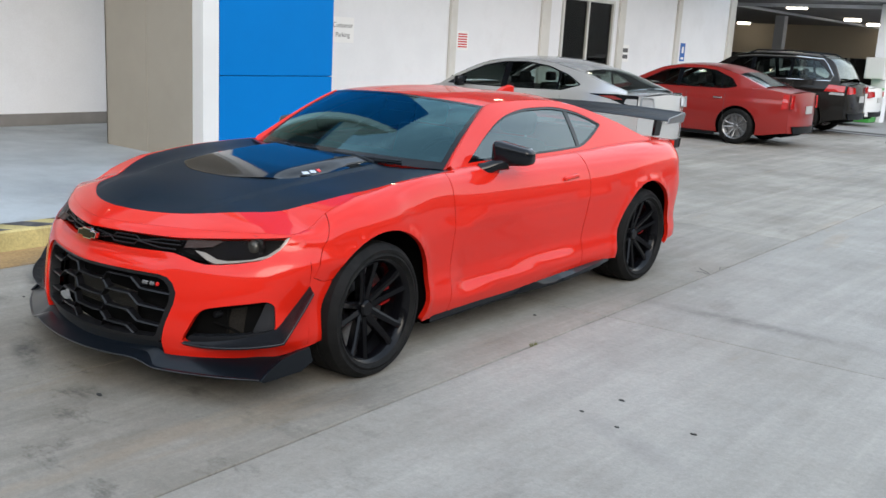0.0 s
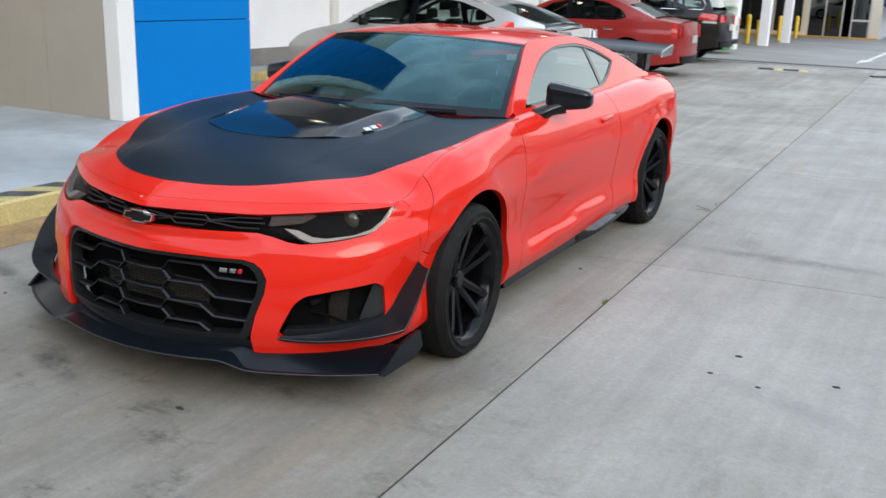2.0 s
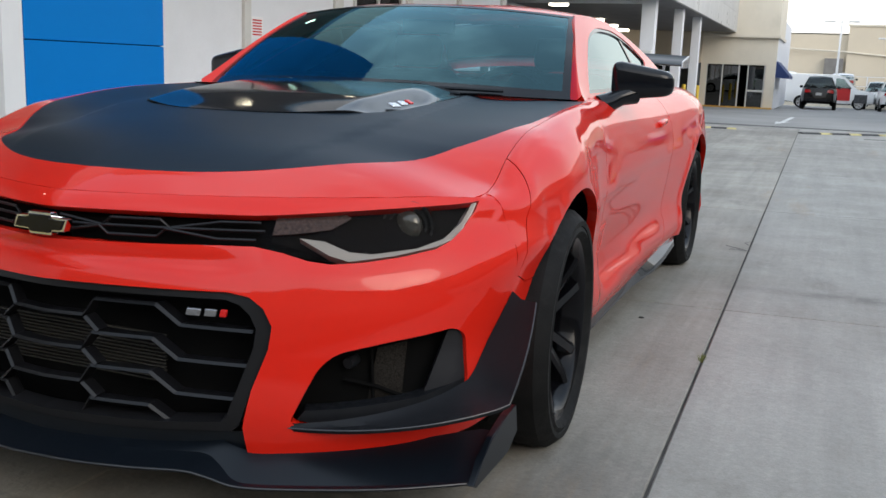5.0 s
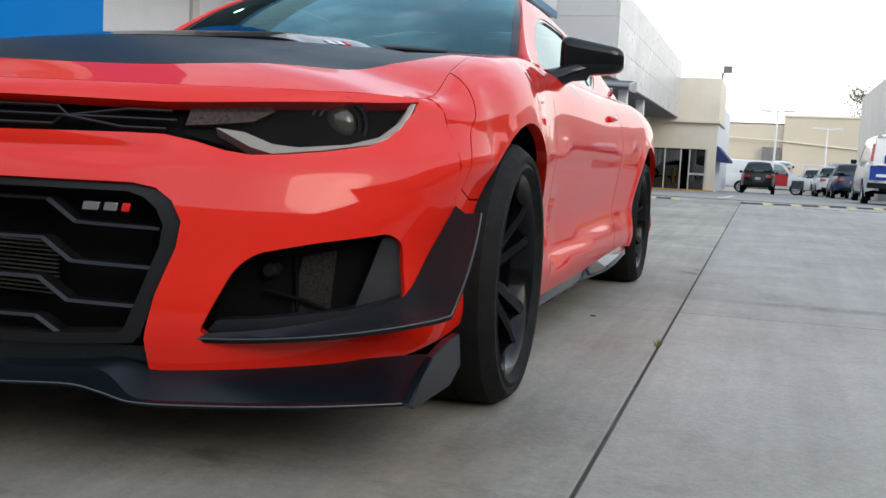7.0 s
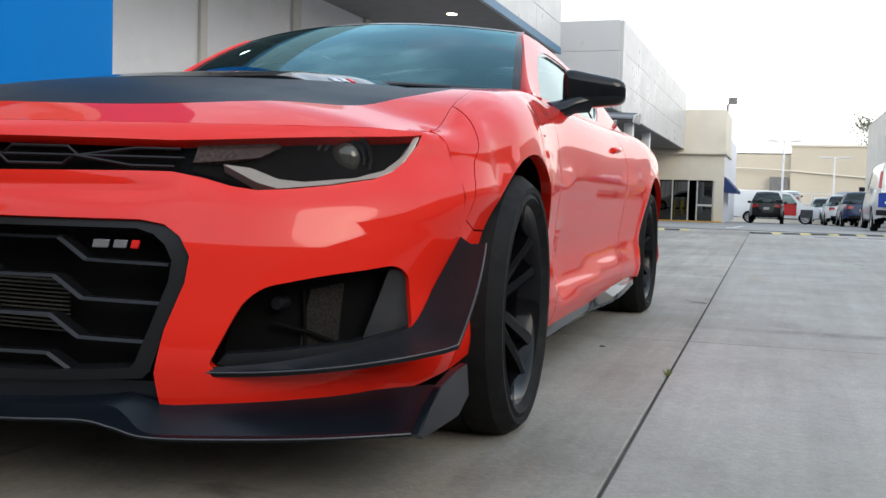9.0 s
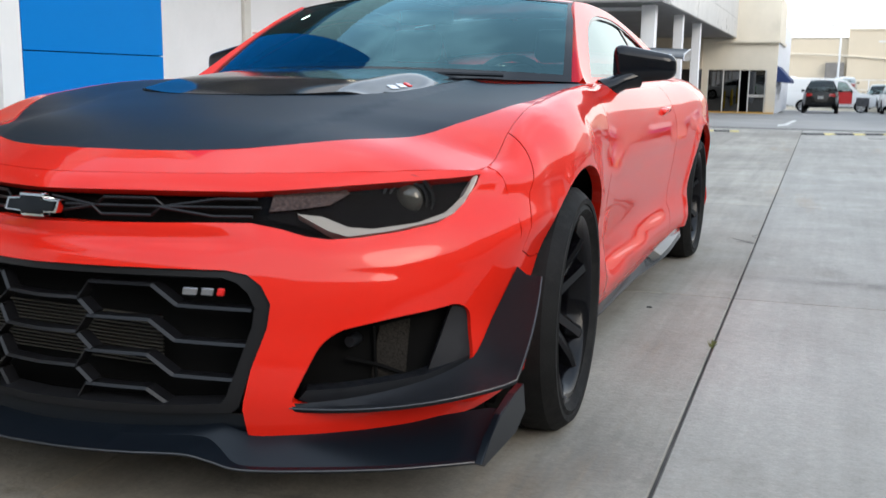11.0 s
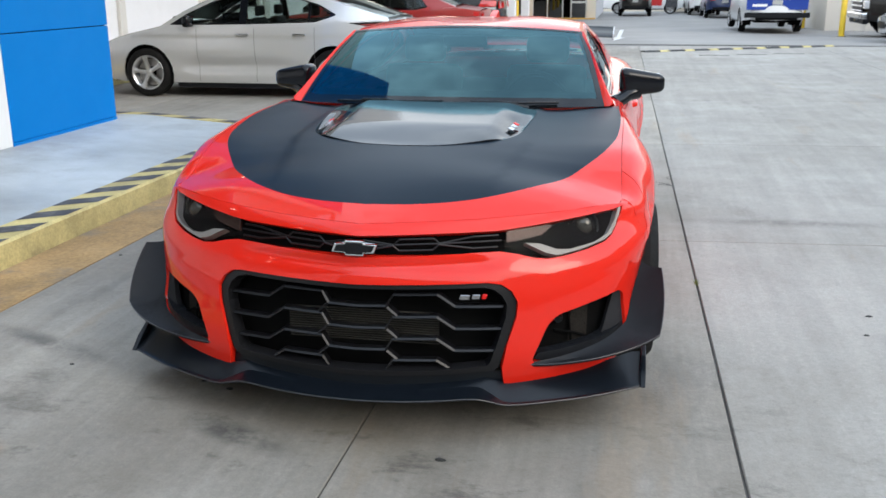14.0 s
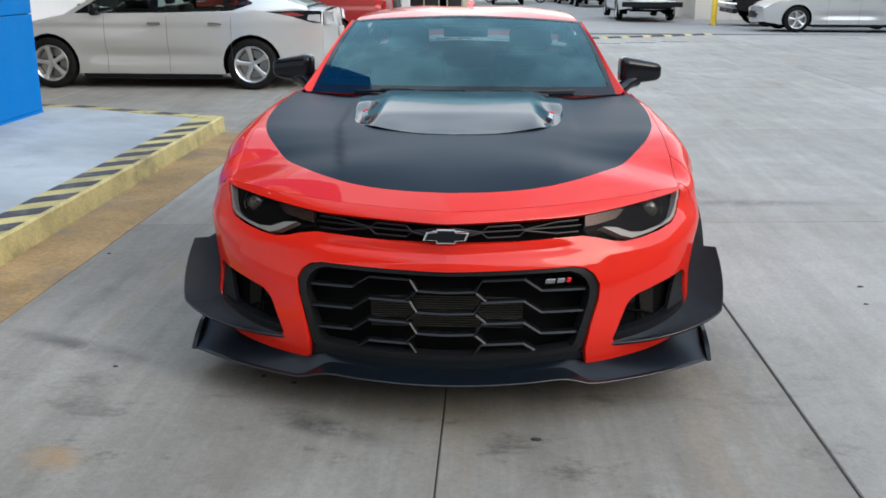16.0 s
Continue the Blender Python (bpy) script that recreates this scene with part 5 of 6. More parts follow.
# ---------------- showroom wall with pilasters, window and signs ----------------
WX = -7.87
WIN = (15.55, 17.95, 0.9, 2.75)
wall = tagged(part("wall_west", boxes((WX - .3, WX, -14, WIN[0], -.02, 4.9), (WX - .3, WX, WIN[1], 25.5, -.02, 4.9), (WX - .3, WX, WIN[0], WIN[1], -.02, WIN[2]), (WX - .3, WX, WIN[0], WIN[1], WIN[3], 4.9)), white_wall, None), "white painted showroom wall", "wall", kind="structure")
# unseen upper block, added only to hold back sky light
tagged(part("wall_upper", boxes((WX - 14, WX + .01, -14, 25.5, 4.9, 8.6)), white_wall, None), "unseen white upper wall added to shade the terrace side", "wall", kind="structure")
tagged(part("baseboard", boxes((WX, WX + .03, -14, 25.5, -.02, .40)), grey_base, None), "grey painted wall plinth", "plinth", kind="structure")
trim_w = tagged(new("trim"), "white painted wall pilasters", "pilaster", kind="structure")
for yc, w in ((11.55, .20), (14.85, .34), (18.35, .30), (21.6, .24), (25.3, .40), (8.0, .2), (4.5, .2), (1.0, .2), (-2.5, .2)):
    part("pilaster", boxes((WX, WX + .07, yc - w / 2, yc + w / 2, .40, 4.9), bevel=.01), pilaster_grey, trim_w)
window_1 = tagged(new("window_1"), "dark showroom window with pale metal frame", "window", kind="structure")
for r in ((WX - .06, WX + .05, WIN[0], WIN[0] + .08, WIN[2], WIN[3]), (WX - .06, WX + .05, WIN[1] - .08, WIN[1], WIN[2], WIN[3]), (WX - .06, WX + .05, WIN[0] + .08, WIN[1] - .08, WIN[3] - .08, WIN[3]), (WX - .06, WX + .05, WIN[0] + .08, WIN[1] - .08, WIN[2], WIN[2] + .08), (WX - .06, WX + .04, 16.68, 16.76, WIN[2] + .08, WIN[3] - .08)):
    part("frame", boxes(r, bevel=.006), frame_metal, window_1)
for y0, y1 in ((WIN[0] + .08, 16.68), (16.76, WIN[1] - .08)):
    part("pane", boxes((WX - .02, WX - .012, y0, y1, WIN[2] + .08, WIN[3] - .08)), shop_glass, window_1)
# the dim showroom behind
tagged(part("showroom_room", boxes((WX - 6, WX - .31, 14.6, 14.7, 0, 3.2), (WX - 6, WX - .31, 18.9, 19.0, 0, 3.2), (WX - 6.1, WX - 6, 14.6, 19, 0, 3.2), (WX - 6, WX - .31, 14.6, 19, 3.2, 3.3), (WX - 6, WX - .31, 14.6, 19, -.02, .01)), soffit, None), "dim interior walls behind the showroom window", "room", kind="structure")
for yy in (15.9, 17.3):
    bm = boxes((WX - 3.2, WX - 2.9, yy, yy + .5, 3.12, 3.16))
    tagged(part("ceiling_lamp", bm, lamp_warm, None), "lit ceiling lamp in the showroom", "lamp", group="showroom ceiling lamps")


def wall_sign(name, y0, y1, z0, z1, bars, label, ground_mat=sign_white):
    s = thing(name, label, "sign", (WX, 0, 0))
    part("board", boxes((.001, .012, y0, y1, z0, z1), bevel=.002), ground_mat, s)
    for m_, a, b, c, d in bars:
        part("print_bar", boxes((.012, .0135, y0 + (y1 - y0) * a, y0 + (y1 - y0) * b, z0 + (z1 - z0) * c, z0 + (z1 - z0) * d)), m_, s)
    return s


wall_sign("notice_sign", 11.72, 12.10, 1.42, 1.80, [(sign_red, .12, .88, .80 - .13 * k, .87 - .13 * k) for k in range(6)], "white notice with red print on the wall")
parking_sign = wall_sign("parking_sign", 8.25, 8.80, 1.47, 1.90, [], "white sign with two rows of dark lettering")
for word, z in (("Customer", 1.725), ("Parking", 1.565)):
    fc = bpy.data.curves.new("lettering", "FONT")
    fc.body, fc.size, fc.align_x, fc.extrude = word, .118, "CENTER", .0006
    tmp = new("lettering_source", fc)
    bpy.context.view_layer.update()
    me = bpy.data.meshes.new_from_object(tmp)
    bpy.data.objects.remove(tmp)
    me.transform(Matrix(((0, 0, 1, .0130), (1, 0, 0, 8.525), (0, 1, 0, z), (0, 0, 0, 1))))
    part("lettering", me, sign_grey, parking_sign)
wall_sign("small_sign", 18.45, 18.92, 1.30, 1.72, [(sign_grey, .12, .88, .55, .80), (sign_grey, .12, .88, .18, .42)], "white sign with dark print on the wall")
wall_sign("accessible_sign", 21.95, 22.25, 1.36, 1.86, [(sign_white, .30, .70, .45, .80), (sign_white, .2, .8, .1, .22)], "blue parking sign on the wall", sign_blue)
# wheel-stop kerb along the wall
tagged(part("wall_kerb", boxes((-7.12, -6.96, 5.4, 25.3, -.02, .13), bevel=.02), kerb_yellow, None), "low yellow kerb along the showroom wall", "kerb", kind="structure")
tagged(part("wall_walk", boxes((WX, -7.13, 5.4, 25.3, -.02, .11)), terrace, None), "narrow concrete walk along the wall", "walk", kind="structure")

# ---------------- canopy over the terrace ----------------
canopy = tagged(new("canopy"), "grey clad canopy over the terrace with lamps in its soffit", "canopy", kind="structure")
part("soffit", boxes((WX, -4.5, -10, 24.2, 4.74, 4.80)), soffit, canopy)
part("edge_strip", boxes((-4.438, -4.415, -10, 24.2, 4.70, 4.90), bevel=.004), material("teal_blue_edge", (.03, .13, .24), .4), canopy)
part("roof_slab", boxes((WX, -4.52, -10, 24.2, 4.80, 6.4)), roof_deck, canopy)
for k in range(12):
    y0 = -10 + k * 2.85
    for z0, z1 in ((4.72, 5.55), (5.56, 6.45)):
        part("fascia_panel", boxes((-4.52, -4.44, y0 + .005, y0 + 2.845, z0, z1), bevel=.004), cladding, canopy)
for k in range(7):
    bm = turned([(4.735, .0), (4.735, .11), (4.75, .12)], 20, axis="z")
    bm.transform(Matrix.Translation((-5.6, -3.5 + 3.6 * k, 0)))
    tagged(part("soffit_lamp", bm, lamp_warm, None), "round lit downlight in the canopy soffit", "lamp", group="canopy downlights")

# ---------------- open garage with columns, and the far office ----------------
GZ = 3.3
garage = tagged(new("garage_block"), "open parking hall under a grey clad upper storey", "building", kind="structure")
for z0, z1 in ((GZ, 4.19), (4.20, 5.12), (5.13, 6.05)):
    for k in range(5):
        part("side_panel", boxes((-3.10, -3.0, 26.5 + k * 4.2, 26.5 + k * 4.2 + 4.19, z0, z1)), cladding, garage)
    for k in range(2):
        part("front_panel", boxes((-7.9 + k * 2.4, -7.9 + k * 2.4 + 2.39, 26.4, 26.5, z0, z1)), cladding, garage)
part("block", boxes((-40, -3.1, 26.5, 47.5, GZ + .05, 6.0)), roof_deck, garage)
part("ceiling", boxes((-40, -3.1, 25.5, 47.5, GZ, GZ + .05)), soffit, garage)
part("beam", boxes((-40, -3.5, 27.0, 27.12, GZ - .13, GZ - .03)), white_wall, garage)
part("pipe", tube([(-8.6, 27.2, GZ - .08), (-9.0, 46.5, GZ - .08)], .05, 8), white_wall, garage)
part("back_wall", boxes((-40, -4.6, 47.3, 47.5, 1.75, GZ), (-40, -4.6, 47.3, 47.5, -.5, -.2)), beige, garage)
part("back_glass", boxes((-40, -4.6, 47.34, 47.36, -.2, 1.75)), tinted, garage)
part("back_room", boxes((-40, -4.6, 49, 49.2, -.6, 3)), void, garage)
for k in range(14):
    part("mullion", boxes((-6 - 2.3 * k, -5.9 - 2.3 * k, 47.28, 47.36, -.2, 1.75)), frame_metal, garage)
part("end_wall", boxes((-40, -39.8, 25.5, 47.5, -.5, GZ)), beige, garage)
part("kerb_edge", boxes((-30, -4.62, 46.7, 47.28, -.55, -.36)), kerb_orange, garage)
part("showroom_end", boxes((-40, WX - .3, 25.3, 25.5, -.5, 8.5)), white_wall, garage)
for x, y in ((-7.0, 28.5), (-7.8, 37.5), (-8.2, 42.2), (-8.5, 46.3), (-15.7, 46.0), (-14.5, 37.5), (-14, 28.5), (-21, 40)):
    bm = boxes((x - .30, x + .30, y - .14, y + .14, GZ - .12, GZ - .01), bevel=.01)
    tagged(part("strip_lamp", bm, hall_lamp, None), "lit strip lamp on the garage ceiling", "lamp", group="garage ceiling lamps")
for x, y, w in ((-3.68, 26.8, .42), (-3.42, 31.0, .32), (-3.42, 35.6, .32), (-10.5, 31, .4), (-10.5, 37, .4), (-15, 31, .4), (-15, 37, .4), (-20, 34, .4)):
    bm = boxes((x - w / 2, x + w / 2, y - w / 2, y + w / 2, FALL(y) - .02, GZ), bevel=.015)
    tagged(part("column", bm, white_wall, None), "white square garage column", "column", group="garage columns", kind="structure")

office = tagged(new("office_building"), "cream office with a glazed shopfront and navy awning", "building", kind="structure")
OY, OZ = 47.4, -.45
part("front_wall", boxes((-4.6, -4.3, OY, OY + .3, OZ, 3.2), (-4.3, -1.0, OY, OY + .3, 1.72, 3.2), (-1.46, -1.0, OY, OY + .3, OZ, 1.72)), cream, office)
part("upper_wall", boxes((-4.6, -.98, OY - .1, OY + 6, 3.2, 5.3)), cream, office)
part("cornice", boxes((-4.6, -.90, OY - .2, OY + 6.1, 3.05, 3.2)), cream, office)
part("side_wall", boxes((-1.3, -1.0, OY + .3, OY + 14, OZ, 3.2)), white_wall, office)
part("side_upper", boxes((-1.3, -1.0, OY + 6, OY + 14, 3.2, 4.2)), white_wall, office)
for x0, x1 in ((-4.3, -3.55), (-3.5, -2.75), (-2.27, -1.53)):
    part("pane", boxes((x0, x1, OY + .1, OY + .11, OZ + .05, 1.65)), tinted, office)
for x in (-4.3, -3.53, -2.73, -2.29, -1.50):
    part("frame", boxes((x - .03, x + .03, OY + .06, OY + .16, OZ, 1.72)), frame_metal, office)
part("door_rail", boxes((-2.26, -1.53, OY + .05, OY + .12, OZ + .85, OZ + .95)), frame_metal, office)
part("room_back", boxes((-4.6, -1.3, OY + 3, OY + 3.1, OZ, 3)), void, office)
part("step_edge", boxes((-4.6, -1.0, OY - .5, OY, OZ - .1, OZ + .10)), kerb_orange, office)
bm = extruded([(-1.0, 1.95), (-1.0, 1.15), (-.35, 1.10), (-.35, 1.25)], "y", OY + .4, OY + 5)
part("awning", bm, awning_blue, office)
bm = tube([(-1.0, OY + .6, 5.25), (-1.0, OY + .6, 5.6), (-.8, OY + .5, 5.75)], .05, 8)
box(bm, -.95, -.55, OY + .3, OY + .7, 5.65, 5.95)
part("floodlight", bm, grey_base, office)

# ---------------- parked vehicles ----------------
def paint(name, color, metal=0.0, rough=.3):
    return material(name, color, rough, metal=metal, coat=.7, spec=.3)


silver_paint = paint("silver_paint", (.60, .60, .595), .5, .24)
maroon_paint = paint("dark_red_paint", (.27, .016, .013), .12)
black_paint = material("black_paint", (.009, .008, .007), .25, coat=.28, spec=.2)
white_paint = paint("white_paint", (.78, .78, .77))
navy_paint = paint("navy_paint", (.012, .03, .10))
van_blue = paint("blue_van_stripe", (.015, .05, .30))
sky_paint = paint("pale_blue_paint", (.22, .34, .50), .3)
lamp_glass = material("lamp_glass", (.55, .56, .58), .08, metal=.5, coat=1.0)
seam_grey = material("panel_gap", (.09, .09, .09), .8, spec=.1)
cloth = material("dark_cloth", (.03, .03, .03), .8)


def parked(name, label, at, rz, body, L, W, H, fo, wb, top, belt_z, rail, panes, sill=.20, group="", wheel_r=.33, alloy=None, spokes="wide", section=.10, lean=.42, trim=None, cargo=None, lower=None, tail_lamps=None, front=True, side_lamps=(), line=None, rails=False, crease=None, bars=(), tail_mat=None):
    """A parked vehicle: nose to -y, front axle at y = 0. top: the line of bonnet, belt and tail; rail: the cabin's outline; panes: its side windows."""
    car = thing(name, label, "car" if cargo is None else "truck", at, rz, group)
    y0, y1 = -fo, L - fo
    mid = (y0 + y1) / 2

    def hw(y):
        t = abs(y - mid) / (L / 2)
        return W / 2 * (1 - .22 * min(1, t) ** 4.5)

    def wide(y, z):
        q = (z - .62) / .5
        w = hw(y) * (1 - section * .55 * q * q if z > .62 else 1 - section * .9 * q * q)
        if crease:
            zc, deep = crease
            along = max(0.0, min(1.0, (y - .30) / .5)) * max(0.0, min(1.0, (wb - .25 - y) / .6))
            w -= deep * along * bump(z, zc, .085)
            w += .010 * max(0.0, 1 - abs(z - (belt_z - .13)) / .05)
        return w

    side = lambda y, z: Vector((wide(y, z), y, z))
    zt = lambda y: curve(y, top)
    ar = wheel_r + .055
    n = 14
    def arc(c):
        return [(c + ar * math.cos(radians(200 - 220 * k / n)), wheel_r + ar * math.sin(radians(200 - 220 * k / n))) for k in range(n + 1)]
    low = [(y0 + .02, sill + .06), (-ar - .05, sill)] + arc(0) + [(ar + .05, sill - .0), (wb - ar - .05, sill)] + arc(wb) + [(wb + ar + .05, sill), (y1 - .02, sill + .08)]
    ys = [y1 - .01 - (y1 - y0 - .02) * k / 24 for k in range(25)]
    up = [(y, zt(y) - .002) for y in ys]
    pair("body_side", sheet(side, low + up, (), .06, .02), body, car)
    if lower:
        pair("lower_band", sheet(lambda y, z: side(y, z) + Vector((.006, 0, 0)), [(ar + .02, sill), (wb - ar - .02, sill), (wb - ar - .02, sill + .16), (ar + .02, sill + .16)], (), .2, .01), lower, car)
    # dark strip painted as the shadow line under the sill
    pair("sill_trim", sheet(lambda y, z: side(y, z) - Vector((.02, 0, 0)), [(ar + .03, sill - .07), (wb - ar - .03, sill - .07), (wb - ar - .03, sill + .01), (ar + .03, sill + .01)], (), .3, .02), plastic, car)
    def lid(u, y):
        x = wide(y, zt(y)) * u
        return Vector((x, y, zt(y) + .035 * (1 - u * u)))
    ws0, ws1 = rail[0][0], rail[-1][0]
    skin("bonnet", sheet(lid, [(-1, y0 + .01), (0, y0 + .01), (1, y0 + .01), (1, ws0 * .5), (1, ws0 + .25), (0, ws0 + .25), (-1, ws0 + .25), (-1, ws0 * .5)], (), .12, .0), body, car)
    if ws1 < y1 - .05:
        skin("boot_lid" if cargo is None else "load_cover", sheet(lid, [(-1, ws1 - .25), (0, ws1 - .25), (1, ws1 - .25), (1, y1 - .01), (0, y1 - .01), (-1, y1 - .01)], (), .12, 0), body if cargo is None else plastic, car)
    def end(ye, sg, bow):
        return lambda u, z: Vector((wide(ye, z) * u, ye + sg * bow * (1 - abs(u) ** 2.4) * (1 - .25 * ((z - .5) / .4) ** 2), z))
    nose = end(y0 + .012, -1, .14)
    rear = end(y1 - .012, 1, .13)
    zf, zr = zt(y0 + .02), zt(y1 - .02)
    skin("front_panel", sheet(nose, [(-1, sill + .06), (0, sill), (1, sill + .06), (1, zf), (0, zf + .03), (-1, zf)], (), .1, 0), body, car)
    skin("tail_panel", sheet(rear, [(-1, sill + .08), (0, sill + .05), (1, sill + .08), (1, zr), (0, zr + .03), (-1, zr)], (), .1, 0), body, car)
    # cabin
    def lean_side(y, z):
        d = max(0.0, z - belt_z)
        zz = max(min(zt(y), belt_z + .04), sill)
        return Vector((min(wide(y, zz), wide(min(max(y, ws0), ws1), belt_z)) - .015 - lean * d * (.8 + .4 * d), y, z))
    out = [(y, z) for y, z in rail] + [(y, min(zt(y), belt_z) - .02) for y in [ws1 - (ws1 - ws0) * k / 12 for k in range(13)]]
    holes = [rounded(p, .04, 3) for p in panes]
    pair("cabin_side", sheet(lean_side, out, holes, .09, .02), body, car)
    for p in holes:
        c = (sum(a for a, _ in p) / len(p), sum(b for _, b in p) / len(p))
        pin = [(c[0] + (a - c[0]) * .965, c[1] + (b - c[1]) * .92) for a, b in p]
        pair("side_glass", sheet(lean_side, pin, (), .15, 0, lift=-.008), car_glass, car)
        pair("window_trim", sheet(lean_side, p, [pin], .1, .01, lift=-.003), trim or gloss_black, car)
    for y, w in bars:
        p = holes[0]
        zs = []
        for a, b in zip(p, p[1:] + p[:1]):
            if (a[0] - y) * (b[0] - y) < 0:
                zs.append(a[1] + (b[1] - a[1]) * (y - a[0]) / (b[0] - a[0]))
        if len(zs) > 1:
            pair("window_bar", sheet(lean_side, [(y - w / 2, min(zs)), (y + w / 2, min(zs)), (y + w / 2, max(zs)), (y - w / 2, max(zs))], (), .06, .01, lift=-.004), gloss_black, car)
    rz_ = lambda y: max(curve(y, rail), .2)
    def over(u, y):
        e = lean_side(y, rz_(y))
        return Vector((e.x * u, y, e.z + .045 * (1 - abs(u) ** 2.2)))
    peak = max(z for _, z in rail)
    yf = next(y for y, z in rail if z > peak - .08)
    yb = next(y for y, z in reversed(rail) if z > peak - .14)
    skin("windscreen", sheet(over, [(-.97, ws0 + .02), (0, ws0 - .12), (.97, ws0 + .02), (.97, (ws0 + yf) / 2), (.97, yf), (0, yf - .06), (-.97, yf), (-.97, (ws0 + yf) / 2)], (), .12, 0), car_glass, car)
    skin("roof", sheet(over, [(-1, yf), (0, yf - .06), (1, yf), (1, (yf + yb) / 2), (1, yb), (0, yb), (-1, yb), (-1, (yf + yb) / 2)], (), .12, 0), body, car)
    skin("rear_screen", sheet(over, [(-.93, yb), (0, yb), (.93, yb), (.93, (yb + ws1) / 2), (.9, ws1 - .03), (0, ws1), (-.9, ws1 - .03), (-.93, (yb + ws1) / 2)], (), .12, 0), car_glass, car)
    for sg in (1, -1):
        s_ = lambda q: q if sg > 0 else reflect(q)
        skin("screen_pillar", s_(sheet(over, [(.97, ws0), (1, ws0), (1, yf), (.97, yf)], (), .1, 0)), body, car)
        skin("rear_pillar", s_(sheet(over, [(.93, yb), (1, yb), (1, ws1), (.9, ws1 - .03)], (), .1, 0)), body, car)
        if front:
            skin("headlamp", s_(sheet(lambda u, z: nose(u, z) + Vector((.012, -.015, 0)), rounded([(.48, zf - .15), (.99, zf - .12), (.985, zf - .02), (.55, zf - .07)], .02), (), .06, .03)), lamp_glass, car)
        tl = tail_lamps or [(.55, zr - .20), (.99, zr - .24), (.99, zr - .06), (.60, zr - .07)]
        skin("tail_lamp", s_(sheet(lambda u, z: rear(u, z) + Vector((.012, .015, 0)), rounded(tl, .02), (), .06, .03)), tail_mat or tail_red, car)
        m_ = bmesh.new()
        box(m_, sg * (W / 2 - .04), sg * (W / 2 + .15), ws0 + .42, ws0 + .52, belt_z - .01, belt_z + .14, bevel=.03, seg=2)
        part("door_mirror", m_, gloss_black, car, smooth=60)
        for yh in (ws0 + 1.22, ws0 + 2.02):
            if yh < wb - .2:
                m_ = bmesh.new()
                q = wide(yh, belt_z - .11)
                box(m_, sg * (q + .012), sg * (q + .034), yh - .09, yh + .09, belt_z - .125, belt_z - .095, bevel=.008)
                part("door_handle", m_, chrome, car)
        for yl in (ws0 + .55, ws0 + 1.38, wb - .25):
            m_ = bmesh.new()
            for z in [sill + .02 + k * .03 for k in range(int((belt_z - sill) / .03) + 1)]:
                za = min(z + .03, belt_z - .02)
                if za - z > .005:
                    vs = [m_.verts.new((sg * (wide(yl, q) + .004), yl + d, q)) for q, d in ((z, -.003), (z, .003), (za, .003), (za, -.003))]
                    m_.faces.new(vs)
            part("door_seam", m_, seam_grey, car)
        for yy, sp in ((0, spokes), (wb, spokes)):
            wheel(car, (sg * (W / 2 - .125), yy, wheel_r), sg, wheel_r, .215, wheel_r * .70, alloy or wheel_alloy, sp)
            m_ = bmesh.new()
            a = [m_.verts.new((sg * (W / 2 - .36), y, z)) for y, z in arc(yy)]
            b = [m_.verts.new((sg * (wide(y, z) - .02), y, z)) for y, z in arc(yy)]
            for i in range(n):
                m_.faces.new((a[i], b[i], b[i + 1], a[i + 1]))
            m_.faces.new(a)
            # same painted shade for the parked car's wells
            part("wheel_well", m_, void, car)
    for nm, m_, poly in side_lamps:
        pair(nm, sheet(lambda y, z: side(y, z) + Vector((.006 if nm == "lamp_housing" else .010, 0, 0)), rounded(poly, .02), (), .06, .02), m_, car)
    if line:
        for sg in (1, -1):
            part("window_line", tube([(lambda v: (sg * (v.x + .006), v.y, v.z))(lean_side(y, z)) for y, z in line], .011, 6), chrome, car)
    if rails:
        for sg in (1, -1):
            ya, yb_ = rail[3][0], rail[-3][0]
            part("roof_rail", tube([(lambda v: (sg * (v.x - .05), v.y, v.z + h))(lean_side(y, curve(y, rail))) for y, h in ((ya, .01), (ya + .15, .055), ((ya + yb_) / 2, .06), (yb_ - .15, .055), (yb_, .01))], .018, 6), satin_black, car)
    skin("grille", sheet(lambda u, z: nose(u, z) + Vector((0, -.012, 0)), rounded([(-.5, sill + .14), (.5, sill + .14), (.62, sill + .26), (.5, sill + .32), (-.5, sill + .32), (-.62, sill + .26)], .03), (), .1, .02), grille_black, car)
    skin("rear_valance", sheet(lambda u, z: rear(u, z) + Vector((0, .010, 0)), [(-.8, sill + .07), (.8, sill + .07), (.86, sill + .20), (-.86, sill + .20)], (), .1, .02), plastic, car)
    m_ = bmesh.new()
    box(m_, -.155, .155, y1 + .115, y1 + .135, zr - .36, zr - .22)
    part("number_plate", m_, plate, car)
    # floor in the cavity colour, dark as painted shade under the car
    part("inner_floor", boxes((-W / 2 + .38, W / 2 - .38, y0 + .15, y1 - .15, sill - .02, sill + .05), (-W / 2 + .14, W / 2 - .14, ar + .1, wb - ar - .1, sill - .05, sill + .05)), void, car)
    for x in (-.36, .36):
        for ysb in (ws0 + 1.25, ws0 + 2.05):
            if ysb < ws1 - .4:
                m_ = bmesh.new()
                box(m_, x - .22, x + .22, ysb - .05, ysb + .07, .45, belt_z + .10, bevel=.05, seg=2)
                box(m_, x - .12, x + .12, ysb - .02, ysb + .06, belt_z + .12, belt_z + .26, bevel=.03, seg=2)
                part("seat_back", m_, cloth, car, smooth=50)
    return car


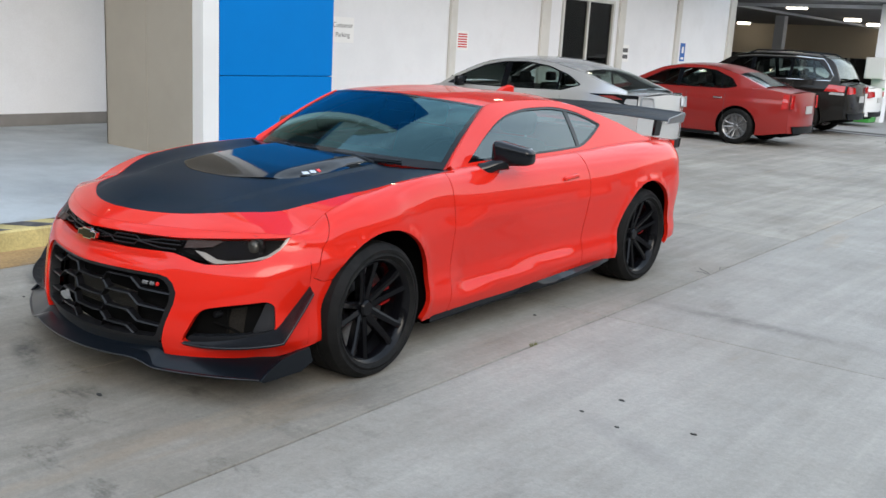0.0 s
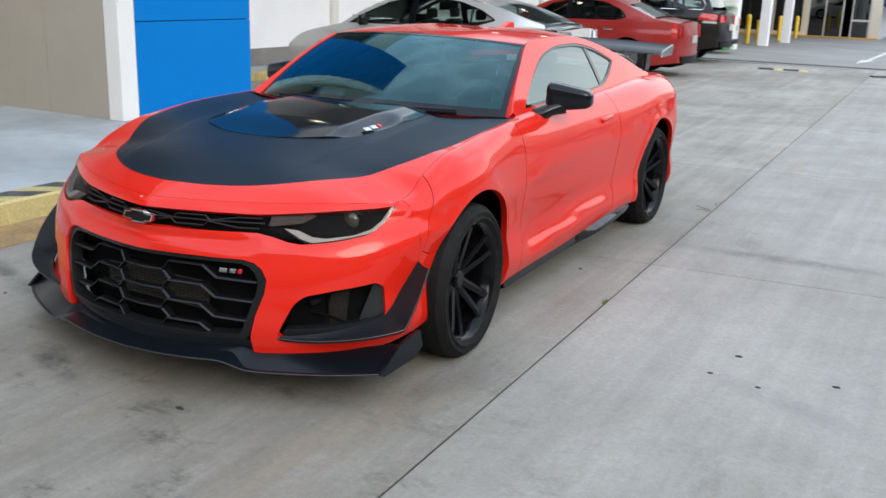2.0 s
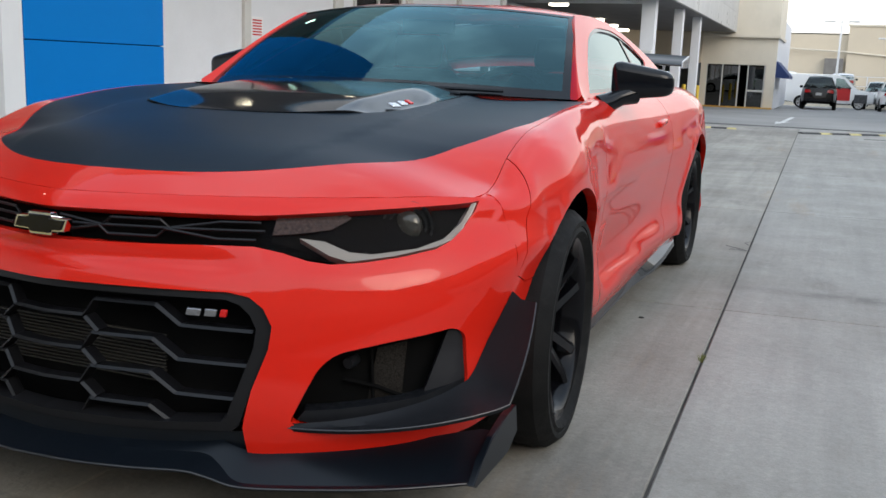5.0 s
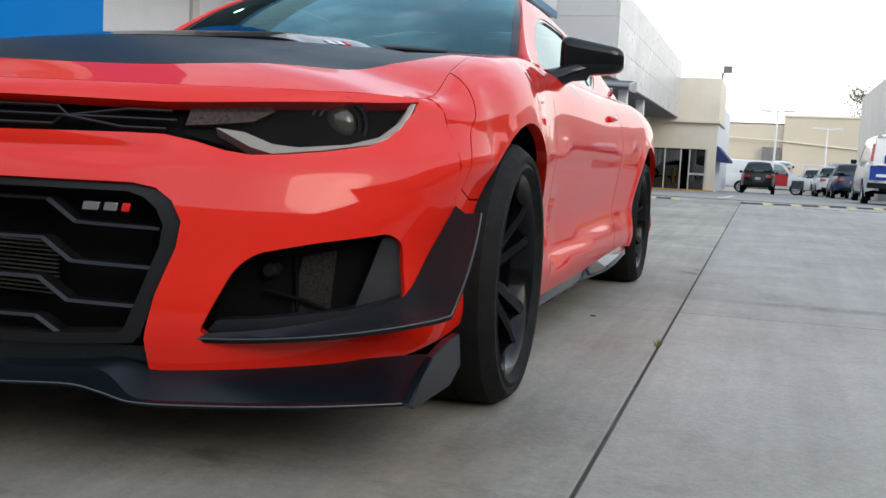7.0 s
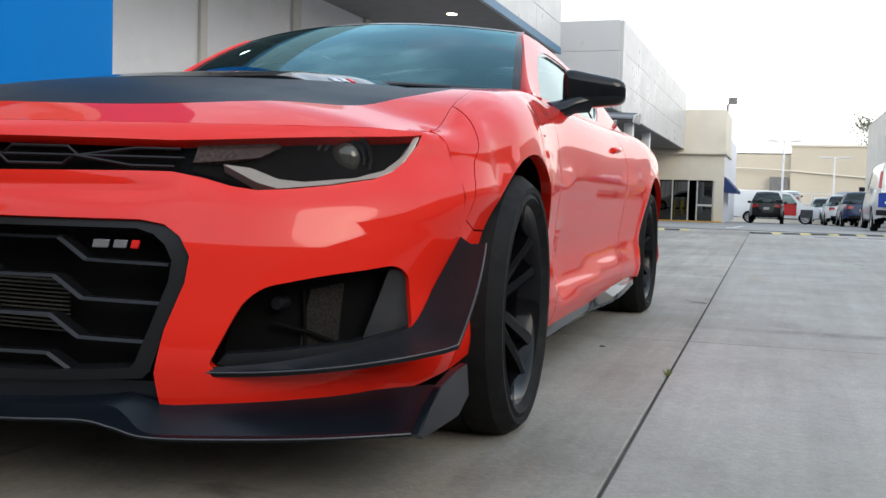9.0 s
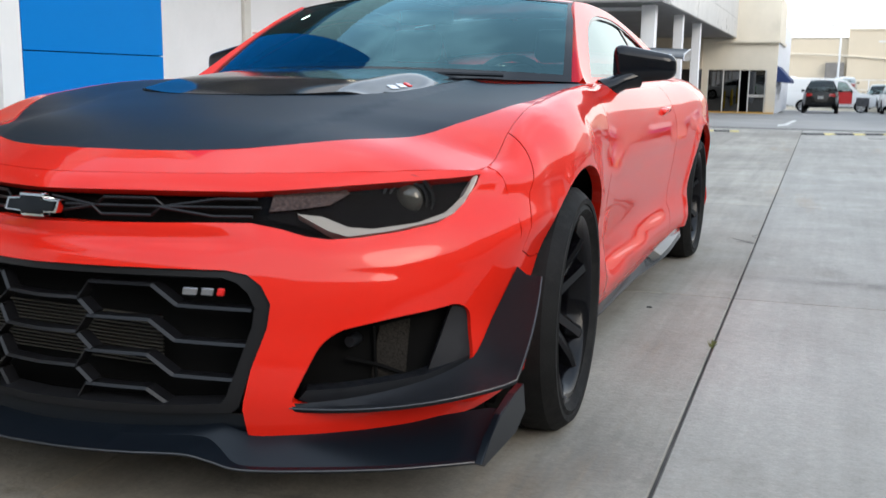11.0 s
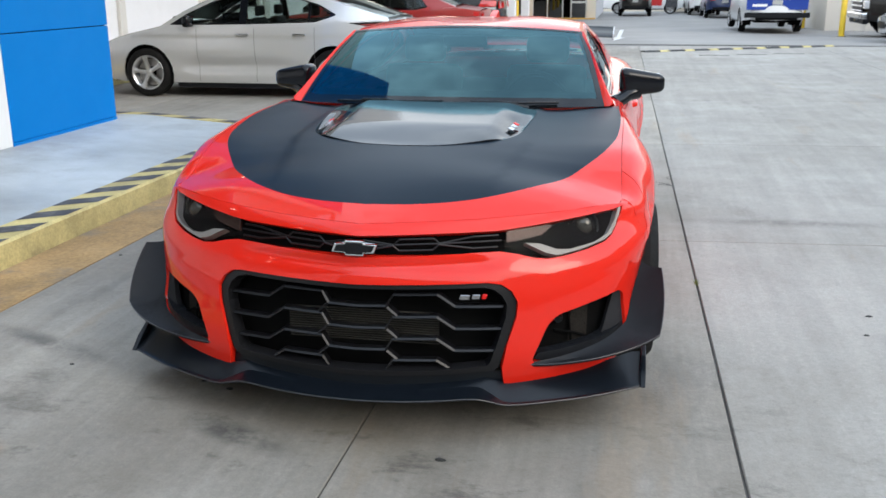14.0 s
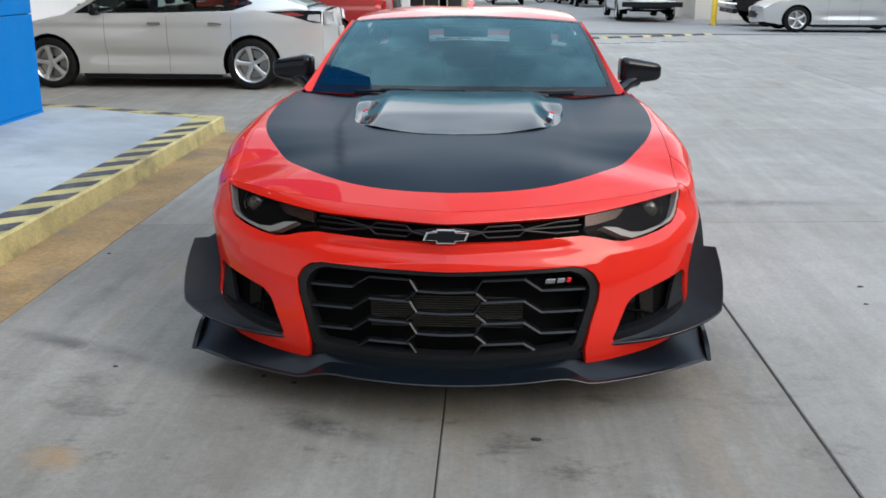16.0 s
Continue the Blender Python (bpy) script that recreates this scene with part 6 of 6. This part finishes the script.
HATCH_MORE = dict(crease=(.43, .055), bars=((.56, .30), (1.43, .10), (2.36, .03)), tail_mat=lamp_glass, side_lamps=[("lamp_housing", gloss_black, [(2.90, 1.005), (3.20, .955), (3.50, .86), (3.60, .86), (3.60, 1.015), (3.30, 1.02)]), ("tail_lamp", material("smoked_tail_lamp", (.20, .02, .018), .15, coat=1.0), [(3.05, .988), (3.28, .945), (3.40, .955), (3.26, .998)]), ("reversing_lamp", lamp_glass, [(3.42, .90), (3.59, .875), (3.59, .97), (3.44, .965)])],
                  tail_lamps=[(.62, .86), (.99, .84), (.99, 1.0), (.66, .98)])
HATCH = dict(L=4.47, W=1.81, H=1.43, fo=.84, wb=2.694, top=[(-.84, .60), (-.6, .745), (-.3, .84), (0, .905), (.4, .975), (1.5, .955), (2.6, .99), (3.2, 1.04), (3.63, 1.0)], belt_z=.96,
             rail=[(.22, .95), (.60, 1.17), (1.0, 1.335), (1.35, 1.40), (1.75, 1.42), (2.2, 1.385), (2.7, 1.28), (3.1, 1.15), (3.42, 1.05)],
             panes=[[(.36, .972), (.62, 1.125), (1.0, 1.29), (1.35, 1.362), (1.75, 1.380), (2.15, 1.338), (2.50, 1.235), (2.74, 1.105), (2.45, 1.012), (1.5, .985)]])
SEDAN = dict(L=4.52, W=1.81, H=1.42, fo=.82, wb=2.775, top=[(-.82, .66), (-.5, .80), (0, .90), (.5, .96), (1.5, .945), (2.6, 1.0), (3.2, 1.05), (3.7, .99)], belt_z=.95,
             rail=[(.38, .95), (.75, 1.15), (1.15, 1.33), (1.45, 1.39), (1.9, 1.415), (2.3, 1.385), (2.7, 1.28), (3.05, 1.14), (3.25, 1.06)],
             panes=[[(.62, .985), (.95, 1.15), (1.22, 1.285), (1.52, 1.345), (1.95, 1.362), (2.25, 1.335), (2.60, 1.20), (2.72, 1.06), (2.5, 1.01)]], bars=((1.55, .09), (2.42, .03)))
SUV = dict(L=4.72, W=1.94, H=1.76, fo=.93, wb=2.915, top=[(-.93, .92), (-.7, 1.06), (0, 1.12), (.5, 1.16), (1.5, 1.13), (2.8, 1.16), (3.5, 1.17), (3.77, 1.10)], belt_z=1.15, sill=.30, wheel_r=.375,
           rail=[(.42, 1.15), (.80, 1.40), (1.15, 1.62), (1.5, 1.70), (2.1, 1.73), (2.8, 1.72), (3.2, 1.68), (3.42, 1.56), (3.62, 1.18)],
           panes=[[(.78, 1.19), (1.02, 1.40), (1.28, 1.58), (1.66, 1.625), (2.5, 1.64), (3.12, 1.61), (3.42, 1.32), (3.40, 1.21), (2.5, 1.195)]], bars=((1.66, .09), (2.55, .06)))
PICKUP = dict(L=5.6, W=1.98, H=1.85, fo=.95, wb=3.55, top=[(-.95, 1.0), (-.7, 1.14), (0, 1.20), (.5, 1.22), (2.4, 1.20), (4.6, 1.20)], belt_z=1.2, sill=.42, wheel_r=.40, cargo="bed",
              rail=[(.45, 1.2), (.80, 1.46), (1.1, 1.72), (1.4, 1.82), (2.2, 1.85), (2.6, 1.80), (2.75, 1.5), (2.8, 1.2)],
              panes=[[(.80, 1.25), (1.05, 1.50), (1.25, 1.70), (1.70, 1.74), (1.70, 1.25)], [(1.78, 1.25), (1.78, 1.74), (2.45, 1.74), (2.5, 1.25)]])
VAN = dict(L=5.7, W=2.0, H=2.1, fo=.85, wb=3.43, top=[(-.85, 1.0), (-.5, 1.14), (0, 1.2), (.5, 1.24), (2.4, 1.26), (4.85, 1.26)], belt_z=1.26, sill=.36, wheel_r=.37, lean=.16,
           rail=[(.15, 1.25), (.5, 1.55), (.85, 1.92), (1.2, 2.06), (2.5, 2.10), (4.0, 2.10), (4.6, 2.05), (4.72, 1.9), (4.80, 1.26)],
           panes=[[(.50, 1.30), (.75, 1.60), (.98, 1.88), (1.45, 1.92), (1.45, 1.30)]])

parked("hatchback_car", "silver hatchback with alloy wheels, parked nose to the wall", (-5.69, 9.17, 0), -90, silver_paint, **HATCH, **HATCH_MORE)
parked("saloon_car", "dark red saloon parked nose to the wall", (-5.62, 14.76, 0), -90, maroon_paint, **SEDAN, side_lamps=[("tail_lamp", tail_red, [(3.56, .70), (3.67, .72), (3.67, .96), (3.58, .98)])], tail_lamps=[(.90, .72), (.99, .72), (.99, .96), (.88, .96)], crease=(.42, .012), spokes="twin", alloy=material("dark_alloy", (.22, .22, .225), .3, metal=.7))
parked("sport_utility_car", "black estate off-roader parked nose to the wall", (-5.95, 19.0, 0), -90, black_paint, **SUV, side_lamps=[("tail_lamp", tail_red, [(3.34, .96), (3.75, .96), (3.75, 1.09), (3.42, 1.11)]), ("reversing_lamp", lamp_glass, [(3.44, .90), (3.75, .89), (3.75, .945), (3.48, .95)])], line=[(.70, 1.165), (1.6, 1.165), (2.5, 1.175), (3.42, 1.185), (3.46, 1.30), (3.30, 1.53), (3.18, 1.645), (2.6, 1.672), (1.65, 1.66), (1.25, 1.61)], rails=True, tail_lamps=[(.55, .93), (.99, .92), (.99, 1.09), (.55, 1.06)], crease=(.55, .02))
parked("small_car", "white car parked beyond the black off-roader", (-6.65, 23.6, -.05), -90, white_paint, **SEDAN)
# across the drive and in the far car park
parked("hatchback_car", "silver hatchback parked beside a black pickup", (8.15, 22.7, -.03), -90, silver_paint, **HATCH, **HATCH_MORE)
near_pickup = parked("pickup_truck", "black pickup with a chrome bumper, parked by the yellow post", (8.40, 26.3, -.09), -90, black_paint, **PICKUP)
def pickup_face(car):
    """Chrome-barred grille, bumper and lamps of the pickup's nose."""
    part("grille_backing", boxes((-.62, .62, -1.075, -1.03, .72, 1.03), bevel=.02), grille_black, car)
    for z in (.745, .875, 1.005):
        part("grille_bar", boxes((-.64, .64, -1.10, -1.06, z - .022, z + .022), bevel=.01), chrome, car)
    for sg in (1, -1):
        bm = bmesh.new()
        box(bm, sg * .64, sg * .93, -1.06, -.93, .80, 1.03, bevel=.02)
        part("headlamp", bm, lamp_glass, car)
    part("front_bumper", boxes((-.96, .96, -1.13, -.95, .52, .69), bevel=.03), chrome, car)
    part("valance", boxes((-.90, .90, -1.06, -.92, .38, .52), bevel=.02), plastic, car)


pickup_face(near_pickup)
van = parked("delivery_van", "white van with a blue lower half, seen from behind", (5.35, 33.0, -.13), 180, white_paint, **VAN)

# the van's blue tail, its print and steel bumper
for nm, r, m_ in (("blue_band", (-.93, .93, 4.925, 4.937, .74, 1.16), van_blue), ("rear_bumper", (-.98, .98, 4.93, 5.06, .50, .66), plastic), ("print_bar", (-.45, -.12, 4.95, 4.956, 1.28, 1.44), van_blue), ("print_bar", (-.42, .35, 4.942, 4.946, 1.06, 1.10), sign_white), ("print_bar", (.30, .75, 4.942, 4.946, .84, .92), sign_white), ("emblem", (.35, .56, 4.95, 4.956, 1.24, 1.48), van_blue)):
    bm = bmesh.new()
    box(bm, *r, bevel=.004)
    part(nm, bm, m_, van)
skin("rear_door_panel", sheet(lambda u, z: Vector((u, 4.945 - .10 * max(0.0, z - 1.2), z)), rounded([(-.88, 1.18), (.88, 1.18), (.80, 2.02), (-.80, 2.02)], .06), (), .2, .05), white_paint, van)
for sg in (1, -1):
    skin("tall_tail_lamp", (lambda q: q if sg > 0 else reflect(q))(sheet(lambda u, z: Vector((u, 4.955 - .10 * max(0.0, z - 1.2), z)), [(.86, 1.30), (.95, 1.30), (.90, 1.80), (.83, 1.80)], (), .1, .02)), tail_red, van)

parked("pickup_truck", "black pickup seen from behind in the far car park", (1.04, 59.3, FALL(57)), 180, black_paint, **PICKUP)
parked("pickup_truck", "navy pickup parked in the far row", (5.75, 54.8, FALL(53)), 180, navy_paint, **PICKUP)
parked("pickup_truck", "white pickup parked in the far row", (5.3, 62.8, FALL(61)), 180, white_paint, **PICKUP)
parked("pickup_truck", "white pickup at the end of the far row", (4.7, 71.3, FALL(69)), 180, white_paint, **PICKUP)
far_van = parked("delivery_van", "white van with red and dark print, parked across", (3.35, 63.2, FALL(63)), 90, white_paint, **VAN)
for k, (m_, a, b, c, d) in enumerate(((sign_red, .55, 1.55, .55, 1.30), (kerb_dark, -.45, .30, .42, .95))):
    bm = boxes((-1.01, -1.0, a, b, c, d))
    part("print_bar", bm, m_, far_van)
for k, (x, m_, lab) in enumerate(((-1.6, white_paint, "white car beyond the far railing"), (2.4, silver_paint, "silver car beyond the far railing"), (6.6, navy_paint, "blue car beyond the far railing"), (10.6, white_paint, "white car at the end of the far railing"))):
    parked("far_car", lab, (x, 76.5, .25), 180, m_, **SEDAN)
parked("far_car", "pale blue car parked beside the white building", (8.7, 41.5, FALL(39)), 180, sky_paint, **SEDAN)

# ---------------- across the drive ----------------
hall_wall = material("warm_white_stucco", (.60, .56, .50), .8, vary=.08, scale=.5, dirt=((.46, .42, .36), .6, .5))
hall = tagged(new("white_building"), "white workshop with a window, on the open side of the drive", "building", kind="structure")
part("front_wall", boxes((7.4, 9.55, 31.2, 31.5, -.3, 6.2), (9.55, 10.5, 31.2, 31.5, -.3, 1.2), (9.55, 10.5, 31.2, 31.5, 2.4, 6.2), (10.5, 45, 31.2, 31.5, -.3, 6.2)), hall_wall, hall)
part("side_wall", boxes((7.4, 7.7, 31.5, 70, -.9, 6.2)), hall_wall, hall)
part("roof", boxes((7.4, 45, 31.2, 70, 6.2, 6.3)), roof_deck, hall)
part("pane", boxes((9.6, 10.45, 31.33, 31.35, 1.25, 2.35)), tinted, hall)
part("frame", boxes((9.55, 10.5, 31.18, 31.28, 1.78, 1.84), (9.55, 9.6, 31.18, 31.28, 1.2, 2.4), (10.45, 10.5, 31.18, 31.28, 1.2, 2.4)), frame_metal, hall)
for x in (7.4, 8.05, 8.7, 9.35):
    part("rib", boxes((x, x + .05, 31.16, 31.2, -.2, 6.2)), hall_wall, hall)
def post(x, y, h):
    p = thing("bollard", "yellow painted steel bollard on the concrete", "bollard", (x, y, FALL(y)), group="yellow bollards")
    part("post", turned([(-.02, .085), (h - .05, .085), (h - .015, .06), (h, .0)], 16, axis="z"), bollard_yellow, p, smooth=50)
    part("base_plate", boxes((-.13, .13, -.13, .13, -.01, .012), bevel=.004), grey_base, p)
post(6.92, 26.0, 1.52), post(7.05, 33.5, 1.25), post(-4.15, 31.9, 1.04), post(-4.05, 33.4, .85), post(-4.0, 37.6, 1.0), post(-4.0, 42.0, 1.0)

# speed bumps of black and yellow rubber blocks
def speed_bump(a, b, n, label):
    s = thing("speed_bump", label, "speed bump", (a[0], a[1], 0), math.degrees(math.atan2(b[1] - a[1], b[0] - a[0])))
    pitch = math.dist(a, b) / n
    for k in range(n):
        for x0, x1, m_ in ((pitch * k + .004, pitch * (k + .62) - .004, rubber_black), (pitch * (k + .62) + .004, pitch * (k + 1) - .004, kerb_yellow)):
            bm = extruded([(-.12, -.002), (-.09, .020), (-.04, .030), (.04, .030), (.09, .020), (.12, -.002)], "x", x0, x1)
            part("block", bm, m_, s)
speed_bump((-1.14, 17.95), (-.12, 18.05), 2, "short black and yellow rubber speed bump")
speed_bump((1.15, 17.75), (5.55, 20.2), 8, "long black and yellow rubber speed bump")
for x0, y0 in ((2.3, 16.9), (3.1, 17.25), (3.9, 17.6)):
    tagged(part("road_patch", boxes((x0, x0 + .62, y0, y0 + .10, -.001, .003)), rubber_black, None), "worn dark mark of a removed bump", "road mark", kind="structure")
tagged(part("road_arrow", mesh_of("road_arrow", [(.42, 22.2, -.026), (.70, 24.4, -.06), (.58, 24.4, -.06), (.62, 31.0, -.16), (.48, 31.0, -.16), (.46, 24.4, -.06), (.34, 24.4, -.06)], [(0, 1, 2, 5, 6), (2, 3, 4, 5)]), paint_white, None), "worn white painted arrow on the drive", "road mark", kind="structure")

# green container and cabinets by the first column
bin_green = material("green_steel", (.05, .30, .05), .5, vary=.1)
b = thing("waste_container", "green steel container beside the first column", "container", (-4.1, 26.0, FALL(26)))
part("tub", extruded([(-.55, 0), (.55, 0), (.62, .95), (-.62, .95)], "y", -.4, .4, .02), bin_green, b)
part("rim", boxes((-.66, .66, -.44, .44, .93, 1.0), bevel=.01), bin_green, b)
c = thing("switch_cabinet", "grey steel cabinet fixed to the first column", "cabinet", (-3.75, 26.45, 1.15))
part("case", boxes((-.28, .28, -.16, .06, 0, .62), bevel=.01), pale, c)
part("door", boxes((-.25, .25, -.175, -.16, .03, .59), bevel=.004), pale, c)

# ---------------- the far side ----------------
far = tagged(new("far_building"), "long beige building behind the far car park", "building", kind="structure")
part("wall", boxes((-8, 2.6, 86, 86.4, -1.5, 5.1), (2.6, 70, 85.6, 86, -1.5, 5.7)), beige, far)
part("roof", boxes((-8, 70, 86, 110, 5.0, 5.1)), roof_deck, far)
part("parapet", boxes((2.5, 70, 85.5, 86.1, 5.7, 5.85)), cream, far)
part("louvre", boxes((.9, 2.4, 85.5, 85.99, 1.1, 3.0)), grey_base, far)
part("pipe", tube([(-8, 85.9, 4.0), (2, 85.5, 3.6), (20, 85.5, 2.2)], .07, 6), cream, far)
rail = tagged(new("far_railing"), "white railing of the raised far car park", "railing", kind="structure")
part("retaining_wall", boxes((-8, 40, 73.4, 73.7, -1.2, .25)), cream, rail)
for k in range(17):
    part("rail_post", boxes((-8 + 3 * k, -7.92 + 3 * k, 73.5, 73.6, .25, 1.5)), sign_white, rail)
for z in (.75, 1.45):
    part("rail_bar", boxes((-8, 40, 73.52, 73.58, z, z + .05)), sign_white, rail)
def lamp_post(x, y, h, label):
    p = thing("lamp_post", label, "lamp post", (x, y, FALL(y)))
    part("pole", tube([(0, 0, 0), (0, 0, h)], [.09, .06], 8), sign_white, p)
    part("arm", tube([(-.8, 0, h - .1), (.8, 0, h - .1)], .04, 6), sign_white, p)
    for x_ in (-.8, .8):
        part("lamp_head", boxes((x_ - .35, x_ + .35, -.15, .15, h - .12, h), bevel=.02), pale, p)
lamp_post(1.9, 70, 6.0, "white lamp post with two heads in the car park")
lamp_post(5.8, 79, 5.4, "white lamp post before the far building")

leaf = material("eucalyptus_leaf", (.085, .10, .05), .6, vary=.3, scale=3)
bark = material("grey_bark", (.16, .13, .10), .9, vary=.3, scale=4)
def tree(x, y, h, r, seed, label):
    rnd = random.Random(seed)
    t = thing("tree", label, "tree", (x, y, -1.2))
    limbs = bmesh.new()
    tube([(0, 0, 0), (.1, 0, h * .4), (-.1, .1, h * .7)], [.35, .25, .15], 8, limbs)
    tips = []
    for k in range(11):
        a, u = rnd.uniform(0, math.tau), rnd.uniform(.45, .7)
        e = Vector((math.cos(a) * r * rnd.uniform(.4, .95), math.sin(a) * r * rnd.uniform(.4, .95), h * rnd.uniform(.68, .97)))
        tube([(0, 0, h * u), e * .6 + Vector((0, 0, h * .33)), e], [.10, .06, .02], 5, limbs)
        tips.append(e)
    part("trunk", limbs, bark, t)
    vs, fs = [], []
    for e in tips:
        for _ in range(320):
            d = Vector((rnd.gauss(0, 1), rnd.gauss(0, 1), rnd.gauss(0, .7))) * r * .20
            c_, a, b_ = e + d, Vector((rnd.uniform(-1, 1), rnd.uniform(-1, 1), rnd.uniform(-1, 1))).normalized() * .16, Vector((rnd.uniform(-1, 1), rnd.uniform(-1, 1), rnd.uniform(-1, 1))).normalized() * .08
            k = len(vs)
            vs += [c_ - a, c_ + b_, c_ + a, c_ - b_]
            fs.append((k, k + 1, k + 2, k + 3))
    part("crown", mesh_of("crown", vs, fs), leaf, t)
tree(11.6, 100, 10.6, 3.4, 3, "tall grey-green tree behind the far building")
tree(16.0, 104, 9.6, 3.0, 5, "grey-green tree behind the far building")

# ---------------- out of view: walls added to shape light and reflections --------
# unseen wall behind the camera, its height set to block low sky
street = tagged(new("unseen_street_wall"), "unseen plain taupe wall added to darken the coupe's nose", "building", kind="structure")
part("wall", boxes((-45, 60, -30, -29.5, -.05, 12.5)), taupe, street)
part("plinth", boxes((-45, 60, -29.5, -29.3, -.05, 1.0)), grey_base, street)
# unseen wall added so the coupe's flank reflects something darker than sky
yard = tagged(new("unseen_yard_wall"), "unseen plain wall added on the open side for reflections", "building", kind="structure")
part("wall", boxes((17, 17.4, -29, 31, -.05, 6.0)), taupe, yard)
part("plinth", boxes((16.9, 17, -29, 31, -.05, .9)), grey_base, yard)
